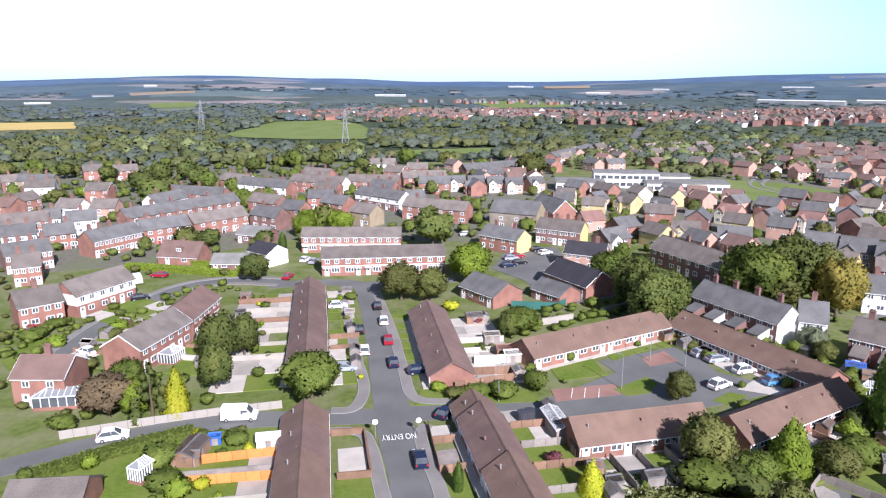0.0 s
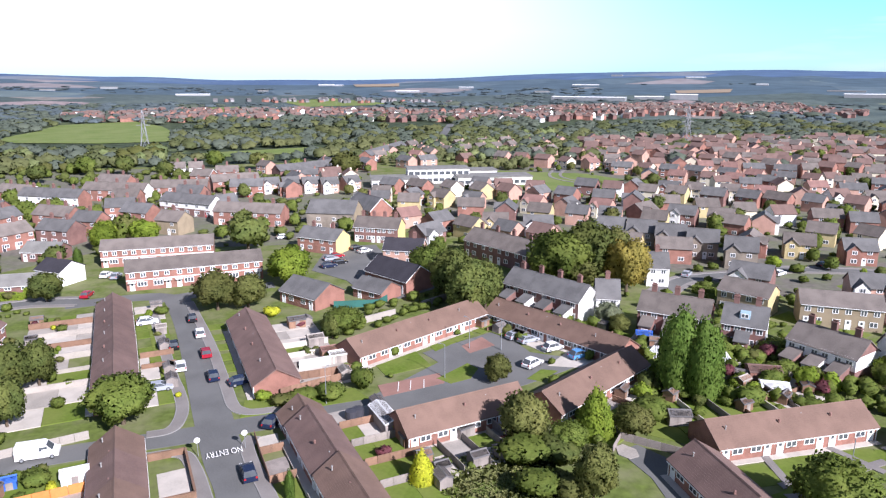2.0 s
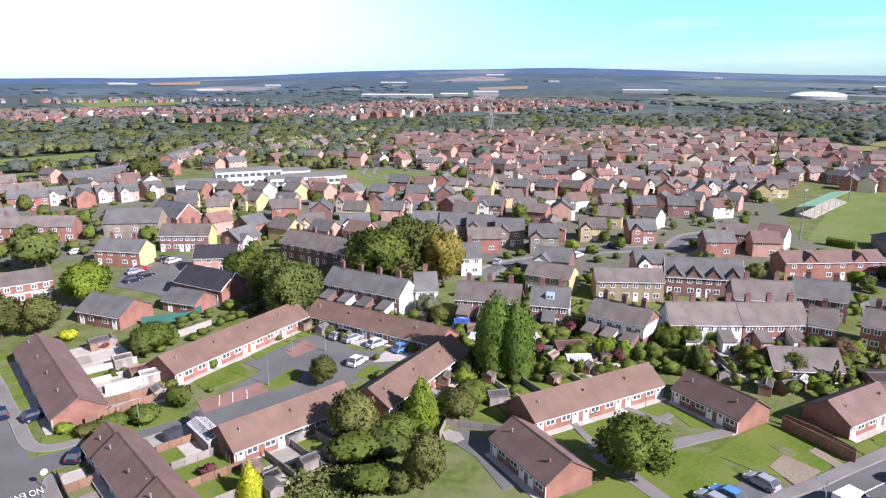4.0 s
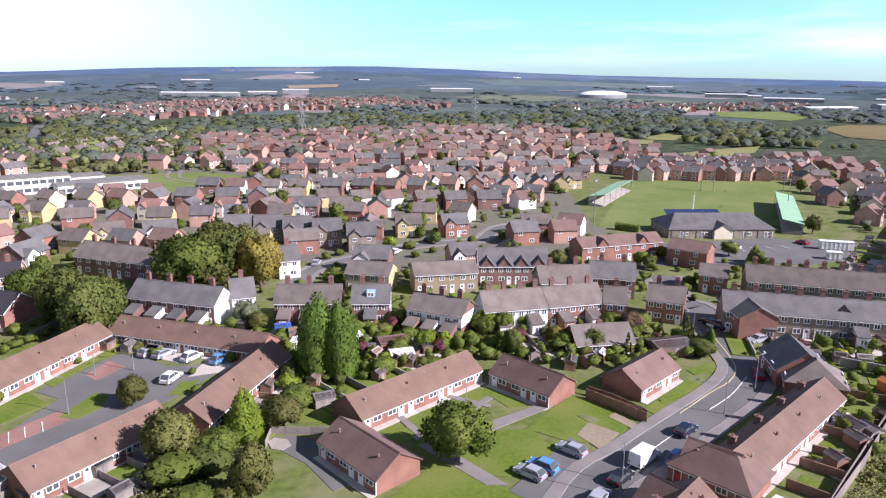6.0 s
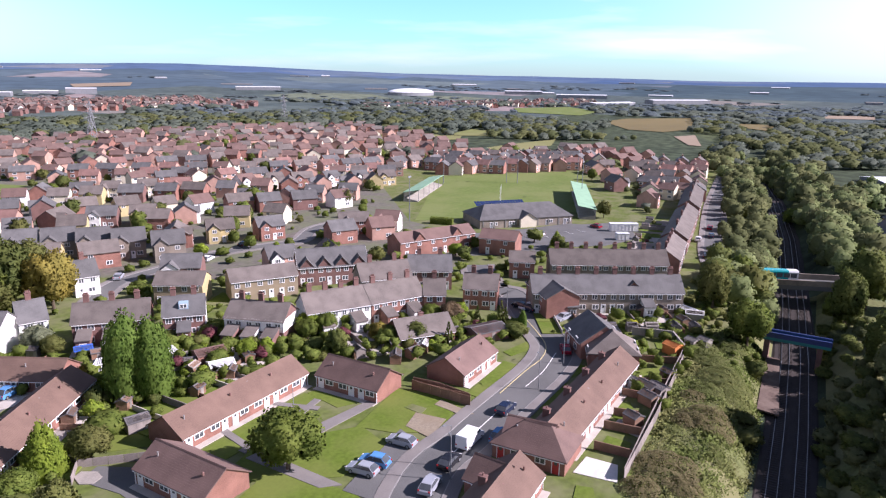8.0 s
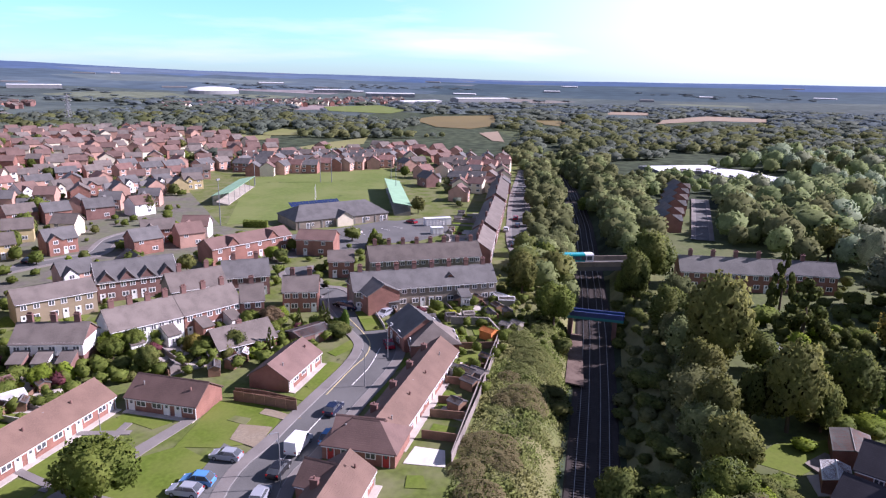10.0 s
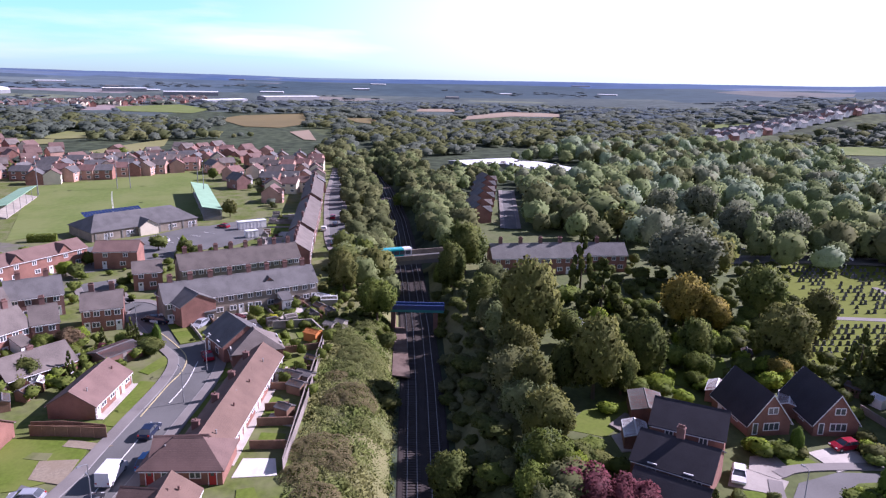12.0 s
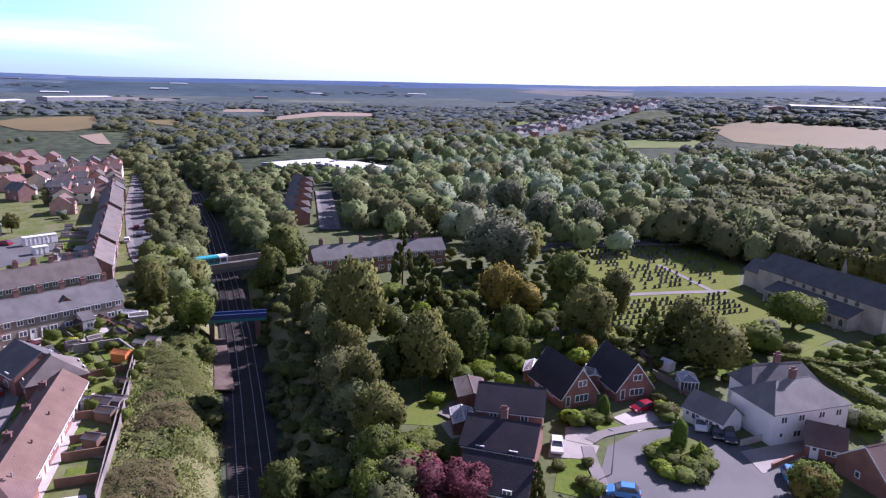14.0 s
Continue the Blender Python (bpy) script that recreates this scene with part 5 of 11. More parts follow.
def town(label, poly, n, seed, rot=0, mats=None):
    """Houses too far off to count, as one body: in an outline, or at the places given."""
    rng = random.Random(seed)
    s = Shape()
    if n:
        xs, ys = [p[0] for p in poly], [p[1] for p in poly]
        spots = []
        for _ in range(n * 4):
            x, y = rng.uniform(min(xs), max(xs)), rng.uniform(min(ys), max(ys))
            if len(spots) < n and inside((x, y), poly):
                spots.append((x, y, rot + rng.choice([0, 90]) + rng.uniform(-25, 25)))
    else:
        spots = poly
    for x, y, turn in spots:
        L, W, e = rng.uniform(7, (9 if mats else 20) if n else 9), rng.uniform(7, 8), rng.uniform(4.5, 5.5)
        r = e + rng.uniform(2, 3)
        a = radians(turn)
        ca, sa, z = math.cos(a), math.sin(a), gz(x, y)
        t = Shape()
        t.prism([(-W / 2, 0), (W / 2, 0), (W / 2, e), (0, r), (-W / 2, e)], -L / 2, L / 2, rng.choice([0, 0, 0, 1, 1, 2]))
        w = W / 2 + 0.3
        t.prism([(-w, e - 0.3), (0, r - 0.12), (w, e - 0.3), (w, e), (0, r + 0.15), (-w, e)], -L / 2 - 0.2, L / 2 + 0.2, rng.choice([3, 3, 4]))
        i = len(s.v)
        s.v.extend((x + px * ca - py * sa, y + px * sa + py * ca, z + pz) for px, py, pz in t.v)
        s.f.extend(tuple(k + i for k in f) for f in t.f)
        s.m.extend(t.m)
    return single("distant_town", s, mats or [BRICK, BRICK_ORANGE, RENDER_CREAM, TILE_BROWN, SLATE_BROWN], label, "houses", kind="stuff")


def field(name, poly, mat, label, z=0.5):
    """Open ground inside an outline, following the rise of the land."""
    bm = bmesh.new()
    bm.faces.new([bm.verts.new((x, y, 0)) for x, y in poly])
    bmesh.ops.triangulate(bm, faces=bm.faces[:])
    bmesh.ops.subdivide_edges(bm, edges=bm.edges[:], cuts=5, use_grid_fill=True)
    bm.normal_update()
    if sum(f.normal.z for f in bm.faces) < 0:
        bmesh.ops.reverse_faces(bm, faces=bm.faces[:])
    for v in bm.verts:
        v.co.z = gz(v.co.x, v.co.y) + z
    me = bpy.data.meshes.new(name)
    bm.to_mesh(me)
    bm.free()
    me.materials.append(mat)
    OPEN.append(list(poly))
    return tagged(new(name, me), label, "field", kind="structure")


OPEN = []


def in_open(x, y, h=9.0):
    """Whether a tree of that height stands on open ground or close along its edge."""
    return any(inside((x * k, y * k), p) for p in OPEN for k in (1.0, 1.0 + h / 110, 1.0 + h / 50))


# ---- street furniture ----
def lamp_post(x, y, rot, h=6.0):
    if "lamp" not in CACHE:
        root = thing("street_lamp", "slim grey steel street lamp", "street lamp")
        s = Shape()
        s.tube([(0, 0, 0), (0, 0, 1.2), (0, 0, 1.25), (0, 0, h)], [0.1, 0.1, 0.07, 0.05], 8)
        s.tube([(0, 0, h - 0.05), (0.3, 0, h + 0.12), (0.9, 0, h + 0.15)], [0.045, 0.04, 0.04], 6)
        part("pole", s, STEEL, root)
        s = Shape()
        s.box(0.7, 1.25, -0.12, 0.12, h + 0.08, h + 0.22, taper=0.03)
        part("lantern", s, STEEL, root)
        CACHE["lamp"] = root
        root.matrix_basis = pose(x, y, 0.1, 0, 0, rot)
        return root
    return copy_thing(CACHE["lamp"], pose(x, y, 0.1, 0, 0, rot))


def pole(x, y, h=8.0, name="telegraph_pole", label="brown timber telegraph pole", mat=None):
    s = Shape()
    s.tube([(0, 0, 0), (0, 0, h)], [0.14, 0.09], 8)
    s.box(-0.5, 0.5, -0.05, 0.05, h - 0.5, h - 0.4)
    return single(name, s, mat or TIMBER_GREY, label, "pole", m=pose(x, y, gz(x, y)))


def pylon(x, y, h, rot=0):
    s = Shape()
    w = h * 0.11
    levels = [(0, w), (0.3, w * 0.62), (0.6, w * 0.36), (0.85, w * 0.22), (1.0, w * 0.05)]
    for (za, wa), (zb, wb) in zip(levels[:-1], levels[1:]):
        for sx, sy in ((-1, -1), (1, -1), (1, 1), (-1, 1)):
            s.tube([(sx * wa, sy * wa, za * h), (sx * wb, sy * wb, zb * h)], [0.2, 0.16], 5)
            s.tube([(sx * wa, sy * wa, za * h), (-sy * wb, sx * wb, zb * h)], [0.11, 0.11], 4)
            s.tube([(-sy * wa, sx * wa, za * h), (sx * wb, sy * wb, zb * h)], [0.11, 0.11], 4)
    for zf, arm in ((0.62, 0.17), (0.76, 0.22), (0.9, 0.15)):
        for sx in (-1, 1):
            s.tube([(0, 0, zf * h + 0.03 * h), (sx * arm * h, 0, zf * h)], [0.16, 0.1], 5)
            s.tube([(0, 0, zf * h - 0.01 * h), (sx * arm * h, 0, zf * h)], [0.14, 0.1], 5)
    return single("pylon", s, STEEL, "grey lattice electricity pylon among fields", "pylon", m=pose(x, y, gz(x, y), 0, 0, rot))


def no_entry_sign(x, y, rot):
    root = thing("road_sign", "round white-backed road sign on a grey post", "road sign", pose(x, y, 0.1, 0, 0, rot))
    s = Shape()
    s.tube([(0, 0, 0), (0, 0, 2.6)], [0.05, 0.05], 7)
    part("post", s, STEEL, root)
    s = Shape()
    s.tube([(0, -0.05, 2.4), (0, -0.03, 2.4)], [0.4, 0.4], 18)
    part("face", s, LAMP_RED, root)
    s = Shape()
    s.tube([(0, -0.028, 2.4), (0, 0.02, 2.4)], [0.42, 0.42], 18)
    part("back_plate", s, WHITE, root)
    return root


def road_words(text, x, y, rot, size, stretch=2.2):
    cu = bpy.data.curves.new("road_words", "FONT")
    cu.body, cu.size, cu.align_x, cu.extrude = text, size, "CENTER", 0.004
    cu.materials.append(PAINT)
    ob = new("road_words", cu)
    ob.matrix_basis = pose(x, y, LEVEL[0] + 0.02, 0, 0, rot) @ Matrix.Diagonal((1, stretch, 1, 1))
    return tagged(ob, "white painted NO ENTRY lettering on the road", "road marking", kind="structure")


def dash(x, y, rot, length=2.0, w=0.12, mat=None):
    s = Shape()
    s.box(-length / 2, length / 2, -w / 2, w / 2, -0.02, 0.012)
    return single("road_marking", s, mat or PAINT, "white painted line on the road", "road marking", "structure", m=pose(x, y, LEVEL[0] + 0.012, 0, 0, rot))


# ---- railway ----
def railway():
    xs = list(range(-60, 420, 6))
    bed = Shape()
    pts = []
    for a, b in zip(xs[:-1], xs[1:]):
        ya, yb = rail_y(a), rail_y(b)
        bed.solid([(a, ya - 4.3, -4.95), (b, yb - 4.3, -4.95), (b, yb + 4.3, -4.95), (a, ya + 4.3, -4.95), (a, ya - 3.8, -4.72), (b, yb - 3.8, -4.72), (b, yb + 3.8, -4.72), (a, ya + 3.8, -4.72)],
                  [(4, 5, 6, 7), (0, 1, 5, 4), (2, 3, 7, 6)])
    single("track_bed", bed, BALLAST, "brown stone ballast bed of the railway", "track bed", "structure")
    for off in (-1.75, 1.75):
        root = thing("railway_track", "steel railway track on concrete sleepers", "railway track")
        for g in (-0.72, 0.72):
            r = Shape()
            ring = [(x, rail_y(x) + off + g + dy, z) for x in xs for dy, z in ((-0.05, -4.7), (0.05, -4.7), (0.05, -4.48), (-0.05, -4.48))]
            r.solid(ring, [(4 * k + q, 4 * k + (q + 1) % 4, 4 * k + 4 + (q + 1) % 4, 4 * k + 4 + q) for k in range(len(xs) - 1) for q in range(4)])
            part("rail", r, RAIL, root)
        s = Shape()
        x = 40.0
        while x < 330:
            y = rail_y(x) + off
            s.box(x - 0.13, x + 0.13, y - 1.25, y + 1.25, -4.75, -4.62)
            x += 0.7
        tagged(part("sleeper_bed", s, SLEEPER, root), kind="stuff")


def bridge(name, label, a, b, width, z, mat, parapet, depth=1.1, rail_h=1.3):
    """A deck with two parapets between two places."""
    a, b = Vector(a), Vector(b)
    L = (b - a).length
    c = (a + b) / 2
    root = thing(name, label, "bridge", pose(c.x, c.y, z, 0, 0, math.degrees(math.atan2(b.y - a.y, b.x - a.x))))
    s = Shape()
    s.box(-L / 2, L / 2, -width / 2, width / 2, -depth, 0)
    part("deck", s, mat, root)
    for sy in (-1, 1):
        s = Shape()
        y = sy * (width / 2 - 0.12)
        s.box(-L / 2, L / 2, y - 0.12, y + 0.12, 0, rail_h)
        s.box(-L / 2, L / 2, y - 0.17, y + 0.17, rail_h, rail_h + 0.1)
        n = max(2, int(L / 2.5))
        for i in range(n + 1):
            x = -L / 2 + i * L / n
            s.box(x - 0.1, x + 0.1, y - 0.18, y + 0.18, 0, rail_h - 0.01)
        part("parapet", s, parapet, root)
    for sx in (-0.36, 0.36):
        s = Shape()
        s.box(sx * L - 0.5, sx * L + 0.5, -width / 2 + 0.1, width / 2 - 0.1, -z - 5.2, -depth - 0.01)
        part("abutment", s, BRICK_DARK, root)
    return root


def bus(x, y, rot, z):
    root = thing("bus", "teal and white single-deck bus on the bridge", "bus", pose(x, y, z, 0, 0, rot))
    L, W, H = 11.0, 2.5, 3.1
    s = Shape()
    s.prism([(-W / 2, 0.35), (W / 2, 0.35), (W / 2, H - 0.35), (W / 2 - 0.25, H), (-W / 2 + 0.25, H), (-W / 2, H - 0.35)], -L / 2, L / 2 - 2.4)
    part("body", s, TEAL_BUS, root)
    s = Shape()
    s.prism([(-W / 2, 0.35), (W / 2, 0.35), (W / 2, H - 0.35), (W / 2 - 0.25, H), (-W / 2 + 0.25, H), (-W / 2, H - 0.35)], L / 2 - 2.39, L / 2)
    part("front_body", s, WHITE, root)
    for sy in (-1, 1):
        for k in range(6):
            s = Shape()
            xx = -L / 2 + 0.6 + k * 1.7
            s.box(xx, xx + 1.5, sy * W / 2 - 0.03, sy * W / 2 + 0.03, 1.35, 2.45)
            part("window", s, GLASS, root)
    s = Shape()
    s.box(L / 2 - 0.03, L / 2 + 0.03, -W / 2 + 0.15, W / 2 - 0.15, 1.2, 2.6)
    part("windscreen", s, GLASS, root)
    for sx in (-L / 2 + 2.2, L / 2 - 2.2):
        for sy in (-1, 1):
            part("wheel", CACHE["wheel"], None, root, m=pose(sx, sy * (W / 2 - 0.1), 0.45) @ Matrix.Diagonal((1.4, 1.4, 1.4, 1)))
    return root


TEAL_BUS = paint("teal_bus_paint", (0.01, 0.36, 0.38))


def sheds_big(x, y, rot, L, W, h, label="long white-roofed industrial shed", roof=None, wall=None):
    root = thing("warehouse", label, "warehouse", pose(x, y, gz(x, y), 0, 0, rot))
    s = Shape()
    s.prism([(-W / 2, -1), (W / 2, -1), (W / 2, h - 1.2), (0, h), (-W / 2, h - 1.2)], -L / 2, L / 2)
    part("wall", s, wall or STEEL, root)
    roof_part(root, L, W, h - 1.15, h + 0.06, roof or WHITE_SHEET, over=0.4)
    n = max(2, int(L / 9)) if math.hypot(x, y) < 1000 else 0
    for k in range(n):
        d = Shape()
        xx = -L / 2 + (k + 0.5) * L / n
        d.box(xx - 1.8, xx + 1.8, -W / 2 - 0.06, -W / 2, 0, 3.4)
        part("loading_door", d, TIMBER_GREY, root)
    return root


def arena(x, y, rot, L, W, h):
    """A low white vaulted roof over a ring of walls."""
    root = thing("arena", "white vaulted sports hall far off on the plain", "arena", pose(x, y, gz(x, y), 0, 0, rot))
    n, roof, wall = 28, Shape(), Shape()
    rings = [[(k * L / 2 * math.cos(a * math.tau / n), k * W / 2 * math.sin(a * math.tau / n), 0.45 * h + 0.55 * h * math.sqrt(max(0, 1 - k * k))) for a in range(n)] for k in (1.0, 0.92, 0.75, 0.5, 0.25, 0.02)]
    for lo, hi in zip(rings[:-1], rings[1:]):
        for a in range(n):
            b = (a + 1) % n
            roof.poly([lo[a], lo[b], hi[b], hi[a]])
    for a in range(n):
        p, q = rings[0][a], rings[0][(a + 1) % n]
        wall.poly([(p[0], p[1], -2), (q[0], q[1], -2), q, p])
    part("roof", roof, WHITE_SHEET, root)
    part("wall", wall, STEEL, root)
    return root


def row(x, y, rot, L, label, W=7.5, eaves=5.0, ridge=7.6, wall=None, roof=None, units=4, storeys=2, name="terrace", category="terrace", z=0.0, **more):
    """A terrace, pair or house by the middle, bearing and length of its ridge."""
    n = max(1, int(L / 6))
    for k in range(n):
        s = -L / 2 + (k + 0.5) * L / n
        TAKEN.append((x + s * math.cos(radians(rot)), y + s * math.sin(radians(rot)), 7))
    more.setdefault("chimneys", units if storeys > 1 else 0)
    if math.hypot(x, y) > 230:
        more.setdefault("gutter", False)
        more["chimneys"] = (more["chimneys"] + 1) // 2
        more.setdefault("lod", 0)
    if math.hypot(x, y) > 200:
        more.setdefault("back", False)
        if x * math.sin(radians(rot)) - y * math.cos(radians(rot)) > 0:
            rot += 180
    return house(name, label, category, L, W, eaves, ridge, wall or BRICK, roof or SLATE, units, storeys, m=pose(x, y, z, 0, 0, rot), **more)


AREAS = [0]


def area(name, pts, mat, label, z=0.06, category="ground"):
    """A flat paved or planted piece of ground with that outline."""
    AREAS[0] += 1
    turn = sum(a[0] * b[1] - b[0] * a[1] for a, b in zip(pts, pts[1:] + pts[:1]))
    pts = pts if turn > 0 else pts[::-1]
    s = Shape()
    zz = round(z / 0.004) * 0.004 + 0.002 + 0.004 * (AREAS[0] % 16)
    s.poly([(x, y, zz) for x, y in pts])
    for a, b in zip(pts, pts[1:] + pts[:1]):
        s.poly([(a[0], a[1], zz - 0.3), (b[0], b[1], zz - 0.3), (b[0], b[1], zz), (a[0], a[1], zz)])
    return single(name, s, mat, label, category, "structure")


def keep(x, y, r):
    TAKEN.append((x, y, r))


# ---- gardens ----
def gardens(x, y, rot, L, units, side, W, depth, seed, fenced=0, mats=None, start=0.6, busy=0.7):
    """A strip of plots behind (side 1) or before (side -1) a row: lawn or slabs, dividers, sheds and bushes."""
    rng = random.Random(seed)
    ca, sa = math.cos(radians(rot)), math.sin(radians(rot))
    u = L / units

    def at(p, q):
        q = side * (W / 2 + start + q)
        return (x + p * ca - q * sa, y + p * sa + q * ca)
    mats = mats or [LAWN, LAWN, PATIO, CONCRETE]
    for k in range(units):
        p = -L / 2 + (k + 0.5) * u
        split = rng.uniform(0.25, 0.6) * depth
        c = at(p, split / 2)
        first = rng.choice([PATIO, CONCRETE, LAWN, GARDEN] + mats)
        patio(*c, rot, u - 0.3, split - 0.1, first, "slabbed garden terrace" if first is not LAWN else "small garden lawn behind houses")
        c = at(p, (split + depth) / 2)
        lawn(*c, rot, u - 0.3, depth - split, rng.choice(mats))
        if fenced and k:
            fence([at(p - u / 2, 0.2), at(p - u / 2, depth)], rng.choice([TIMBER, TIMBER, TIMBER_GREY]), 1.3 if fenced == 1 else 1.6)
        elif k and rng.random() < 0.7:
            garden_wall([at(p - u / 2, 0.2), at(p - u / 2, depth)], rng.uniform(0.8, 1.3), rng.choice([TIMBER, TIMBER_GREY, CONCRETE, PATIO]), "thin garden divider between plots", 0.12)
        if rng.random() < busy * 0.6:
            shed(*at(p + rng.uniform(-0.2, 0.2) * u, depth - 1.4), rot + rng.choice([0, 90]), rng.choice([2.0, 2.4]), 1.8, 2.1, rng.choice([TIMBER, TIMBER_GREY, TIMBER_GREY]), rng.choice([FELT, FELT, CONCRETE]))
        for _ in range(rng.choice([0, 1, 1, 2])):
            if rng.random() < busy:
                h = rng.uniform(0.8, 2.2)
                plant(rng.choice(["bush", "bush_lime", "bush_olive", "bush_dark", "bush_red", "bush_gold"]), *at(p + rng.uniform(-0.4, 0.4) * u, rng.uniform(0.35, 0.95) * depth), h, h * rng.uniform(0.9, 1.4))


def thicket(poly, n, gap, kinds, h0, h1, seed, ratio=1.1, avoid=True, joined=None, cards=165):
    """Bushes and small trees strewn over an outline, clear of the houses: single plants, or one body of undergrowth of that leaf."""
    rng = random.Random(seed)
    places = scatter(poly, n, gap, rng, [(a, b, c * 0.64) for a, b, c in TAKEN] if avoid else ())
    if joined:
        nr = np.random.default_rng(seed)
        c, r = lobes_for(nr, "bush")
        form, lie = crown(nr, c, r, 0, cards, 1.3 / cards ** 0.5, (0, 0, 0.38), 0.16)
        out, shade = [], []
        for x, y in places:
            h = rng.uniform(h0, h1)
            w = h * ratio * rng.uniform(0.8, 1.2)
            a = rng.uniform(0, math.tau)
            turn = np.array([[math.cos(a), math.sin(a), 0], [-math.sin(a), math.cos(a), 0], [0, 0, 1]])
            out.append((form * np.array([w, w, h])) @ turn + np.array([x, y, gz(x, y)]))
            g = (lie / np.array([w, w, h])) @ turn
            shade.append(g / np.linalg.norm(g, axis=-1)[..., None])
        return single("undergrowth", soup("undergrowth", np.concatenate(out), 4, joined, normals=np.concatenate(shade)), None, "garden bushes and rough scrub", "undergrowth", kind="stuff")
    for x, y in places:
        h = rng.uniform(h0, h1)
        plant(rng.choice(kinds), x, y, h, h * ratio * rng.uniform(0.8, 1.2))


def rough_grass(poly, n, h, leaf, seed, label="tall rough grass and brambles on the bank"):
    """Uncut grass: leaning tufts strewn over an outline, thicker and taller in patches."""
    rng, out, shade = np.random.default_rng(seed), [], []
    xs, ys = [p[0] for p in poly], [p[1] for p in poly]
    while len(out) < n:
        x, y = rng.uniform(min(xs), max(xs)), rng.uniform(min(ys), max(ys))
        if not inside((x, y), poly):
            continue
        k = 0.55 + 0.9 * max(0.0, noise.noise((x / 3.5, y / 3.5, seed)) + 0.35)
        hh, a = h * k * rng.uniform(0.6, 1.4), rng.uniform(0, math.tau)
        e = np.array([math.cos(a), math.sin(a), 0.0]) * hh * 0.5
        lean = np.array([rng.normal() * 0.45, rng.normal() * 0.45, 1.0]) * hh
        p = np.array([x, y, gz(x, y) - 0.05])
        out.append([p - e, p + e * 0.9, p + e * 0.7 + lean, p - e * 0.8 + lean * 0.9])
        up = np.array([rng.normal() * 0.16, rng.normal() * 0.16, 1.0])
        shade.append([up / np.linalg.norm(up)] * 4)
    return single("rough_grass", soup("rough_grass", np.array(out), 4, leaf, normals=np.array(shade)), None, label, "grass", kind="stuff")


def low_scrub(mounds, leaf, seed, label, each=42):
    """Low brambles and shrubs (x, y, width, height) as soft mounds of loose leaves."""
    rng, out, shade = np.random.default_rng(seed), [], []
    for x, y, w, h in mounds:
        for _ in range(int(each * w * w)):
            a, q = rng.uniform(0, math.tau), math.sqrt(rng.uniform(0, 1))
            q *= 1 + 0.3 * noise.noise((2 * math.cos(a) + x, 2 * math.sin(a), seed))
            px, py = x + q * w / 2 * math.cos(a), y + q * w / 2 * math.sin(a)
            rise = max(0.0, 1 - q * q) ** 0.6 * (1 + 0.5 * noise.noise((px / 1.3, py / 1.3, seed))) * h
            p = np.array([px, py, gz(px, py) + rise * (1 - 0.35 * rng.random() ** 2)])
            up = np.array([math.cos(a) * q * 0.55 * h / w * 4, math.sin(a) * q * 0.55 * h / w * 4, 1.0]) + rng.normal(size=3) * 0.16
            up /= np.linalg.norm(up)
            e = np.cross(up, rng.normal(size=3))
            e *= rng.uniform(0.07, 0.15) / np.linalg.norm(e)
            f = np.cross(up, e) * rng.uniform(0.6, 1.0)
            out.append([p - e, p - f, p + e, p + f])
            shade.append([up] * 4)
    return single("undergrowth", soup("undergrowth", np.array(out), 4, leaf, normals=np.array(shade)), None, label, "undergrowth", kind="stuff")


def headstone(x, y, rot, h):
    if "stone" not in CACHE:
        root = thing("headstone", "dark upright gravestone in the mown churchyard", "gravestone", group="churchyard stones")
        s = Shape()
        pr = [(-0.35, 0.0), (0.35, 0.0), (0.35, 0.75), (0.2, 0.95), (0, 1.0), (-0.2, 0.95), (-0.35, 0.75)]
        s.prism(pr, -0.07, 0.07)
        s.box(-0.2, 0.2, -0.45, 0.45, -0.1, 0.12)
        me = s.mesh("headstone", [HEADSTONE])
        bpy.data.objects.remove(root)
        CACHE["stone"] = me
    ob = new("headstone", CACHE["stone"])
    ob.matrix_basis = pose(x, y, 0.1, 0, 0, rot) @ Matrix.Diagonal((1, 1, h, 1))
    return tagged(ob, "dark upright gravestone in the mown churchyard", "gravestone", "churchyard stones")


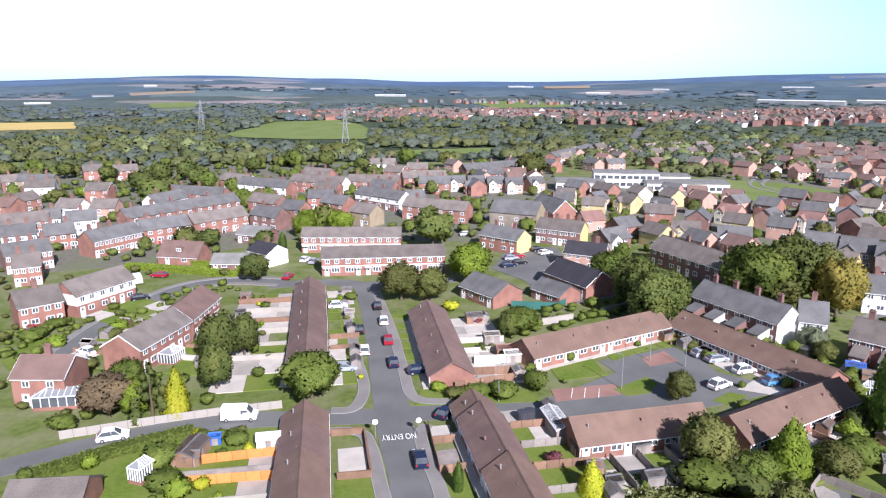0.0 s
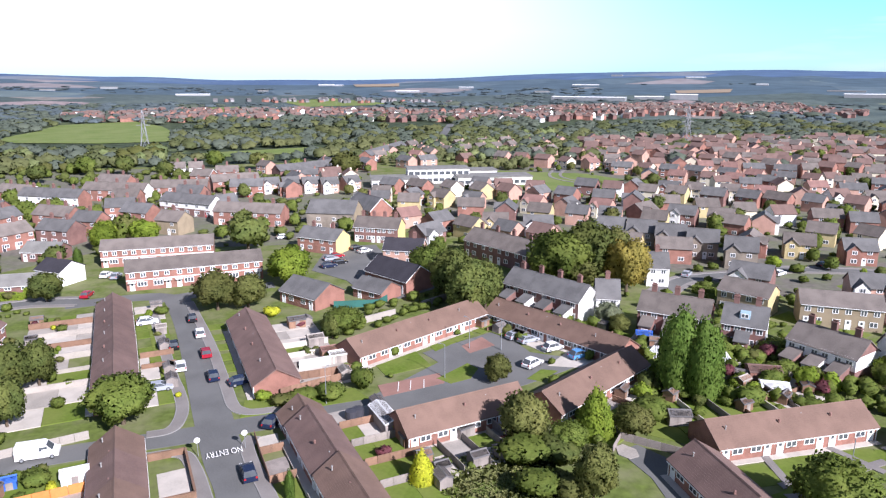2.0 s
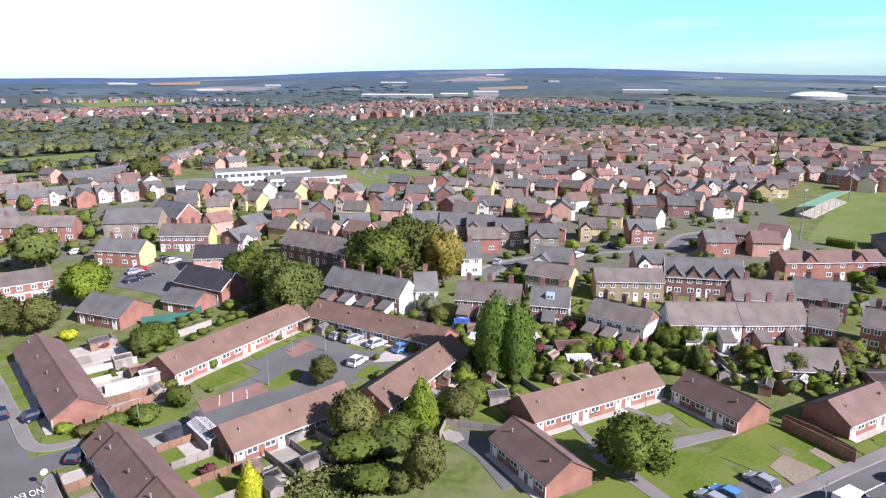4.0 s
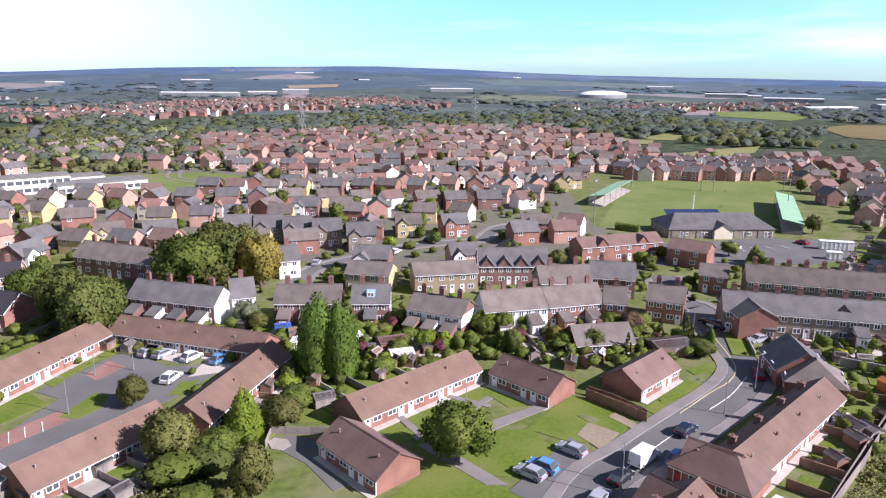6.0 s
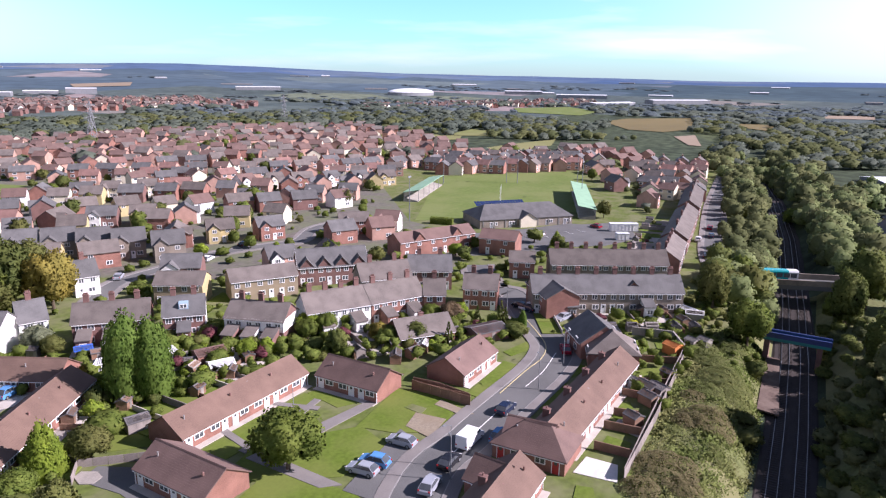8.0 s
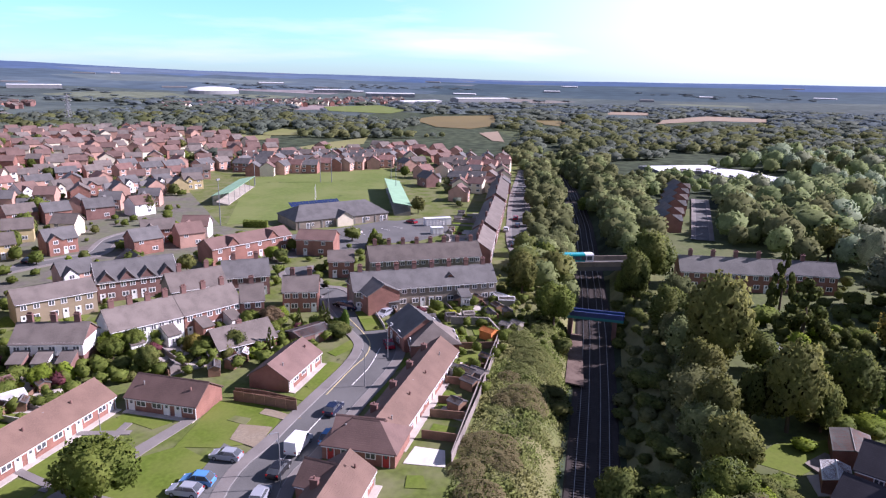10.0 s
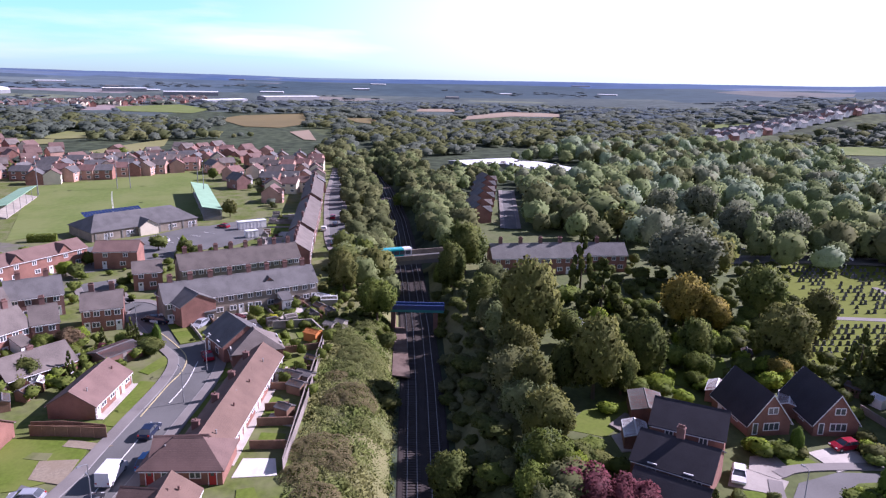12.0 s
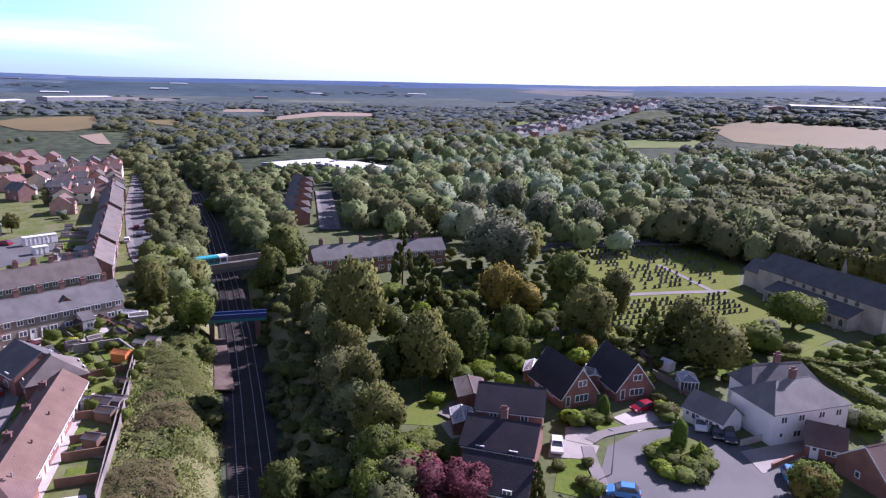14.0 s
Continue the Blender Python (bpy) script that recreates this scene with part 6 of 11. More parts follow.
def church(x, y, rot, L):
    """Nave, lean-to aisle, chancel, porch and bell-cote of dark sandstone."""
    root = thing("church", "grey sandstone church with long slate roof", "church", pose(x, y, 0, 0, 0, rot))
    W, e, r = 9.5, 6.6, 10.2
    s = Shape()
    s.prism([(-W / 2, -0.5), (W / 2, -0.5), (W / 2, e), (0, r - 0.05), (-W / 2, e)], -L / 2, L / 2)
    part("wall", s, STONE_PALE, root)
    roof_part(root, L, W, e, r, SLATE, over=0.3)
    s = Shape()
    s.prism([(-W / 2 - 4.2, -0.5), (-W / 2 - 0.01, -0.5), (-W / 2 - 0.01, 4.6), (-W / 2 - 4.2, 3.0)], -L / 2 + 7, L / 2 - 5)
    part("aisle_wall", s, STONE_PALE, root)
    s = Shape()
    s.prism([(-W / 2 - 4.5, 2.95), (-W / 2 + 0.0, 4.68), (-W / 2 + 0.0, 4.85), (-W / 2 - 4.5, 3.12)], -L / 2 + 6.7, L / 2 - 4.7)
    part("aisle_roof", s, SLATE, root)
    n = 8
    for k in range(n):
        xx = -L / 2 + 8.5 + k * (L - 15) / (n - 1)
        for yy, z0, h in ((-W / 2 - 4.22, 0.9, 1.6), (-W / 2 - 0.02, 5.0, 1.2)):
            g = Shape()
            g.solid([(xx - 0.5, yy, z0), (xx + 0.5, yy, z0), (xx + 0.5, yy, z0 + h * 0.65), (xx, yy, z0 + h), (xx - 0.5, yy, z0 + h * 0.65), (xx - 0.5, yy + 0.1, z0), (xx + 0.5, yy + 0.1, z0), (xx + 0.5, yy + 0.1, z0 + h * 0.65), (xx, yy + 0.1, z0 + h), (xx - 0.5, yy + 0.1, z0 + h * 0.65)],
                    [(0, 1, 2, 3, 4), (0, 5, 6, 1), (1, 6, 7, 2), (2, 7, 8, 3), (3, 8, 9, 4), (4, 9, 5, 0)])
            part("window", g, GLASS, root)
        b = Shape()
        b.prism([(-W / 2 - 5.0, -0.5), (-W / 2 - 4.21, -0.5), (-W / 2 - 4.21, 2.7), (-W / 2 - 4.6, 2.2)], xx - 1.35, xx - 0.85)
        part("buttress", b, STONE_PALE, root)
    s = Shape()
    s.prism([(-3.4, -0.5), (3.4, -0.5), (3.4, 4.6), (0, 7.2), (-3.4, 4.6)], -L / 2 - 6, -L / 2 - 0.02)
    part("chancel_wall", s, STONE_PALE, root)
    s = Shape()
    s.prism([(-3.75, 4.2), (0, 7.2), (3.75, 4.2), (3.75, 4.4), (0, 7.4), (-3.75, 4.4)], -L / 2 - 6.3, -L / 2 - 0.02)
    part("chancel_roof", s, SLATE, root)
    s = Shape()
    s.tube([(0, 0, r), (0, 0, r + 0.9), (0, 0, r + 3.6)], [0.55, 0.5, 0.03], 6)
    part("spirelet", s, SLATE_PALE, root, m=pose(L * 0.08, 0, 0))
    return root


def stand(x, y, rot, L, flip=1):
    """A small covered sports stand with a green sloping roof."""
    root = thing("grandstand", "small grandstand with pale green sheet roof", "grandstand", pose(x, y, 0, 0, 0, rot))
    s = Shape()
    s.prism([(-3, 0), (3, 0), (3, 3.6), (2.8, 3.6), (2.8, 1.6), (-3, 0.4)] if flip > 0 else [(3, 0), (3, 0.4), (-2.8, 1.6), (-2.8, 3.6), (-3, 3.6), (-3, 0)], -L / 2, L / 2)
    part("terracing", s, CONCRETE, root)
    s = Shape()
    a, b = (-3.6, 3.3) if flip > 0 else (3.6, -3.3)
    s.solid([(-L / 2, a, 4.9), (L / 2, a, 4.9), (L / 2, b, 3.6), (-L / 2, b, 3.6), (-L / 2, a, 5.1), (L / 2, a, 5.1), (L / 2, b, 3.8), (-L / 2, b, 3.8)], [(0, 1, 2, 3), (7, 6, 5, 4), (0, 4, 5, 1), (2, 6, 7, 3), (1, 5, 6, 2), (3, 7, 4, 0)])
    part("roof", s, GREEN_SHEET, root)
    for k in range(6):
        s = Shape()
        xx = -L / 2 + 0.3 + k * (L - 0.6) / 5
        s.tube([(xx, a * 0.92, 0), (xx, a * 0.92, 4.85)], [0.08, 0.08], 6)
        part("post", s, STEEL, root)
    return root


def floodlight(x, y, h=16.0):
    root = thing("floodlight", "tall steel floodlight mast by the pitch", "floodlight", pose(x, y, 0))
    s = Shape()
    s.tube([(0, 0, 0), (0, 0, h)], [0.2, 0.1], 8)
    part("mast", s, STEEL, root)
    s = Shape()
    s.box(-1.0, 1.0, -0.15, 0.15, h - 0.4, h + 0.2)
    part("lamp_head", s, STEEL, root)
    return root


def goal(x, y, rot):
    s = Shape()
    for xx in (-2.8, 2.8):
        s.tube([(xx, 0, 0), (xx, 0, 9)], [0.08, 0.06], 6)
    s.tube([(-2.8, 0, 3), (2.8, 0, 3)], [0.06, 0.06], 6)
    return single("rugby_goal", s, WHITE, "tall white rugby goal posts", "goal posts", m=pose(x, y, 0, 0, 0, rot))


def panel_array(x, y, z, rot, tilt, nx, ny):
    """Rows of solar panels lying on a roof slope."""
    root = thing("solar_array", "dark blue solar panels on a slate roof", "solar panels", pose(x, y, z, tilt, 0, rot))
    for i in range(nx):
        for j in range(ny):
            if "solar" not in CACHE:
                s = Shape()
                s.box(-0.48, 0.48, -0.8, 0.8, 0, 0.05)
                CACHE["solar"] = s.mesh("solar_panel", [SOLAR])
            part("panel", CACHE["solar"], None, root, m=pose((i - nx / 2 + 0.5) * 1.05, (j - ny / 2 + 0.5) * 1.7, 0))
    return root


def lawn_area(pts):
    return area("lawn", pts, LAWN, "mown green lawn between the rows", 0.05, "lawn")


# ---- school ----
def school(x, y, rot):
    """Flat-roofed blocks of one and two storeys with window bands."""
    root = thing("school", "white flat-roofed school with long window bands", "school", pose(x, y, 0, 0, 0, rot))
    for bx, by, w, d, h in ((0, 0, 30, 12, 7), (26, -9, 36, 14, 4), (-22, -11, 22, 16, 4), (12, 14, 40, 12, 4)):
        s = Shape()
        s.box(bx - w / 2, bx + w / 2, by - d / 2, by + d / 2, 0, h)
        body = part("block", s, RENDER, root)
        s = Shape()
        s.box(bx - w / 2 - 0.4, bx + w / 2 + 0.4, by - d / 2 - 0.4, by + d / 2 + 0.4, h, h + 0.35)
        part("flat_roof", s, SLATE_PALE, root)
        for z in ([1.0, 4.3] if h > 5 else [1.0]):
            n = int(w / 3)
            for k in range(n):
                s = Shape()
                cx = bx - w / 2 + (k + 0.5) * w / n
                s.box(cx - 1.2, cx + 1.2, by - d / 2 - 0.05, by - d / 2 + 0.05, z, z + 1.6)
                part("window", s, GLASS, body)
    return root


def keep_out(poly):
    """Marks an outline as taken, so that no house or bush is set there."""
    xs, ys = [p[0] for p in poly], [p[1] for p in poly]
    for x in np.arange(min(xs), max(xs), 8.0):
        for y in np.arange(min(ys), max(ys), 8.0):
            if inside((x, y), poly):
                keep(float(x), float(y), 7)


def water_butt(x, y):
    s = Shape()
    s.tube([(0, 0, 0), (0, 0, 0.5), (0, 0, 1.5), (0, 0, 1.6)], [0.85, 0.95, 0.9, 0.2], 14)
    root = thing("oil_tank", "dark plastic oil tank in the yard", "tank", pose(x, y, 0.05))
    part("body", s, DOOR_DARK, root)
    return root


# ---- the place ----
railway()

# streets
street("road", [(-1.0, 40.0), (-2.2, 75.0), (-4.6, 89.0), (-6.8, 104.0), (-12.0, 142.0), (-17.0, 168.0)], 5.6, "grey asphalt street between the brick rows", both=False)
for line in ([(-0.5, 50.0), (-3.9, 66.0), (-5.9, 75.3), (-6.7, 79.2), (-7.8, 84.7), (-8.8, 88.4), (-9.8, 90.8), (-11.6, 91.9), (-15.0, 91.9)],
             [(3.9, 56.0), (2.4, 66.0), (1.3, 75.2), (0.6, 79.1), (-0.3, 83.2), (-1.2, 87.6), (-1.5, 91.0), (-0.6, 93.6)],
             [(-15.5, 98.2), (-12.6, 98.6), (-11.4, 101.0), (-11.1, 105.8), (-12.2, 112.6), (-13.4, 117.6), (-15.5, 128.9), (-17.3, 138.0), (-19.2, 148.0), (-21.2, 158.0)],
             [(8.0, 101.6), (0.2, 101.2), (-2.4, 102.4), (-3.6, 104.9), (-4.4, 110.2), (-5.9, 120.2), (-7.2, 128.8), (-9.2, 140.0), (-11.6, 152.0), (-13.4, 161.0)]):
    walkway = curve_pts(line)
    ribbon("pavement", walkway, 1.7, PAVING, "grey flagged footway beside the street", z=LEVEL[0] + 0.1, category="pavement")
    for side in (-1, 1):
        edge = []
        for k, p in enumerate(walkway):
            d = (walkway[min(k + 1, len(walkway) - 1)] - walkway[max(k - 1, 0)]).normalized()
            edge.append(p + Vector((-d.y, d.x)) * side * 0.92)
        ribbon("kerb", edge, 0.14, KERB, "pale concrete kerb at the footway edge", z=LEVEL[0] + 0.104, category="kerb")
street("road", [(-90.0, 60.0), (-57.0, 82.5), (-46.5, 89.0), (-31.5, 95.0), (-10.0, 96.5), (0.0, 97.5), (16.0, 98.5), (32.0, 101.5), (42.0, 105.0)], 4.8, "grey asphalt side road curving past gardens", both=False)
street("road", [(-17.5, 165.0), (-24.0, 168.0), (-40.0, 166.0)], 5.5, "grey asphalt road end", both=False)
street("road", [(-17.5, 165.0), (-8.0, 168.0), (6.0, 170.0)], 5.0, "grey asphalt road before the flats", both=False)
street("road", [(28.0, 21.0)] + [(66.5, 36.0), (82.2, 36.4), (94.7, 35.9), (109.7, 35.1), (119.3, 36.1), (125.5, 39.3), (135.2, 47.6), (148.9, 57.6)] + [(150.0, 64.0), (168.0, 76.0)], 6.6, "grey asphalt road bending between terraces", both=True)
keep_out([(15.6, 99.0), (32.3, 112.0), (30.9, 118.4), (52.3, 128.0), (53.2, 114.2), (60.6, 104.8), (48.0, 99.7), (20.1, 94.7)])
area("car_park", [(15.8, 100.1), (32.3, 112.0), (30.6, 117.1), (48.7, 124.5), (50.2, 111.8), (59.6, 104.9), (48.3, 100.5), (39.0, 97.1), (20.3, 95.6)], ASPHALT, "grey asphalt parking court")
area("cul_de_sac", [(67.8, -46.0), (78.9, -54.6), (81.4, -61.5), (80.7, -71.2), (71.4, -76.0), (60.6, -72.6), (55.4, -57.6), (58.7, -46.0)], ASPHALT, "pale grey asphalt turning circle")
street("road", [(-68.7, 112.2), (-68.3, 121.0), (-68.3, 134.4), (-66.1, 148.7), (-60.2, 164.6), (-49.2, 169.9), (-37.4, 168.2)], 4.5, "grey asphalt estate road curving between houses", path=1.5)
street("road", [(94.5, 137.0), (107.8, 145.6), (124.1, 146.2), (137.8, 146.7), (154.0, 140.9), (164.5, 136.0), (181.4, 142.8), (195.9, 141.6)], 4.5, "grey asphalt estate road", path=1.4)
street("road", [(189.0, 280.4), (168.8, 294.6), (156.6, 327.2), (186.0, 390.8), (153.3, 484.0)], 4.5, "grey asphalt estate road", path=1.4)
street("road", [(181.4, 11.7), (213.3, 19.6), (248.7, 24.4), (297.6, 30.0), (348.7, 33.9), (393.2, 37.1)], 5.5, "grey asphalt road beside the terraces", path=1.8)
ribbon("road_line", curve_pts([(137.2, 50.8), (127.4, 42.9), (121.0, 38.7), (114.8, 37.4), (108.4, 37.9), (97.6, 38.3)]), 0.20, PAINT_YELLOW, "worn painted line on the road", z=LEVEL[0] + 0.01, thick=0.02, category="road marking")
ribbon("road_line", curve_pts([(94.7, 35.9), (82.2, 36.4), (75.4, 36.5)]), 0.14, PAINT, "worn painted line on the road", z=LEVEL[0] + 0.01, thick=0.02, category="road marking")
ribbon("road_line", curve_pts([(118.8, 35.9), (109.7, 35.1), (102.1, 35.5)]), 0.14, PAINT, "worn painted line on the road", z=LEVEL[0] + 0.01, thick=0.02, category="road marking")

# low brick rows beside the street
bungalows(-18.1, 90.3, -81.6, 7.6, 2, W=6.3, z=-0.6, roof=TILE_PINK)
bungalows(-16.9, 82.5, -81.6, 8.0, 2, W=6.3, z=0.0)
bungalows(-15.1, 70.4, -81.6, 16.0, 4, W=6.3, z=0.6, roof=TILE_PINK)
bungalows(6.6, 94.0, -80.3, 5.4, 1, W=6.3, z=-0.3, roof=TILE_PINK)
bungalows(8.3, 84.0, -80.3, 14.6, 4, W=6.3, z=0.4)
bungalows(10.6, 70.6, -80.3, 12.4, 3, W=6.3, z=0.8, roof=TILE_PINK)
bungalows(-28.3, 155.4, -81.1, 9.0, 2, W=6.6, z=-0.6)
bungalows(-26.4, 143.5, -81.1, 15.0, 4, W=6.6, z=-0.3)
bungalows(-24.0, 128.5, -81.1, 15.0, 4, W=6.6, z=0.0)
bungalows(-21.8, 114.0, -81.1, 14.0, 4, W=6.6, z=0.3)
bungalows(1.3, 122.9, -82.5, 33.4, 8, W=7.4)
bungalows(31.2, 124.4, 28.3, 33.5, 8, roof=TILE_PINK)
bungalows(58.1, 117.1, -63.2, 32.4, 8, roof=TILE_PINK)
bungalows(52.6, 93.2, 29.0, 25.6, 6, roof=TILE_PINK)
bungalows(29.0, 89.0, 11.9, 20.2, 5, roof=TILE_PINK)
bungalows(72.1, 72.1, -2.4, 25.5, 6, roof=TILE_PINK)
bungalows(88.4, 60.0, -91.0, 12.2, 3)
bungalows(54.3, 61.9, -93.4, 12.7, 3)
bungalows(103.3, 48.0, -2.0, 12.6, 3)
bungalows(100.4, 24.4, -2.9, 32.8, 8, W=6.6, roof=TILE_PINK, stacks=4)
bungalows(83.7, 27.4, -86.7, 6.7, 2, W=6.6)
row(83.1, 26.3, 90.0, 10.4, "hipped brown-tiled wing at the end of a bungalow row", wall=BRICK, roof=TILE_BROWN, units=2, ridge=4.76, eaves=2.45, W=7.4, storeys=1, name="house", category="bungalow", hip=3.6, chimneys=0)
bungalows(68.0, 25.8, 0.5, 14.0, 3, W=6.6, roof=TILE_PINK, stacks=1)
row(72.1, 28.0, 83.4, 5.3, "short brown-tiled wing of a bungalow row", wall=BRICK, roof=TILE_BROWN, units=1, ridge=4.4, eaves=2.45, W=5.6, storeys=1, name="house", category="bungalow", chimneys=0)

# houses and terraces round about
row(-12.6, 178.8, 5.1, 32.1, "two-storey red-brick flats with white bands", eaves=5.0, ridge=7.0, roof=SLATE_BROWN, units=6, name="flats", category="flats", chimneys=0, band=WHITE, win=(2.2, 1.3))
row(-23.4, 202.2, -0.5, 29.1, "two-storey red-brick flats with white bands", eaves=5.0, ridge=7.0, roof=SLATE_BROWN, units=6, name="flats", category="flats", chimneys=0, band=WHITE, win=(2.2, 1.3))
row(-61.0, 104.2, -0.8, 8.2, "detached brick house with brown tiled roof", wall=BRICK, roof=TILE_BROWN, units=1, name="house", category="house", ridge=7.2, verge=WHITE)
row(-52.0, 121.1, 75.9, 15.4, "brick terrace with grey-brown tiled roof", wall=BRICK, roof=SLATE_BROWN, units=3, eaves=4.6, ridge=6.9, chimneys=0, verge=WHITE)
row(-49.6, 136.0, 85.8, 14.4, "brick terrace with brown tiled roof", wall=BRICK, roof=TILE_BROWN, units=3, eaves=4.6, ridge=6.9, chimneys=0)
row(-75.5, 150.4, 64.1, 15.3, "brick and white-fronted terrace with brown roof", wall=BRICK, roof=SLATE_BROWN, units=3, chimneys=0, upper=RENDER)
row(-82.5, 139.5, 41.4, 8.4, "red-brick houses with brown roof", wall=BRICK, roof=SLATE_BROWN, units=2, name="house", category="house", chimneys=1)
row(-44.7, 73.1, 4.7, 8.5, "low brick bungalow with grey tiled roof", wall=BRICK, roof=SLATE_BROWN, units=1, name="house", category="bungalow", eaves=2.4, ridge=4.5, storeys=1)
row(-68.8, 188.9, -10.6, 11.9, "brick chalet bungalow with dormer window", wall=BRICK, roof=TILE_BROWN, units=1, name="house", category="bungalow", eaves=2.6, ridge=6.0, storeys=1, dormer=1, chimneys=1)
row(-53.2, 182.8, -0.6, 10.7, "long low garage block with grey roof", wall=BRICK_DARK, roof=SLATE_PALE, units=2, name="garages", category="garage", eaves=2.2, ridge=4.0, storeys=1)
row(-54.5, 213.6, -20.0, 10.3, "low workshop with grey roof", wall=BRICK_DARK, roof=SLATE_PALE, units=2, eaves=3, ridge=5, storeys=1, name="workshop", category="workshop")
row(-45.3, 187.3, -36.5, 8.1, "white-gabled building with dark slate roof", wall=RENDER, roof=SLATE_BLACK, units=1, ridge=6, eaves=4, name="house", category="house")
row(36.0, 161.3, -60.4, 15.2, "red-brick hall with dark slate roof", wall=BRICK, roof=SLATE_BLACK, units=2, eaves=3.5, ridge=6.5, W=9, storeys=1, name="hall", category="hall", verge=WHITE)
row(29.0, 153.6, -52.6, 8.8, "low brick hall annexe with slate roof", wall=BRICK, roof=SLATE, units=1, eaves=2.6, ridge=4.5, W=7, storeys=1, name="hall", category="hall")
row(13.9, 153.9, -53.4, 11.8, "red-brick clinic with grey slate roof", wall=BRICK, roof=SLATE, units=2, eaves=3, ridge=5.5, W=9, storeys=1, name="clinic", category="clinic")
row(42.5, 182.2, -26.2, 10.8, "orange-brick shop with dark roof", wall=BRICK_ORANGE, roof=SLATE_BLACK, units=2, eaves=4.5, ridge=7, name="shop", category="shop", verge=WHITE)
row(69.6, 175.2, -65.4, 25.2, "dark-brick terrace with white end house", wall=BRICK_DARK, roof=SLATE_BROWN, units=4, ridge=8, W=8)
row(64.3, 134.2, -61.9, 20.6, "dark-brick terrace with white gable and slate roof", wall=BRICK_DARK, roof=SLATE, units=4, ridge=7.8, wings=4, endcap=(1, RENDER))
row(83.0, 114.2, -44.7, 13.6, "brick terrace with dark slate roof", wall=BRICK_DARK, roof=SLATE_BROWN, units=3, ridge=7.8, wings=3, endcap=(1, BRICK))
row(92.3, 105.0, -44.7, 7.8, "brick houses with blue dormer and slate roof", wall=BRICK_DARK, roof=SLATE, units=2, ridge=7.8, wings=1, dormer=1, dormer_mat=SHEET_BLUE, endcap=(1, RENDER))
row(98.0, 89.9, -72.2, 12.1, "white and brick terrace with slate roof", wall=BRICK_DARK, roof=SLATE_BROWN, units=3, ridge=7.5, wings=3, upper=RENDER)
row(110.2, 81.5, -33.2, 13.6, "long white-rendered terrace with slate roof", wall=RENDER, roof=SLATE_BROWN, units=4, ridge=8, wings=2)
row(121.3, 74.6, -29.7, 12.6, "red-brick terrace with slate roof", wall=BRICK, roof=SLATE_BROWN, units=3, ridge=8, wings=2)
row(128.9, 67.9, -59.8, 4.7, "red-brick house with slate roof", wall=BRICK, roof=SLATE_BROWN, units=1, ridge=7.5)
row(137.9, 60.5, -70.5, 7.6, "red-brick house with slate roof", wall=BRICK, roof=SLATE_BROWN, units=2, ridge=7.5)
row(106.2, 121.1, -58.6, 10.7, "buff-brick flats with yellow gable and brown roof", wall=BRICK_BUFF, roof=SLATE_BROWN, units=2, ridge=7, name="flats", category="flats", chimneys=0, endcap=(1, BRICK_YELLOW))
row(118.7, 108.9, -34.7, 15.4, "buff-brick flats with brown roof", wall=BRICK_BUFF, roof=SLATE_BROWN, units=3, ridge=7, name="flats", category="flats", chimneys=0)
row(136.7, 102.2, -44.3, 17.3, "gabled purple-brick terrace with slate roof", wall=BRICK_DARK, roof=SLATE, units=4, ridge=8.5, W=9, chimneys=0, verge=WHITE, gables=4)
row(133.5, 84.6, -39.9, 12.2, "stone-fronted houses with slate roof", wall=STONE, roof=SLATE_BROWN, units=2, ridge=8)
row(144.9, 78.0, -58.6, 10.5, "dark-brick houses with slate roof", wall=BRICK_DARK, roof=SLATE, units=2, ridge=8)
row(175.5, 94.3, -28.0, 26.1, "red-brick houses with brown tiled roof", wall=BRICK, roof=TILE_BROWN, units=3, ridge=7, chimneys=0, gables=2)
row(184.4, 76.0, -82.7, 10.9, "red-brick house with brown roof", wall=BRICK, roof=TILE_BROWN, units=1, ridge=7, name="house", category="house", chimneys=0)
row(165.6, 61.7, -68.2, 6.5, "red-brick house with brown roof", wall=BRICK, roof=SLATE_BROWN, units=1, ridge=6.5, eaves=4.6, name="house", category="house", chimneys=0)
row(173.3, 41.3, -61.5, 30.0, "long stone terrace with slate roof", wall=STONE, roof=SLATE_BROWN, units=8, ridge=8)
row(149.7, 35.4, -60.2, 33.7, "long grey terrace with slate roof and chimneys", wall=STONE, roof=SLATE, units=8, ridge=8, wings=2)
row(153.2, 30.6, 29.8, 6.0, "gabled red-brick wing of the terrace", wall=BRICK, roof=SLATE, units=1, W=4.8, eaves=4.8, ridge=7.0, name="house", category="house", chimneys=0, ends=True)
row(142.7, 45.3, -138.6, 12.7, "red-brick house with solar panels on its roof", wall=BRICK, roof=SLATE, units=1, ridge=7, name="house", category="house", chimneys=0)
row(112.3, 61.8, -37.2, 11.4, "long low bungalow with brown roof", wall=BRICK, roof=SLATE_BROWN, units=2, eaves=2.5, ridge=5, storeys=1, name="house", category="bungalow", chimneys=1)
row(124.6, 30.1, -143.6, 9.2, "gabled house with dark slate roof", wall=BRICK, roof=SLATE, units=1, ridge=6.5, eaves=3.5, name="house", category="house", W=9, chimneys=0)
row(120.8, 26.0, -158.0, 7.6, "hipped brown slate roof house", wall=BRICK, roof=SLATE_BROWN, units=1, ridge=6, eaves=3, name="house", category="house", W=9, hip=3.5, chimneys=0)
row(193.9, 29.5, 5.5, 22.8, "brick terrace with slate roof", wall=BRICK_DARK, roof=SLATE_BROWN, units=4, ridge=7.5)
row(233.7, 32.9, 4.9, 48.4, "brick terrace with slate roof", wall=BRICK_DARK, roof=SLATE_BROWN, units=6, ridge=7.5)
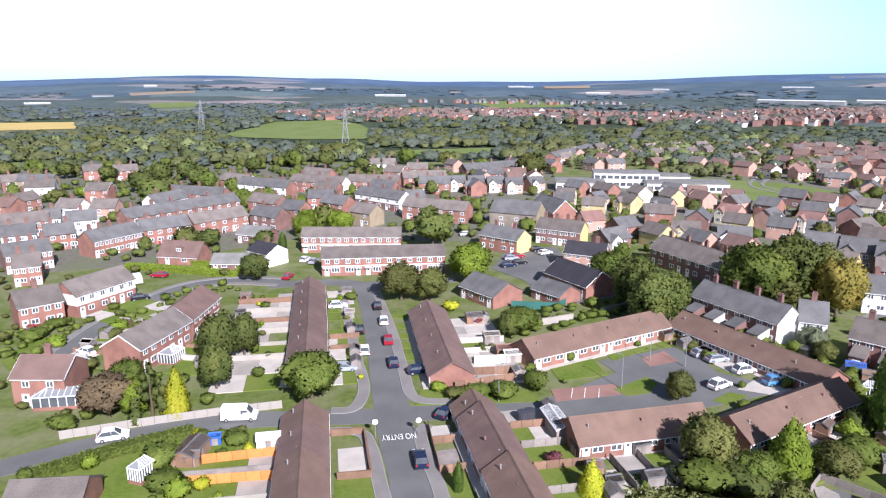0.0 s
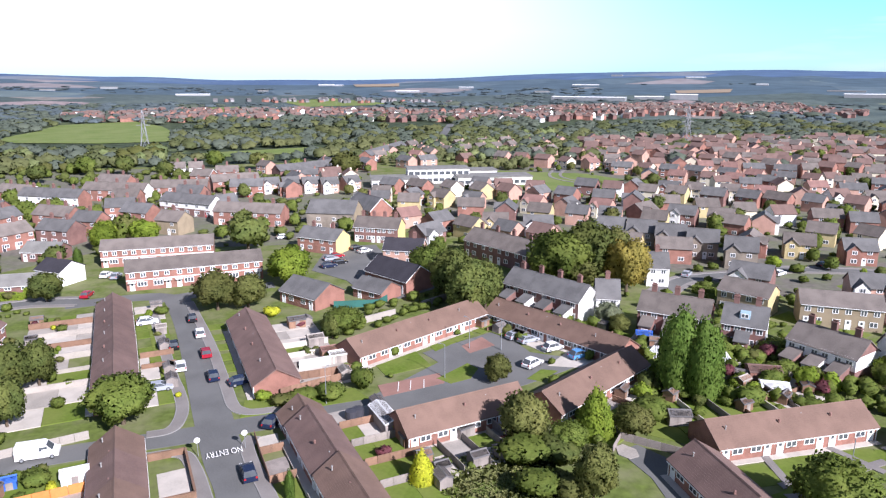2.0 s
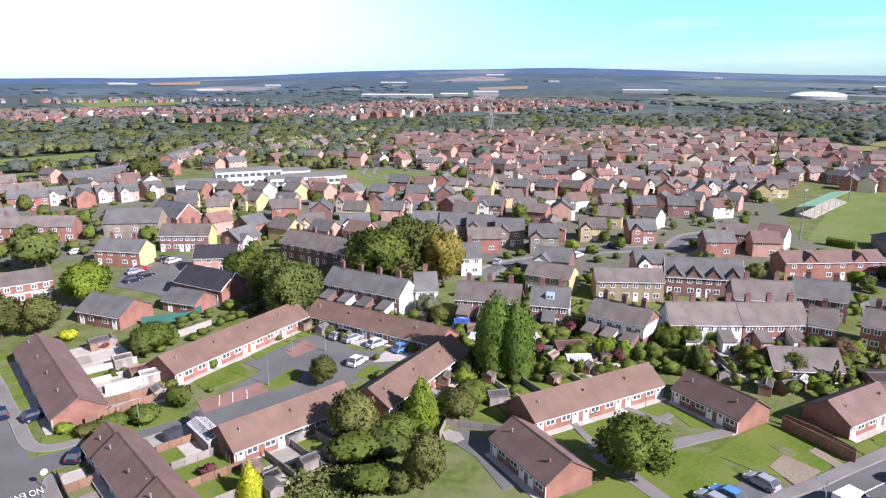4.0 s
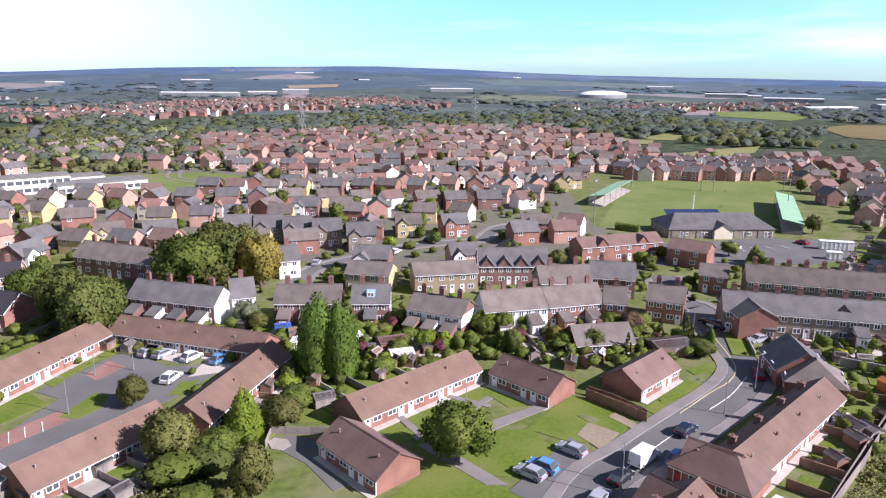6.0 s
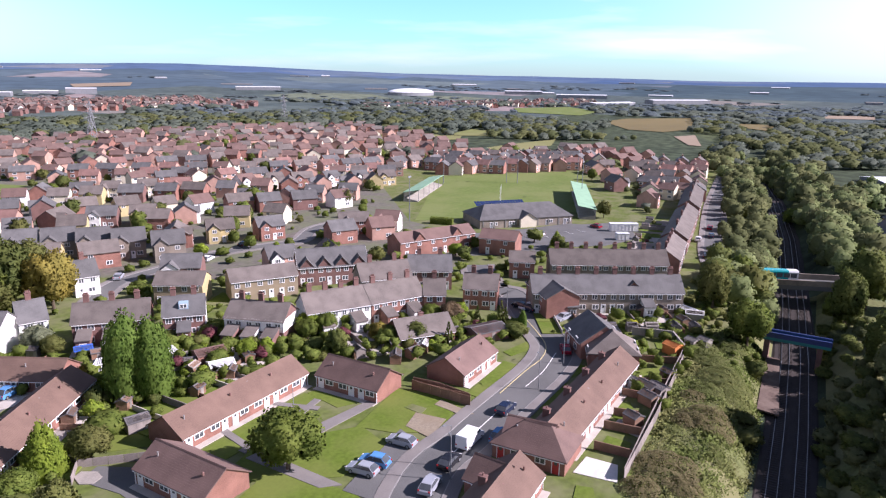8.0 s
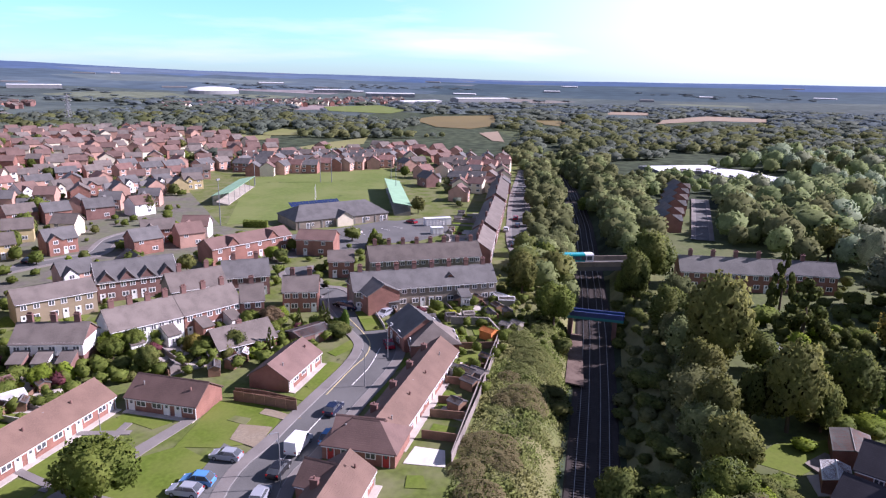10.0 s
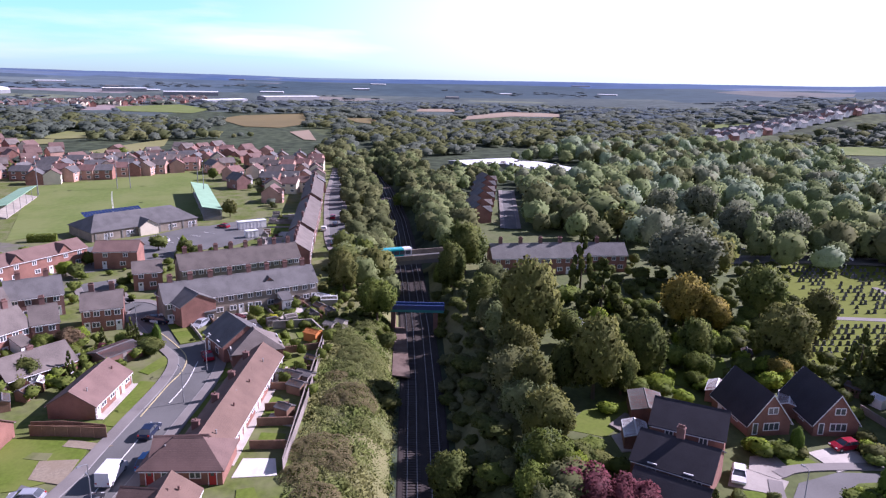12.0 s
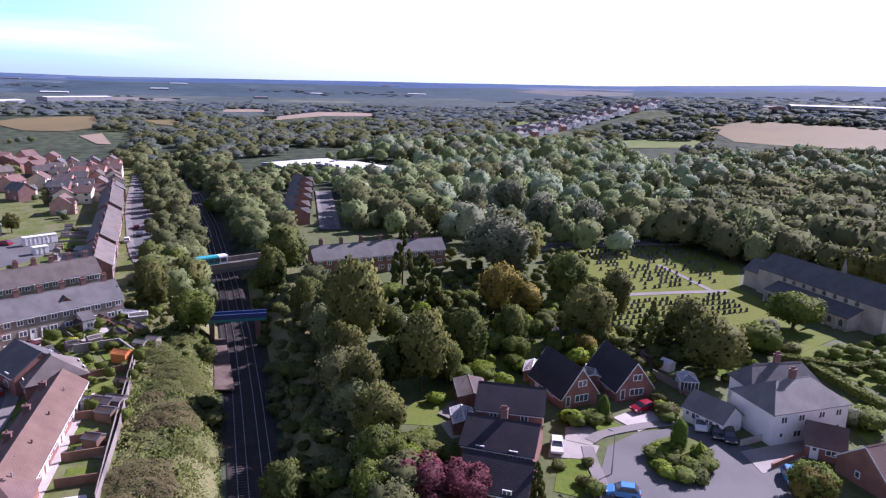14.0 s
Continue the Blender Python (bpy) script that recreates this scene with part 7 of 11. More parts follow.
row(293.2, 38.6, 6.0, 57.8, "brick terrace with slate roof", wall=BRICK_DARK, roof=SLATE_BROWN, units=6, ridge=7.5)
row(181.8, -35.4, -84.1, 22.3, "red-brick terrace with pale slate roof", wall=BRICK, roof=SLATE_PALE, units=4, ridge=8)
row(185.4, -54.7, -87.8, 15.3, "brick terrace with slate roof", wall=BRICK, roof=SLATE, units=3, ridge=7.5, chimneys=1)
row(88.2, -43.1, -118.7, 9.9, "brick house with dark tiled roof", wall=BRICK, roof=SLATE_BLACK, units=1, ridge=7.0, eaves=4.6, W=8, name="house", category="house", chimneys=0)
row(80.2, -38.4, -124.5, 10.0, "brick house with dark tiled roof", wall=BRICK, roof=SLATE_BLACK, units=1, ridge=6.0, eaves=3.6, W=8.5, name="house", category="house", chimneys=1)
row(72.4, -34.6, -125.6, 8.9, "brick house with dark tiled roof", wall=BRICK, roof=SLATE_BLACK, units=1, ridge=5.2, eaves=2.7, W=8.5, name="house", category="house", chimneys=0)
row(96.7, -56.3, -174.4, 10.4, "chalet house with steep dark roof and brick gable", wall=BRICK, roof=SLATE_BLACK, units=1, ridge=6.8, eaves=2.3, W=6.8, name="house", category="house", chimneys=0, verge=WHITE, ends=2, storeys=1)
row(96.5, -67.1, 178.7, 10.5, "chalet house with steep dark roof and brick gable", wall=BRICK, roof=SLATE_BLACK, units=1, ridge=6.8, eaves=2.3, W=6.8, name="house", category="house", chimneys=0, verge=WHITE, ends=2, storeys=1)
row(76.9, -85.2, -90.4, 14.0, "white-rendered villa with hipped pale slate roof", wall=RENDER, roof=SLATE_PALE, units=2, ridge=8.2, eaves=5.4, W=9, hip=4.2, name="house", category="house", chimneys=1)
row(82.9, -87.8, -97.2, 12.3, "white-rendered villa wing with slate roof", wall=RENDER, roof=SLATE, units=2, ridge=8, eaves=5.4, W=6, name="house", category="house", chimneys=1, hip=2)

# old terraces beyond the flats
row(-94.6, 201.5, 58.6, 15.9, "red-brick terrace with grey slate roof", wall=BRICK, roof=SLATE, units=5, ridge=7.6)
row(-84.4, 215.4, 37.9, 14.7, "red-brick terrace with grey slate roof", wall=BRICK, roof=SLATE, units=5, endcap=(-1, RENDER), ridge=7.6)
row(-71.6, 228.0, 46.5, 19.6, "red-brick terrace with weathered brown roof", wall=BRICK, roof=SLATE_BROWN, units=5, ridge=7.6)
row(-89.3, 246.1, 50.3, 44.1, "red-brick terrace with grey slate roof", wall=BRICK, roof=SLATE, units=11, ridge=7.6)
row(-101.8, 264.7, 61.2, 15.5, "white-rendered terrace with grey slate roof", wall=RENDER, roof=SLATE, units=3, ridge=7.6)
row(-97.7, 281.2, -18.7, 34.0, "red-brick terrace with grey slate roof", wall=BRICK, roof=SLATE, units=7, ridge=7.6)
row(-87.7, 317.3, -34.0, 17.4, "red-brick terrace with weathered brown roof", wall=BRICK, roof=SLATE_BROWN, units=3, endcap=(1, RENDER), ridge=7.6)
row(-71.7, 302.4, -27.7, 26.8, "white-rendered terrace with grey slate roof", wall=RENDER, roof=SLATE, units=5, endcap=(1, BRICK), ridge=7.6)
row(-171.0, 352.8, 31.6, 9.0, "red-brick pair of houses with weathered brown roof", wall=BRICK, roof=SLATE_BROWN, units=2, name="house", category="house", ridge=7.6)
row(-154.4, 352.8, 25.5, 11.0, "red-brick terrace with weathered brown roof", wall=BRICK, roof=SLATE_BROWN, units=3, ridge=7.6)
row(-190.4, 314.8, 35.0, 6.6, "dark-brick pair of houses with weathered brown roof", wall=BRICK_DARK, roof=SLATE_BROWN, units=2, name="house", category="house", ridge=7.6)
row(-178.5, 316.6, -0.3, 16.3, "buff-brick terrace with grey slate roof", wall=BRICK_BUFF, roof=SLATE, units=3, ridge=7.6)
row(-167.4, 298.5, 16.8, 11.6, "white-rendered terrace with weathered brown roof", wall=RENDER, roof=SLATE_BROWN, units=3, ridge=7.6)
row(-138.4, 290.0, -0.3, 9.6, "red-brick pair of houses with weathered brown roof", wall=BRICK, roof=SLATE_BROWN, units=2, verge=WHITE, name="house", category="house", ridge=7.6)
row(-154.3, 253.2, -18.0, 8.2, "red-brick pair of houses with brown tiled roof", wall=BRICK, roof=TILE_BROWN, units=2, name="house", category="house", ridge=7.6)
row(-155.8, 265.0, 69.1, 8.7, "red-brick pair of houses with weathered brown roof", wall=BRICK, roof=SLATE_BROWN, units=2, name="house", category="house", ridge=7.6)
row(-130.1, 250.6, -15.0, 9.7, "white-rendered pair of houses with weathered brown roof", wall=RENDER, roof=SLATE_BROWN, units=2, name="house", category="house", ridge=7.6)
row(-117.3, 249.3, -0.4, 8.9, "orange-brick pair of houses with weathered brown roof", wall=BRICK_ORANGE, roof=SLATE_BROWN, units=2, name="house", category="house", ridge=7.6)
row(-126.7, 230.3, 23.3, 5.1, "white-rendered house with grey slate roof", wall=RENDER, roof=SLATE, units=1, name="house", category="house", ridge=7.6)
row(-115.6, 227.2, 26.3, 9.0, "white-rendered pair of houses with grey slate roof", wall=RENDER, roof=SLATE, units=2, name="house", category="house", ridge=7.6)
row(-132.2, 223.9, 30.6, 13.3, "red-brick terrace with weathered brown roof", wall=BRICK, roof=SLATE_BROWN, units=5, ridge=7.6)
row(-123.3, 204.8, 26.9, 9.0, "dark-brick terrace with grey slate roof", wall=BRICK_DARK, roof=SLATE, units=3, upper=RENDER, ridge=7.6)
row(-112.2, 206.4, 31.4, 8.0, "red-brick terrace with grey slate roof", wall=BRICK, roof=SLATE, units=3, ridge=7.6)
row(-108.8, 182.5, 40.4, 11.2, "dark-brick terrace with grey slate roof", wall=BRICK_DARK, roof=SLATE, units=4, ridge=7.6)
row(-101.1, 169.4, 27.7, 6.1, "red-brick pair of houses with weathered brown roof", wall=BRICK, roof=SLATE_BROWN, units=2, name="house", category="house", ridge=7.6)
row(-50.2, 312.3, -24.4, 27.6, "red-brick terrace with weathered brown roof", wall=BRICK, roof=SLATE_BROWN, units=6, endcap=(1, RENDER), ridge=7.6)
row(-43.0, 271.1, -0.4, 9.8, "red-brick terrace with grey slate roof", wall=BRICK, roof=SLATE, units=3, ridge=7.6)
row(-34.9, 258.2, -35.2, 11.4, "red-brick pair of houses with grey slate roof", wall=BRICK, roof=SLATE, units=2, name="house", category="house", ridge=7.6)
row(-22.4, 239.8, -37.6, 9.4, "buff-brick house with weathered brown roof", wall=BRICK_BUFF, roof=SLATE_BROWN, units=1, name="house", category="house", ridge=7.6)
row(-18.9, 273.4, -41.0, 24.6, "dark-brick terrace with grey slate roof", wall=BRICK_DARK, roof=SLATE, units=5, endcap=(1, RENDER), upper=RENDER, ridge=7.6)
row(2.4, 247.9, -26.3, 25.0, "red-brick terrace with weathered brown roof", wall=BRICK, roof=SLATE_BROWN, units=6, ridge=7.6)
row(-31.4, 380.7, -0.1, 7.1, "white-rendered house with weathered brown roof", wall=RENDER, roof=SLATE_BROWN, units=1, name="house", category="house", ridge=7.6)
row(-22.6, 380.7, -0.1, 6.8, "white-rendered house with weathered brown roof", wall=RENDER, roof=SLATE_BROWN, units=1, name="house", category="house", ridge=7.6)
row(-17.5, 347.7, -27.4, 10.1, "red-brick pair of houses with weathered brown roof", wall=BRICK, roof=SLATE_BROWN, units=2, verge=WHITE, name="house", category="house", ridge=7.6)
row(-6.8, 359.6, -0.2, 10.5, "red-brick pair of houses with weathered brown roof", wall=BRICK, roof=SLATE_BROWN, units=2, name="house", category="house", ridge=7.6)
row(-25.6, 314.0, -9.6, 23.4, "red-brick terrace with weathered brown roof", wall=BRICK, roof=SLATE_BROWN, units=5, ridge=7.6)
row(-3.2, 327.9, 11.3, 20.7, "red-brick terrace with weathered brown roof", wall=BRICK, roof=SLATE_BROWN, units=5, ridge=7.6)
row(2.0, 309.2, -8.0, 13.8, "red-brick terrace with grey slate roof", wall=BRICK, roof=SLATE, units=3, ridge=7.6)
row(31.8, 363.5, 30.0, 35.3, "dark-brick terrace with grey slate roof", wall=BRICK_DARK, roof=SLATE, units=6, ridge=7.6)
row(89.0, 439.8, 58.8, 68.7, "red-brick terrace with grey slate roof", wall=BRICK, roof=SLATE, units=6, ridge=7.6)
row(-54.6, 338.8, -32.8, 16.4, "red-brick terrace with weathered brown roof", wall=BRICK, roof=SLATE_BROWN, units=3, ridge=7.6)
row(-6.7, 269.5, 21.7, 7.6, "white-rendered pair of houses with grey slate roof", wall=RENDER, roof=SLATE, units=2, name="house", category="house", ridge=7.6)
row(-43.7, 292.8, -18.6, 10.6, "red-brick pair of houses with weathered brown roof", wall=BRICK, roof=SLATE_BROWN, units=2, name="house", category="house", ridge=7.6)
row(-20.0, 296.9, -27.3, 11.3, "red-brick terrace with grey slate roof", wall=BRICK, roof=SLATE, units=3, ridge=7.6)
row(-61.4, 260.3, -32.8, 14.8, "red-brick terrace with weathered brown roof", wall=BRICK, roof=SLATE_BROWN, units=3, ridge=7.6)
row(-55.0, 234.0, -32.9, 12.0, "dark-brick terrace with grey slate roof", wall=BRICK_DARK, roof=SLATE, units=3, ridge=7.6)
row(-48.6, 246.4, -31.1, 9.3, "red-brick pair of houses with grey slate roof", wall=BRICK, roof=SLATE, units=2, name="house", category="house", ridge=7.6)
row(43.7, 244.8, -70.5, 17.6, "red-brick pair of houses with grey slate roof", wall=BRICK, roof=SLATE, units=2, W=9, ridge=9, verge=WHITE, name="house", category="house")
row(40.9, 210.7, -30.3, 14.4, "dark-brick terrace with weathered brown roof", wall=BRICK_DARK, roof=SLATE_BROWN, units=4, endcap=(1, RENDER_YELLOW), ridge=7.6)
row(30.0, 234.8, -25.0, 16.5, "old sandstone chapel with slate roof", wall=STONE, roof=SLATE, units=3, eaves=6.0, ridge=9.5, W=11, name="chapel", category="chapel", chimneys=0, endcap=(1, BRICK_BUFF))
row(22.3, 202.3, -41.5, 13.6, "red-brick public house with slate roof and yellow gable", wall=BRICK, roof=SLATE, units=2, name="pub", category="pub", ridge=7, eaves=4.6, endcap=(1, RENDER_YELLOW))
set_house(9, 11.9, 316.0, 5)
set_house(9, 20.8, 315.9, 5)
set_house(9, 29.3, 312.6, 5)
set_house(9, 37.2, 309.3, 5)
far_house(3, 103.3, 412.3, 126)
far_house(0, 115.5, 423.8, 115)
far_house(0, 129.4, 435.8, 125)
far_house(0, 144.0, 442.1, 0)
far_house(0, 157.1, 448.6, 10)
far_house(0, 169.4, 451.8, 20)
far_house(0, 183.2, 458.6, 30)
far_house(0, 199.4, 465.5, 35)
far_house(0, 116.6, 448.6, 90)
far_house(0, 132.3, 465.6, 100)
far_house(0, 151.0, 476.5, 10)
far_house(0, 171.2, 483.9, 5)
far_house(0, 192.0, 491.7, 0)
far_house(0, 182.2, 412.1, 20)
far_house(0, 197.6, 423.5, 30)
far_house(0, 93.2, 442.2, 110)
far_house(0, 81.3, 418.1, 0)
far_house(0, 212.8, 465.5, 90)
far_house(0, 233.0, 483.9, 100)
far_house(0, 115.8, 476.5, 20)
school(92.7, 327.6, -8)
area("playing_field", [(103.9, 334.9), (131.6, 360.9), (177.3, 333.3), (185.5, 308.2), (154.2, 281.0), (116.8, 293.7)], PITCH, "bright mown school playing field", 0.1)
area("sports_court", [(103.9, 334.9), (116.4, 350.0), (133.3, 335.5), (122.6, 318.2)], PATIO, "pale fenced sports court", 0.14)
keep_out([(102.7, 331.1), (133.2, 365.4), (180.5, 339.5), (186.9, 307.6), (152.6, 278.1), (115.6, 290.7)])
keep_out([(54.5, 302.9), (74.0, 379.1), (141.6, 367.3), (122.4, 302.5)])
set_house(7, 110.4, 188.6, -38)
set_house(7, 117.1, 182.1, -38)
set_house(7, 122.1, 174.1, -38)
set_house(7, 126.8, 165.4, -38)
set_house(7, 130.5, 153.8, -38)
row(98.8, 145.8, -24.3, 5.3, "white-gabled house with slate roof", wall=RENDER, roof=SLATE, units=1, ridge=8, name="house", category="house", chimneys=1)
row(74.8, 127.6, -24.5, 4.9, "white-gabled house with slate roof", wall=RENDER, roof=SLATE, units=1, ridge=8, name="house", category="house", chimneys=1)
set_house(8, 249.5, -26.7, 12)
set_house(0, 264.4, -28.6, 12)
set_house(8, 281.1, -31.3, 12)
set_house(0, 297.1, -33.5, 12)
set_house(8, 313.5, -35.7, 12)
set_house(0, 329.9, -38.1, 12)
far_house(1, 322.8, 169.2, 20)
far_house(2, 324.6, 162.3, 20)
far_house(4, 334.3, 158.6, 0)
far_house(3, 339.8, 153.5, 90)
far_house(1, 341.6, 146.5, 100)
far_house(3, 351.7, 142.6, 100)
far_house(1, 355.0, 136.9, 10)
far_house(0, 357.3, 132.0, 0)
far_house(0, 364.6, 128.0, 90)
far_house(3, 369.6, 120.7, 20)
far_house(3, 378.2, 115.5, 100)
far_house(1, 334.2, 181.0, 90)
far_house(1, 338.5, 174.1, 100)
far_house(3, 343.1, 167.1, 90)
far_house(3, 348.8, 161.9, 20)
far_house(4, 359.8, 157.5, 100)
far_house(2, 360.4, 151.2, 0)
far_house(1, 367.2, 144.9, 90)
far_house(4, 378.1, 140.8, 0)
far_house(4, 382.8, 136.5, 90)
far_house(0, 387.9, 128.9, 100)
far_house(0, 391.9, 125.2, 90)
far_house(1, 398.7, 119.0, 0)
far_house(3, 401.4, 113.6, 0)
far_house(4, 344.3, 186.7, 0)
far_house(4, 354.9, 180.1, 90)
far_house(4, 361.1, 174.5, 10)
far_house(0, 367.2, 165.8, 0)
far_house(4, 378.1, 159.0, 0)
far_house(2, 388.9, 152.3, 20)
far_house(0, 394.9, 143.6, 90)
far_house(1, 403.4, 135.9, 100)
far_house(4, 410.2, 126.6, 100)
far_house(4, 418.2, 119.3, 0)
far_house(2, 360.7, 190.9, 100)
far_house(1, 370.3, 185.4, 90)
far_house(4, 379.2, 177.3, 90)
far_house(0, 388.0, 169.4, 100)
far_house(0, 394.0, 160.7, 100)
far_house(1, 402.7, 152.7, 0)
far_house(2, 410.0, 146.1, 100)
far_house(2, 418.3, 138.6, 20)
far_house(3, 433.6, 131.5, 0)
far_house(0, 435.5, 123.0, 90)
far_house(3, 445.4, 114.0, 90)
far_house(2, 305.1, 58.0, 10)
far_house(2, 307.9, 50.9, 80)
far_house(2, 312.1, 46.9, 90)
far_house(4, 313.2, 39.8, 10)
far_house(1, 325.1, 62.8, 80)
far_house(1, 328.5, 54.5, 90)
far_house(0, 334.1, 48.7, 0)
far_house(2, 339.6, 43.0, 10)
far_house(0, 345.7, 65.0, 80)
far_house(1, 352.8, 60.7, 90)
far_house(0, 357.8, 52.9, 0)
far_house(2, 359.6, 46.8, 10)
far_house(0, 371.4, 71.0, 80)
far_house(3, 373.8, 63.6, 80)
far_house(3, 378.8, 55.9, 80)
far_house(2, 383.3, 49.0, 90)
far_house(0, 390.6, 77.1, 90)
far_house(0, 392.0, 66.8, 90)
far_house(3, 395.4, 61.7, 10)
far_house(3, 404.2, 52.3, 80)
far_house(1, 409.2, 78.9, 0)
far_house(0, 415.4, 74.0, 10)
far_house(4, 416.5, 63.5, 10)
far_house(0, 421.9, 55.3, 0)

# sports ground
area("sports_pitch", [(210.7, 120.8), (312.3, 165.9), (373.2, 109.5), (263.4, 70.0)], PITCH, "worn green sports pitch")
CLUB = row(228.6, 88.7, -43.7, 35.1, "long low clubhouse with slate roof and solar panels", W=17, eaves=3.2, ridge=6.8, wall=STONE, units=5, storeys=1, name="clubhouse", category="clubhouse", hip=5.0, doors=[STEEL], chimneys=0)
porch = Shape()
porch.prism([(-3.0, -0.3), (3.0, -0.3), (3.0, 3.0), (0, 4.9), (-3.0, 3.0)], -1.4, 3.0)
part("porch_wall", porch, RENDER_CREAM, CLUB, m=pose(0, -8.5, 0, 0, 0, 90))
porch = Shape()
porch.prism([(-3.4, 2.78), (0, 4.95), (3.4, 2.78), (3.4, 2.98), (0, 5.15), (-3.4, 2.98)], -1.8, 5.2)
part("porch_roof", porch, SLATE, CLUB, m=pose(0, -8.5, 0, 0, 0, 90))
for k in range(9):
    post = Shape()
    post.box(-0.25, 0.25, -0.14, 0, 0, 2.9)
    part("pilaster", post, SLATE_PALE, CLUB, m=pose(-16.4 + 4.1 * k, -8.51, 0))
area("car_park", [(213.6, 84.1), (234.9, 71.3), (238.0, 50.0), (223.7, 44.3), (208.4, 51.2), (196.6, 65.9)], ASPHALT, "grey asphalt car park beside the clubhouse", 0.1)
for x, y, rot, long_, high in ((232.6, 51.4, -61, 9.5, 2.6), (219.4, 48.5, -61, 4.0, 2.2)):
    box = thing("container", "white steel storage container in the car park", "container", pose(x, y, 0.1, 0, 0, rot))
    body = Shape()
    body.box(-long_ / 2, long_ / 2, -1.2, 1.2, 0.15, high)
    part("body", body, RENDER, box)
    for k in range(int(long_ / 1.2)):
        rib = Shape()
        rib.box(-long_ / 2 + 0.5 + 1.2 * k, -long_ / 2 + 0.7 + 1.2 * k, -1.26, -1.201, 0.3, high - 0.15)
        part("rib", rib, RENDER, box)
    lid = Shape()
    lid.box(-long_ / 2 - 0.05, long_ / 2 + 0.05, -1.28, 1.28, high, high + 0.12)
    part("roof", lid, WHITE_SHEET, box)
    skid = Shape()
    skid.box(-long_ / 2, long_ / 2, -1.1, 1.1, 0.0, 0.15)
    part("skid", skid, STEEL, box)
plant("cone", 198.8, 63.5, 5.5, 5.0)
hedge([(209.9, 113.9), (211.8, 106.0)], 2.2, 2.4)
area("car_park", [(175.2, 83.3), (200.1, 96.1), (230.3, 72.1), (250.5, 52.4), (233.6, 48.3), (189.3, 65.3)], ASPHALT, "grey club car park")
keep(275, 108, 36)
keep(315, 122, 36)
keep(240, 110, 16)
keep(222, 86, 22)
keep(245, 60, 20)
stand(264.7, 147.6, 15.3, 45.9, 1)
stand(274.7, 78.7, 20.5, 62.1, -1)
floodlight(209.3, 122.2)
floodlight(293.0, 153.0)
floodlight(312.2, 128.4)
floodlight(313.3, 123.1)
floodlight(329.0, 97.9)
floodlight(287.5, 83.0)
goal(249.3, 104.3, 20)
panel_array(228.1, 95.5, 6.3, -43.8, 20, 18, 2)

# paved and grassed plots of the estates
area("estate_ground", [(54.8, 227.7), (88.5, 354.7), (136.8, 387.8), (187.0, 374.6), (227.4, 454.3), (480.0, 372.3), (335.8, 207.0), (277.1, 179.1), (209.3, 122.2), (200.1, 96.1), (169.8, 80.5), (141.5, 80.7), (121.0, 128.6), (104.0, 161.5)], ESTATE, "paved and grassed plots between houses", 0.0)
area("estate_ground", [(-111.4, 174.2), (-241.7, 392.5), (-196.9, 433.5), (-68.8, 418.5), (72.1, 404.3), (46.9, 236.4), (20.8, 210.9), (-40.7, 219.5), (-81.1, 185.0)], ESTATE, "paved and grassed plots between houses", 0.0)

# court, lawns and paths
lawn_area([(20.9, 114.6), (29.2, 120.3), (30.6, 110.9), (21.9, 108.9)])
lawn_area([(32.6, 121.0), (42.8, 126.7), (43.0, 123.7), (33.1, 117.0)])
lawn_area([(43.1, 125.8), (48.0, 128.7), (50.0, 126.6), (44.5, 123.4)])
lawn_area([(30.1, 105.3), (37.2, 110.1), (38.3, 107.3), (35.7, 103.7), (31.8, 102.7)])
lawn_area([(-2.5, 100.0), (-1.7, 105.7), (15.6, 105.5), (17.7, 100.9)])
lawn_area([(44.9, 100.9), (48.9, 103.9), (51.5, 102.5), (46.9, 99.3)])
area("parking_bays", [(19.8, 105.4), (31.1, 107.4), (30.9, 103.2), (19.9, 100.9)], REDPAVE, "red block-paved parking bays", 0.08)
area("parking_bays", [(38.7, 118.3), (44.0, 121.7), (45.0, 116.9), (39.0, 114.4)], REDPAVE, "red block-paved parking bays", 0.08)
area("drive", [(50.7, 105.0), (57.6, 110.5), (61.5, 104.8), (56.5, 102.4)], PATIO, "pale slabbed drives before the row", 0.08)
area("drive", [(47.7, 124.5), (51.0, 126.2), (57.2, 114.1), (52.7, 110.6)], PATIO, "pale slabbed drives before the row", 0.08)
lawn(-7.1, 142.2, -82, 3.2, 3.6)
lawn(-6.1, 135.9, -82, 3.2, 3.6)
lawn(-5.3, 130.3, -82, 3.2, 3.6)
lawn(-4.5, 125.2, -82, 3.2, 3.6)
lawn(-3.7, 119.6, -82, 3.2, 3.6)
lawn(-2.8, 114.5, -82, 3.2, 3.6)
dash(23.0, 103.9, 75, 3.5)
dash(25.1, 103.9, 75, 3.5)
dash(27.4, 103.8, 75, 3.5)
lawn_area([(65.4, 68.0), (82.0, 66.4), (82.6, 62.7), (66.0, 62.5)])
lawn_area([(82.3, 66.1), (87.7, 63.7), (85.4, 55.6), (80.5, 58.7)])
lawn_area([(57.8, 67.5), (64.8, 67.3), (64.8, 62.5), (58.0, 62.9)])
lawn_area([(56.6, 60.2), (65.7, 61.7), (77.5, 52.0), (74.8, 45.7), (65.1, 46.6), (57.7, 57.0)])
lawn_area([(51.2, 54.3), (61.9, 55.8), (63.1, 42.4), (56.2, 37.2), (45.6, 48.1)])
lawn_area([(76.9, 52.6), (91.1, 54.1), (92.7, 42.7), (81.4, 41.1), (78.2, 46.6)])
lawn_area([(95.1, 43.0), (110.5, 43.1), (110.1, 40.4), (94.6, 40.9)])
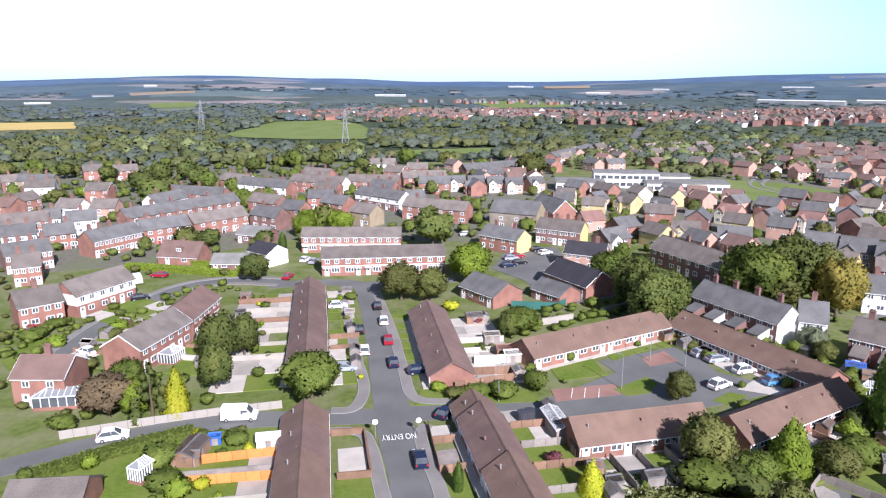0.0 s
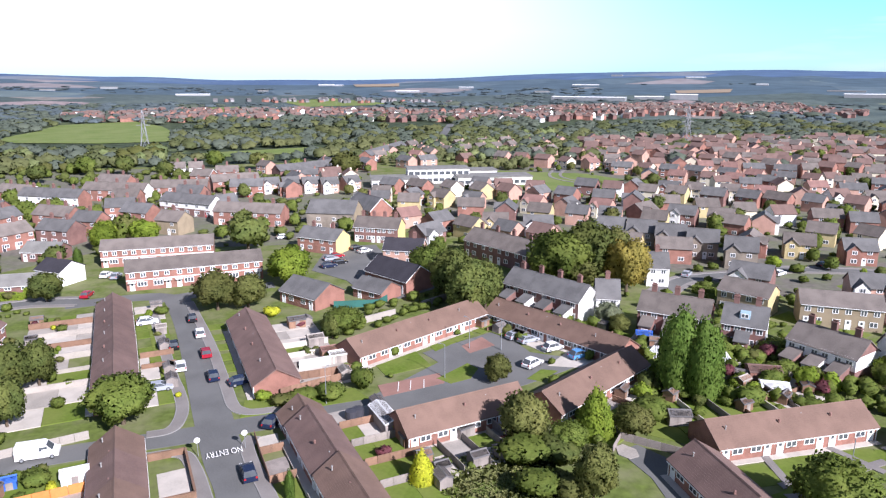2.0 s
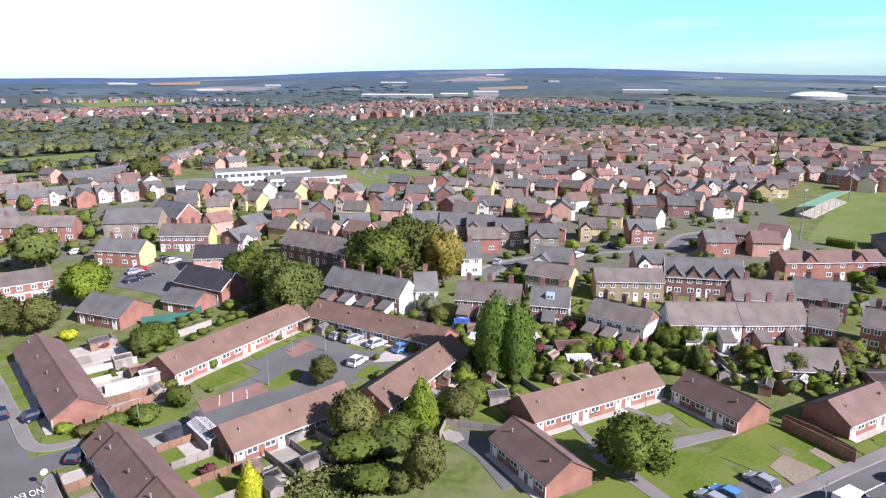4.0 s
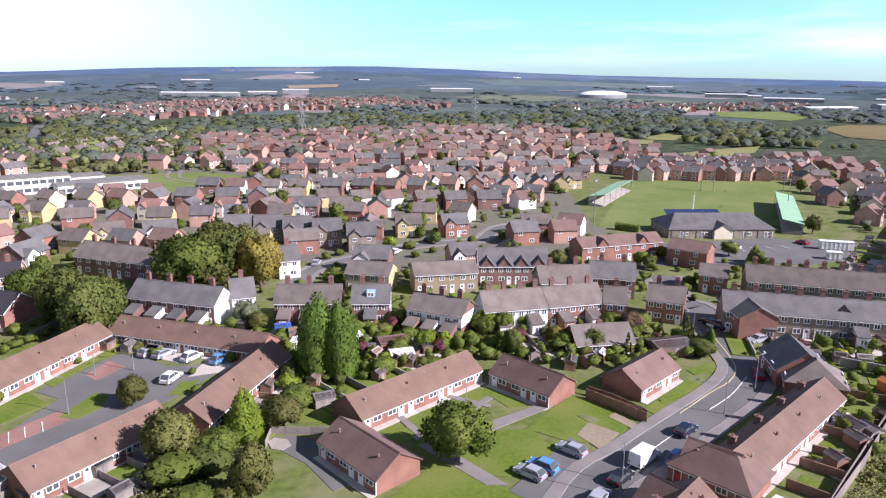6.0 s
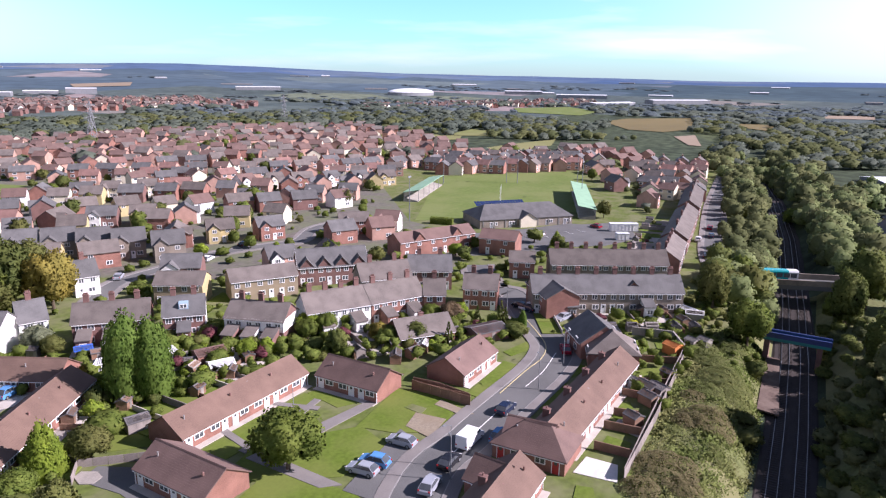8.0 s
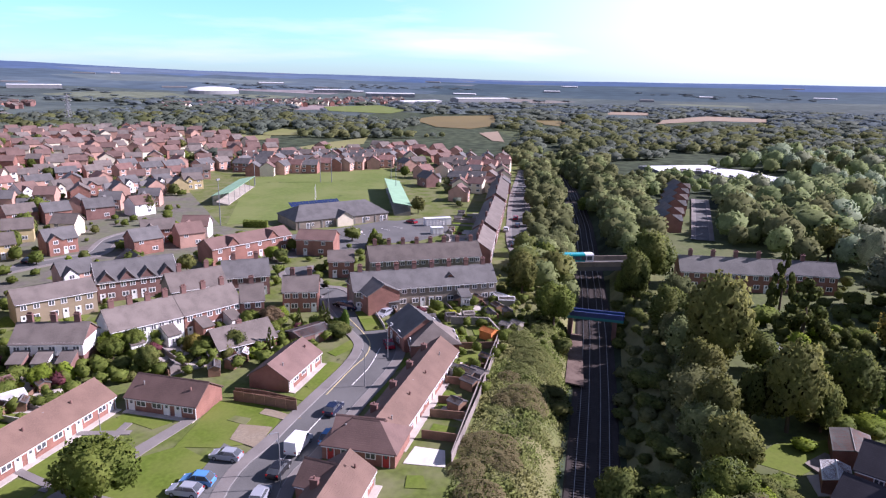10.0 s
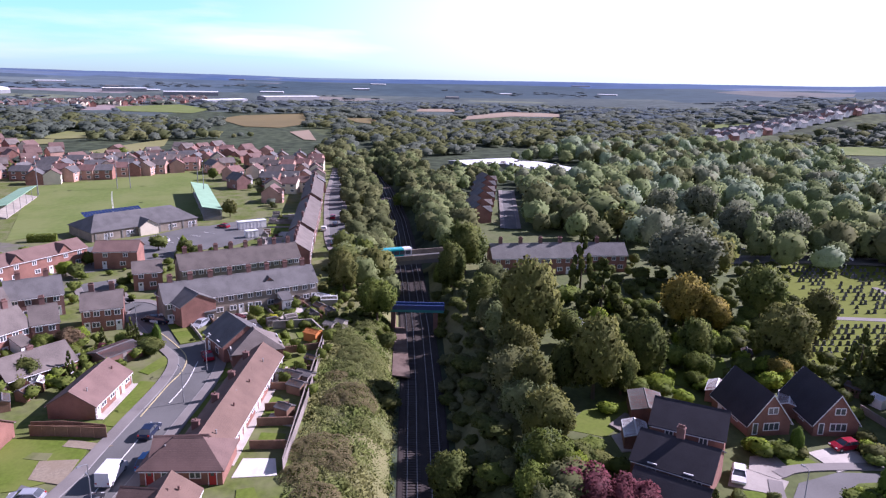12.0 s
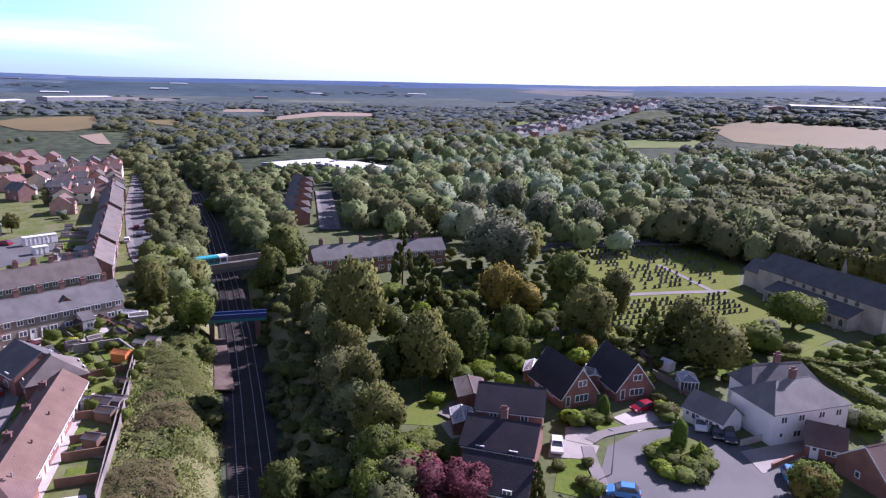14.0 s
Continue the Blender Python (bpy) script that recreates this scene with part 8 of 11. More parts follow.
lawn_area([(114.4, 44.9), (121.8, 42.8), (118.4, 40.9), (113.2, 42.8)])
lawn_area([(95.9, 32.1), (108.1, 31.2), (106.1, 29.2), (95.7, 29.9)])
lawn_area([(110.1, 31.9), (116.4, 31.4), (115.1, 28.3), (109.4, 29.9)])
area("path", [(62.3, 60.6), (85.4, 55.6), (85.2, 53.9), (64.6, 57.2), (63.6, 45.4), (61.6, 47.5)], PAVING, "grey flagged path across the green", 0.08)
area("parking_bays", [(62.6, 44.6), (79.5, 46.4), (77.0, 40.3), (62.7, 39.5)], ASPHALT, "asphalt parking bays beside the road", 0.06)
area("drive", [(85.1, 47.0), (85.5, 41.9), (79.4, 41.3), (80.7, 46.2)], SAND, "bare worn ground in the lawn", 0.128)
area("drive", [(90.9, 45.7), (89.1, 38.9), (87.9, 40.8), (88.9, 45.8)], SAND, "bare worn ground in the lawn", 0.128)
area("turning_head", [(47.9, 75.4), (51.3, 76.3), (55.6, 67.4), (51.3, 59.8), (47.2, 60.4), (48.6, 68.3)], ASPHALT, "asphalt turning head behind a low fence", 0.06)

# gardens
gardens(-24.8, 133.1, -81.1, 53.4, 8, -1, 6.6, 12.0, 1, mats=[PATIO, PATIO, LAWN, CONCRETE])
gardens(-24.8, 133.1, -81.1, 53.4, 10, 1, 6.6, 6.0, 2, mats=[LAWN, LAWN, LAWN, PATIO], busy=0.9)
gardens(1.3, 122.9, -82.5, 33.4, 7, 1, 7.4, 9.0, 3, mats=[PATIO, CONCRETE, CONCRETE])
gardens(8.6, 83.1, -80.3, 28.0, 5, 1, 7.2, 9.0, 4, fenced=1, busy=0.9)
gardens(-16.7, 81.6, -81.6, 24.2, 4, -1, 6.8, 12.0, 5, mats=[LAWN])
area("patio", [(-13.0, 86.8), (-9.3, 87.5), (-8.2, 80.8), (-12.0, 80.4)], PATIO, "pale slabbed patio in a walled garden", 0.08)
lawn_area([(-12.4, 79.3), (-7.7, 79.8), (-6.5, 73.2), (-11.6, 73.3)])
garden_wall([(-14.5, 90.6), (-9.7, 91.2), (-7.8, 79.9), (-12.1, 79.3)], 1.0, TIMBER, "brown timber garden fence")
gardens(29.0, 89.0, 11.9, 20.2, 5, -1, 7.2, 8.0, 8, fenced=1, busy=0.9, mats=[PATIO, CONCRETE])
gardens(58.1, 117.1, -63.2, 32.4, 7, 1, 7.2, 8.0, 9, mats=[LAWN, LAWN, CONCRETE])
gardens(52.6, 93.2, 29.0, 25.6, 6, -1, 7.2, 8.0, 10, mats=[LAWN])
gardens(72.1, 72.1, -2.4, 25.5, 6, 1, 7.2, 9.0, 11, mats=[LAWN])
gardens(64.3, 134.2, -61.9, 20.6, 4, -1, 8.0, 16.0, 20, busy=1.0)
gardens(83.0, 114.2, -44.7, 13.6, 3, -1, 8.0, 16.0, 21, busy=1.0)
gardens(92.3, 105.0, -44.7, 7.8, 2, -1, 8.0, 16.0, 22, busy=1.0)
gardens(98.0, 89.9, -72.2, 12.1, 3, -1, 8.0, 16.0, 23, busy=1.0)
gardens(111.4, 82.4, -33.2, 13.7, 4, -1, 8.0, 16.0, 24, busy=1.0)
gardens(122.7, 75.5, -29.7, 12.7, 3, -1, 8.0, 16.0, 25, busy=1.0)
gardens(149.7, 35.4, -60.2, 33.7, 8, -1, 8.0, 12.0, 30, busy=1.0)
gardens(233.7, 32.9, 4.9, 48.4, 8, 1, 8.0, 9.0, 31)
gardens(-50.8, 128.0, 80.0, 29.0, 5, -1, 8.0, 9.0, 32)
gardens(-50.8, 128.0, 80.0, 29.0, 5, 1, 8.0, 10.0, 33)
gardens(-75.5, 150.4, 64.1, 15.3, 3, -1, 8.0, 12.0, 34)
fence([(82.3, 14.0), (100.8, 13.7), (126.4, 14.0)], TIMBER_GREY, 1.6, "weathered timber fence along the railway bank")
fence([(-52.9, 90.2), (-42.8, 93.9), (-32.2, 97.2), (-23.2, 99.5)], CONCRETE, 1.3, "pale concrete-panel fence behind the footway")
fence([(-30.5, 83.2), (-21.0, 85.2)], TIMBER_ORANGE, 1.5, "bright orange stained timber fence")
fence([(-30.8, 78.1), (-19.9, 79.4)], TIMBER_ORANGE, 1.5, "bright orange stained timber fence")
fence([(92.2, 51.5), (92.5, 41.2)], TIMBER, 1.5, "brown timber fence beside a lawn")
fence([(3.9, 105.6), (15.7, 109.5)], TIMBER, 1.5, "brown timber fence round the yard")
fence([(46.9, 75.3), (49.8, 78.3), (57.6, 69.9)], TIMBER_GREY, 1.2, "low pale timber fence round the turning head")

# plots at the street corner
area("patio", [(-0.3, 93.0), (2.7, 93.5), (2.9, 89.1), (0.2, 88.6)], PATIO, "white slabbed corner yard", 0.1)
area("patio", [(0.6, 86.0), (3.7, 86.8), (3.8, 81.7), (1.0, 81.1)], TIMBER_GREY, "weathered timber garden deck", 0.1)
lawn_area([(1.2, 80.2), (4.4, 81.0), (5.4, 74.5), (2.3, 74.0)])
fence([(-0.5, 93.4), (0.1, 88.2), (0.6, 84.6), (1.1, 80.6)], TIMBER, 1.1, "brown timber fence beside the footway")
fence([(0.1, 88.2), (3.4, 88.8)], TIMBER, 1.2, "brown timber fence between corner yards")
fence([(1.1, 80.6), (4.6, 81.4)], TIMBER, 1.2, "dark timber fence at the end of a deck")
plant("column", 3.3, 76.6, 3.6, 1.3)

# yards and gardens in the middle
shed(73.9, 111.0, -30, 3.0, 2.2, 2.2, TIMBER_GREY, BIN_BLUE, 'timber shed with faded blue roof')
shed(74.6, 107.7, -30, 2.6, 2.0)
shed(60.6, 80.1, -20, 3.2, 2.4, 2.3, TIMBER_GREY)
shed(57.1, 90.4, 40, 2.4, 1.8)
greenhouse(79.8, 95.5, -25)
greenhouse(70.3, 101.4, -25)
shed(83.4, 89.2, -25, 5.2, 3.6, 2.9, BRICK, TILE_BROWN, 'small brick garage with brown roof')
shed(81.2, 84.1, -30, 4.2, 3.2, 2.4, WHITE, WHITE, 'white fabric garden gazebo')
shed(72.9, 80.9, 10, 2.0, 1.6)
shed(80.7, 81.3, 30, 2.2, 1.6)
greenhouse(76.3, 95.1, 20)
shed(87.2, 83.5, 60, 2.4, 1.8)
shed(119.5, 50.8, -30, 7.5, 5.0, 2.8, BRICK_DARK, FELT, 'brown brick garage with felt roof')
shed(107.2, 58.2, 15, 2.4, 1.8, 2.1, TIMBER, WHITE, 'timber shed with white roof')
shed(103.9, 58.5, -15, 2.6, 2.0)
shed(100.5, 60.3, 30, 3.0, 2.0)
shed(129.9, 16.5, 60, 3.0, 2.4, 2.3, TIMBER_ORANGE, TIMBER_ORANGE, 'orange stained timber summerhouse')
shed(149.2, 26.5, 20, 3.4, 2.6, 2.4)
shed(153.7, 17.3, 60, 3.6, 2.2, 2.1, CONCRETE, WHITE, 'pale greenhouse with white roof')
shed(136.6, 11.7, 60, 2.2, 2.0, 2.0, CONCRETE, SLATE_PALE, 'small pale garden store')
shed(135.3, 13.8, 60, 2.2, 2.0, 2.0, CONCRETE, SLATE_PALE, 'small pale garden store')
shed(110.1, 17.0, 60, 3.4, 2.4)
shed(106.3, 15.9, 60, 2.8, 2.2)
shed(110.2, 15.2, 60, 3.0, 2.2, 2.2, TIMBER_GREY)
shed(98.1, 16.5, 60, 2.4, 2.0)
shed(110.7, 18.5, 60, 3.6, 1.6, 2.0, WHITE, CONCRETE, 'pale plastic garden store')
shed(117.3, 15.1, 60, 2.0, 1.6)
lawn_area([(118.7, 20.8), (122.0, 17.5), (118.3, 15.3), (113.5, 17.2), (114.6, 19.9)])
lawn_area([(101.6, 21.4), (105.4, 18.7), (101.9, 17.0), (98.0, 19.1)])
lawn_area([(89.4, 19.1), (92.8, 19.0), (92.4, 15.3), (88.4, 15.4)])
lawn_area([(131.9, 24.4), (134.0, 22.1), (128.9, 20.5), (126.9, 22.8)])
lawn_area([(134.1, 20.7), (135.8, 18.9), (131.4, 17.3), (129.1, 18.9)])
lawn_area([(75.4, 18.6), (78.2, 19.1), (78.7, 17.0), (75.9, 15.8)])
lawn_area([(141.1, 28.4), (145.6, 24.0), (141.0, 21.9), (136.0, 26.0)])
lawn_area([(142.2, 19.8), (146.9, 14.9), (140.7, 12.9), (138.4, 16.9)])
area("patio", [(80.9, 20.4), (85.6, 20.0), (85.6, 15.6), (81.4, 14.6)], WHITE_SLABS, "white slabbed yard", 0.09)
area("patio", [(95.9, 19.2), (98.8, 18.8), (98.4, 14.9), (94.5, 14.8)], CONCRETE, "grey slabbed yard", 0.09)
area("garden_beds", [(80.0, 21.2), (126.7, 21.9), (130.4, 14.5), (82.5, 14.0)], GARDEN, "rough grassed plots behind the row", 0.0)
fence([(82.7, 14.1), (94.9, 14.3), (109.5, 14.4), (130.4, 14.5)], TIMBER_GREY, 1.7, "weathered pale timber fence along the bank")
garden_wall([(88.2, 19.7), (88.3, 14.4)], 1.3, TIMBER, "brown timber garden fence", 0.12)
garden_wall([(94.8, 20.1), (95.2, 14.6)], 1.3, TIMBER, "brown timber garden fence", 0.12)
garden_wall([(99.6, 19.9), (100.3, 16.2)], 1.3, TIMBER, "brown timber garden fence", 0.12)
garden_wall([(107.2, 20.5), (107.5, 15.1)], 1.3, TIMBER, "brown timber garden fence", 0.12)
garden_wall([(112.4, 20.1), (114.5, 14.6)], 1.3, TIMBER, "brown timber garden fence", 0.12)
garden_wall([(122.6, 21.7), (125.4, 14.1)], 1.3, TIMBER, "brown timber garden fence", 0.12)
garden_wall([(136.2, 25.7), (137.8, 17.9), (131.3, 14.6)], 1.6, CONCRETE, "pale rendered garden wall")
fence([(93.3, 52.3), (93.6, 47.8), (92.5, 41.4)], TIMBER, 1.6, "dark brown timber fence beside the house")
hedge([(110.7, 62.5), (116.0, 57.1)], 1.8, 1.6, LEAF_MID)
hedge([(107.0, 64.4), (110.4, 61.9)], 1.5, 1.2, LEAF_MID)
hedge([(117.2, 58.6), (124.2, 54.3)], 1.5, 1.2, LEAF_MID)
hedge([(105.7, 138.5), (106.8, 131.4)], 1.6, 1.2, LEAF_DARK)
thicket([(71.6, 110.8), (89.5, 101.9), (102.3, 85.7), (93.3, 72.9), (84.5, 78.3), (76.2, 79.3), (69.7, 86.5), (66.6, 96.2)], 90, 2.6, [], 1.4, 3.6, 73, 1.1, True, LEAF_MID, 110)
thicket([(97.4, 65.7), (110.3, 71.8), (127.4, 62.6), (125.9, 44.9), (118.5, 45.5), (104.6, 53.1)], 60, 2.6, [], 1.4, 3.8, 74, 1.1, True, LEAF_MID, 110)
lawn_area([(72.4, 99.6), (78.0, 92.1), (73.9, 83.4), (69.0, 85.7), (68.9, 92.2)])
lawn_area([(64.2, 82.5), (71.1, 84.1), (75.3, 81.0), (67.0, 75.8), (60.0, 76.2)])
lawn_area([(58.1, 84.6), (65.1, 84.8), (58.4, 74.3), (54.3, 78.4)])
lawn_area([(99.8, 78.0), (106.6, 72.1), (97.9, 64.8), (92.8, 68.7)])
lawn_area([(78.7, 88.6), (78.9, 83.4), (77.6, 76.9), (75.3, 81.0)])
area("patio", [(48.1, 76.6), (49.4, 76.9), (50.4, 75.1), (49.9, 73.4), (48.3, 73.1), (47.4, 74.6)], CONCRETE, "round worn concrete patch", 0.1)
area("patio", [(85.7, 49.5), (87.3, 49.0), (87.1, 46.2), (85.1, 46.1)], GARDEN, "bare earth patch", 0.1)
lamp_post(71.4, 33.8, 40)
lamp_post(102.4, 33.3, 40)
lamp_post(133.4, 52.2, 40)
plant("bush", -36.0, 82.8, 3.2, 5.0)
plant("bush", -33.0, 76.7, 3.4, 4.0)
plant("bush_lime", -31.2, 75.7, 3.4, 4.2)
plant("bush", -27.1, 88.1, 2.2, 3.0)
plant("bush", -53.8, 93.0, 2.6, 3.4)
plant("bush", -77.8, 129.2, 2.5, 5.0)
plant("bush_lime", -71.3, 126.1, 2.5, 4.0)
plant("bush_lime", -63.6, 133.1, 3.0, 4.5)
plant("bush", -77.0, 136.2, 2.2, 4.0)
shed(-32.4, 84.8, 80, 5.0, 3.0, 2.4, TIMBER, FELT, "brown timber shed with flat felt roof")
shed(-22.7, 87.9, 10, 3.2, 2.2, 2.1, WHITE, WHITE, "white plastic garden store")
shed(-30.3, 88.5, 10, 1.6, 1.2, 1.8, BIN_BLUE, BIN_BLUE, "small blue plastic garden playhouse")
shed(18.3, 91.8, -80, 7.0, 2.6, 2.5, TIMBER_GREY, WHITE, "long store with white flat roof")
shed(25.8, 86.9, 20, 2.6, 2.0, 2.1, TIMBER_GREY, FELT)
shed(28.6, 85.6, 20, 2.6, 2.0, 2.1, TIMBER_GREY, FELT)
area("patio", [(28.5, 83.9), (31.7, 85.6), (32.9, 81.3), (29.1, 79.7)], PATIO, "bright slabbed yard behind the row", 0.1)
garden_wall([(32.9, 87.4), (34.6, 81.0)], 1.6, TIMBER_GREY, "grey board fence beside the yard", 0.1)
water_butt(13.7, 94.8)
water_butt(14.8, 95.3)
area("car_park", [(16.4, 180.4), (23.7, 204.9), (38.4, 204.7), (38.4, 191.1), (24.0, 168.5)], ASPHALT, "grey asphalt car park beside the pub", 0.06)
area("yard", [(24.0, 168.5), (30.7, 183.8), (45.3, 167.3), (43.7, 155.6), (31.8, 149.4), (26.3, 155.8)], ASPHALT, "grey asphalt yard round the hall", 0.05)
thicket([(14.2, 128.5), (21.7, 141.9), (30.1, 147.5), (53.8, 157.7), (52.9, 150.0), (27.6, 134.1), (18.7, 128.5)], 60, 2.4, [], 1.0, 2.6, 91, 1.3, True, LEAF_MID, 150)
thicket([(-78.2, 118.5), (-86.8, 133.0), (-78.3, 136.1), (-68.7, 143.0), (-60.7, 166.1), (-48.1, 165.9), (-46.2, 158.9), (-60.9, 135.9), (-67.6, 123.8)], 60, 2.4, [], 1.0, 2.4, 92, 1.4, True, LEAF_MID, 150)
garden_wall([(18.0, 147.6), (28.0, 146.3), (32.1, 151.1)], 1.6, GREEN_MESH, "teal mesh fence beside the clinic", 0.08)
lawn_area([(-51.6, 78.6), (-43.0, 84.9), (-33.7, 89.9), (-32.2, 86.5), (-32.1, 75.7)])
lawn_area([(-78.2, 118.5), (-78.3, 129.8), (-72.4, 131.2), (-71.1, 122.4), (-73.2, 113.5)])
hedge([(-50.9, 79.9), (-43.4, 85.8), (-34.1, 91.2)], 1.4, 2.2, LEAF_MID, "broad green hedge beside the road")

# parked vehicles
put_car("navy", -1.5, 83.2, 98)
put_car("white", -12.5, 121.8, 98)
put_car("red", -8.4, 126.9, 98)
put_car("navy", -6.8, 115.9, 98)
put_car("black", -14.5, 132.6, 98)
put_car("white", -10.0, 138.0, 98)
put_car("black", -12.0, 147.7, 98)
put_car("suv", -20.8, 147.8, 10)
put_car("silver", -15.2, 113.5, 8)
put_car("navy", -2.1, 112.3, 15)
put_car("navy", 2.3, 96.5, 60)
put_car("van", -28.8, 95.7, 3)
put_car("suv", -45.2, 90.0, 20)
put_car("red", -79.4, 133.2, 10)
put_car("white", -64.1, 121.7, 150)
put_car("van", -73.8, 168.5, 120)
put_car("black", -67.3, 154.1, 30)
put_car("white", -75.5, 148.1, 10)
put_car("red", -70.0, 173.1, 170)
put_car("red", -36.6, 171.6, 80)
put_car("white", -35.3, 188.7, 80)
put_car("silver", -32.6, 186.8, 80)
put_car("suv", 48.0, 105.7, 30)
put_car("blue", 57.9, 106.9, 15)
put_car("suv", 54.8, 111.6, 15)
put_car("silver", 51.9, 116.6, 15)
put_car("silver", 50.3, 119.3, 20)
put_car("silver", 22.8, 189.4, 10)
put_car("red", 24.7, 191.9, 20)
put_car("black", 24.6, 185.0, 20)
put_car("navy", 21.2, 182.0, 15)
put_car("white", 33.4, 195.8, 30)
put_car("black", 31.6, 199.9, 30)
put_car("white", 11.6, 220.9, 10)
put_car("silver", 75.9, 44.0, 92)
put_car("silver", 67.2, 44.7, 94)
put_car("blue", 69.6, 44.4, 96)
put_car("van", 81.0, 35.7, -2)
put_car("navy", 92.4, 35.0, -3)
put_car("black", 74.5, 35.6, 1)
put_car("silver", 68.4, 35.2, 8)
put_car("blue", 84.2, 32.3, -2)
put_car("red", 120.4, 34.6, 25)
put_car("black", 139.9, 51.6, 70)
put_car("navy", 139.0, 49.6, 70)
put_car("silver", 137.2, 40.7, 160)
put_car("white", 140.0, 49.8, 150)
put_car("red", 87.5, -66.2, 100)
put_car("white", 80.2, -71.6, 150)
put_car("black", 77.3, -72.5, 150)
put_car("black", 75.8, -73.5, 150)
put_car("blue", 64.1, -74.0, 150)
put_car("blue", 67.2, -49.9, 60)
put_car("white", 80.1, -46.9, 155)
put_car("van", 195.8, -133.1, -90)
put_car("white", 230.7, 26.8, 5)
put_car("red", 251.2, 26.0, 5)
put_car("black", 209.2, 21.3, 5)
put_car("navy", 238.2, 23.8, 5)
put_car("white", 167.0, 125.5, 30)
put_car("white", 127.0, 78.4, 60)
dash(189.2, 85.1, 62, 4.4, 0.12)
dash(193.4, 82.5, 62, 4.4, 0.12)
dash(197.6, 79.9, 62, 4.4, 0.12)
dash(201.8, 77.2, 62, 4.4, 0.12)
dash(206.2, 74.5, 62, 4.4, 0.12)
dash(210.5, 71.8, 62, 4.4, 0.12)
dash(214.9, 69.0, 62, 4.4, 0.12)
dash(219.4, 66.3, 62, 4.4, 0.12)
dash(223.9, 63.4, 62, 4.4, 0.12)
put_car("silver", 193.0, 85.2, 62)
put_car("white", 212.2, 74.2, 62)
put_car("red", 233.2, 61.0, 62)
put_car("silver", 109.8, 148.3, 40)
put_car("white", 133.7, 142.3, 20)
put_car("navy", 125.8, 148.2, 30)
put_car("silver", 178.3, 134.3, 60)
put_car("black", 151.4, 145.8, 10)
conservatory(-57.8, 100.8, 8, 7.5, 3.4)
conservatory(-46.8, 117.6, 76, 3.6, 3.0)
greenhouse(-37.0, 79.7, 70)
conservatory(99.2, 92.9, -32, 3.0, 2.4)

# railway crossings
RNG = random.Random(17)
bridge("road_bridge", "stone road bridge over the railway", (187.0, 16.0), (200.0, -22.0), 7.0, 0.6, ASPHALT, STONE)
bridge("footbridge", "dark blue and teal steel footbridge over the railway", (148.8, 2.9), (148.2, -10.4), 2.4, 0.45, TEAL, NAVY, 0.6, 1.0)
bus(191.6, 2.5, -71, 0.62)
area("platform", [(148.3, 0.8), (147.7, -1.7), (121.1, -2.9), (122.0, 0.6)], PLATFORM, "brown paved station platform", -4.0)

# cul-de-sac and churchyard
area("churchyard", [(192.0, -112.0), (188.5, -147.0), (160.0, -147.0), (143.0, -132.0), (118.0, -128.0), (103.0, -110.0), (111.5, -72.0)], CHURCH_GRASS, "mown churchyard grass", 0.03)
CHURCHYARD = [(113.6, -76.0), (126.0, -82.0), (141.0, -92.5), (146.0, -99.0), (188.0, -111.0), (187.0, -144.5), (160.0, -142.0), (143.0, -126.0), (124.5, -121.0), (119.0, -104.0)]
STONE_RNG = random.Random(77)
for row_no in range(24):
    for k in range(46):
        p = Vector((114.6 + row_no * 3.2, -76.5 - k * 1.6 + 0.6 * (row_no % 3)))
        drop = 0.12 if p.x < 139 else 0.42 + 0.3 * noise.noise((p.x / 9, p.y / 9, 1.7))
        on_path = 139.0 < p.x < 143.6 or abs((p.x - 167.6) * 0.08 - (p.y + 124.9)) < 1.4 and p.x < 168
        if inside((p.x, p.y), CHURCHYARD) and not on_path and STONE_RNG.random() > drop:
            headstone(p.x + 0.06 * k + STONE_RNG.uniform(-0.2, 0.2), p.y + STONE_RNG.uniform(-0.25, 0.25), STONE_RNG.uniform(-6, 6), STONE_RNG.uniform(0.75, 1.25))
ribbon("path", [(144.5, -97.0), (143.0, -112.0), (140.9, -127.0)], 2.2, PAVING, "pale gravel path across the churchyard", z=0.1, thick=0.1, category="path")
ribbon("path", [(168.5, -124.8), (156.0, -124.0), (142.5, -122.9)], 1.6, PAVING, "pale gravel path across the churchyard", z=0.106, thick=0.1, category="path")
church(121.8, -140.0, -177.3, 35.3)
row(80.6, -74.1, -162.8, 7.0, "long low white extension with slate roof", wall=RENDER, roof=SLATE_PALE, units=2, ridge=4.6, eaves=2.6, W=5, storeys=1, name="house", category="house", chimneys=0)
row(69.1, -84.7, -135.2, 5.1, "brown-tiled garage beside the villa", wall=BRICK, roof=TILE_BROWN, units=1, ridge=4.4, eaves=2.4, W=6, storeys=1, name="garage", category="garage", chimneys=0)
row(60.6, -87.5, -89.0, 10.8, "red-brick chalet with tiled roof", wall=BRICK, roof=TILE_BROWN, units=1, ridge=6, eaves=2.6, W=8, storeys=1, name="house", category="house", chimneys=0, verge=WHITE, ends=True)
lawn_area([(93.7, -26.2), (99.5, -30.5), (102.9, -38.5), (100.1, -40.6), (91.2, -31.9)])
lawn_area([(70.5, -41.7), (77.3, -45.9), (77.0, -49.8), (72.7, -48.8), (68.2, -44.5)])
lawn_area([(84.7, -52.6), (85.8, -59.2), (83.7, -59.9), (81.5, -54.7)])
lawn_area([(76.8, -96.5), (83.5, -103.7), (71.9, -100.2), (68.5, -93.0)])
lawn_area([(103.3, -110.2), (111.1, -119.1), (94.5, -121.1), (81.5, -111.4)])
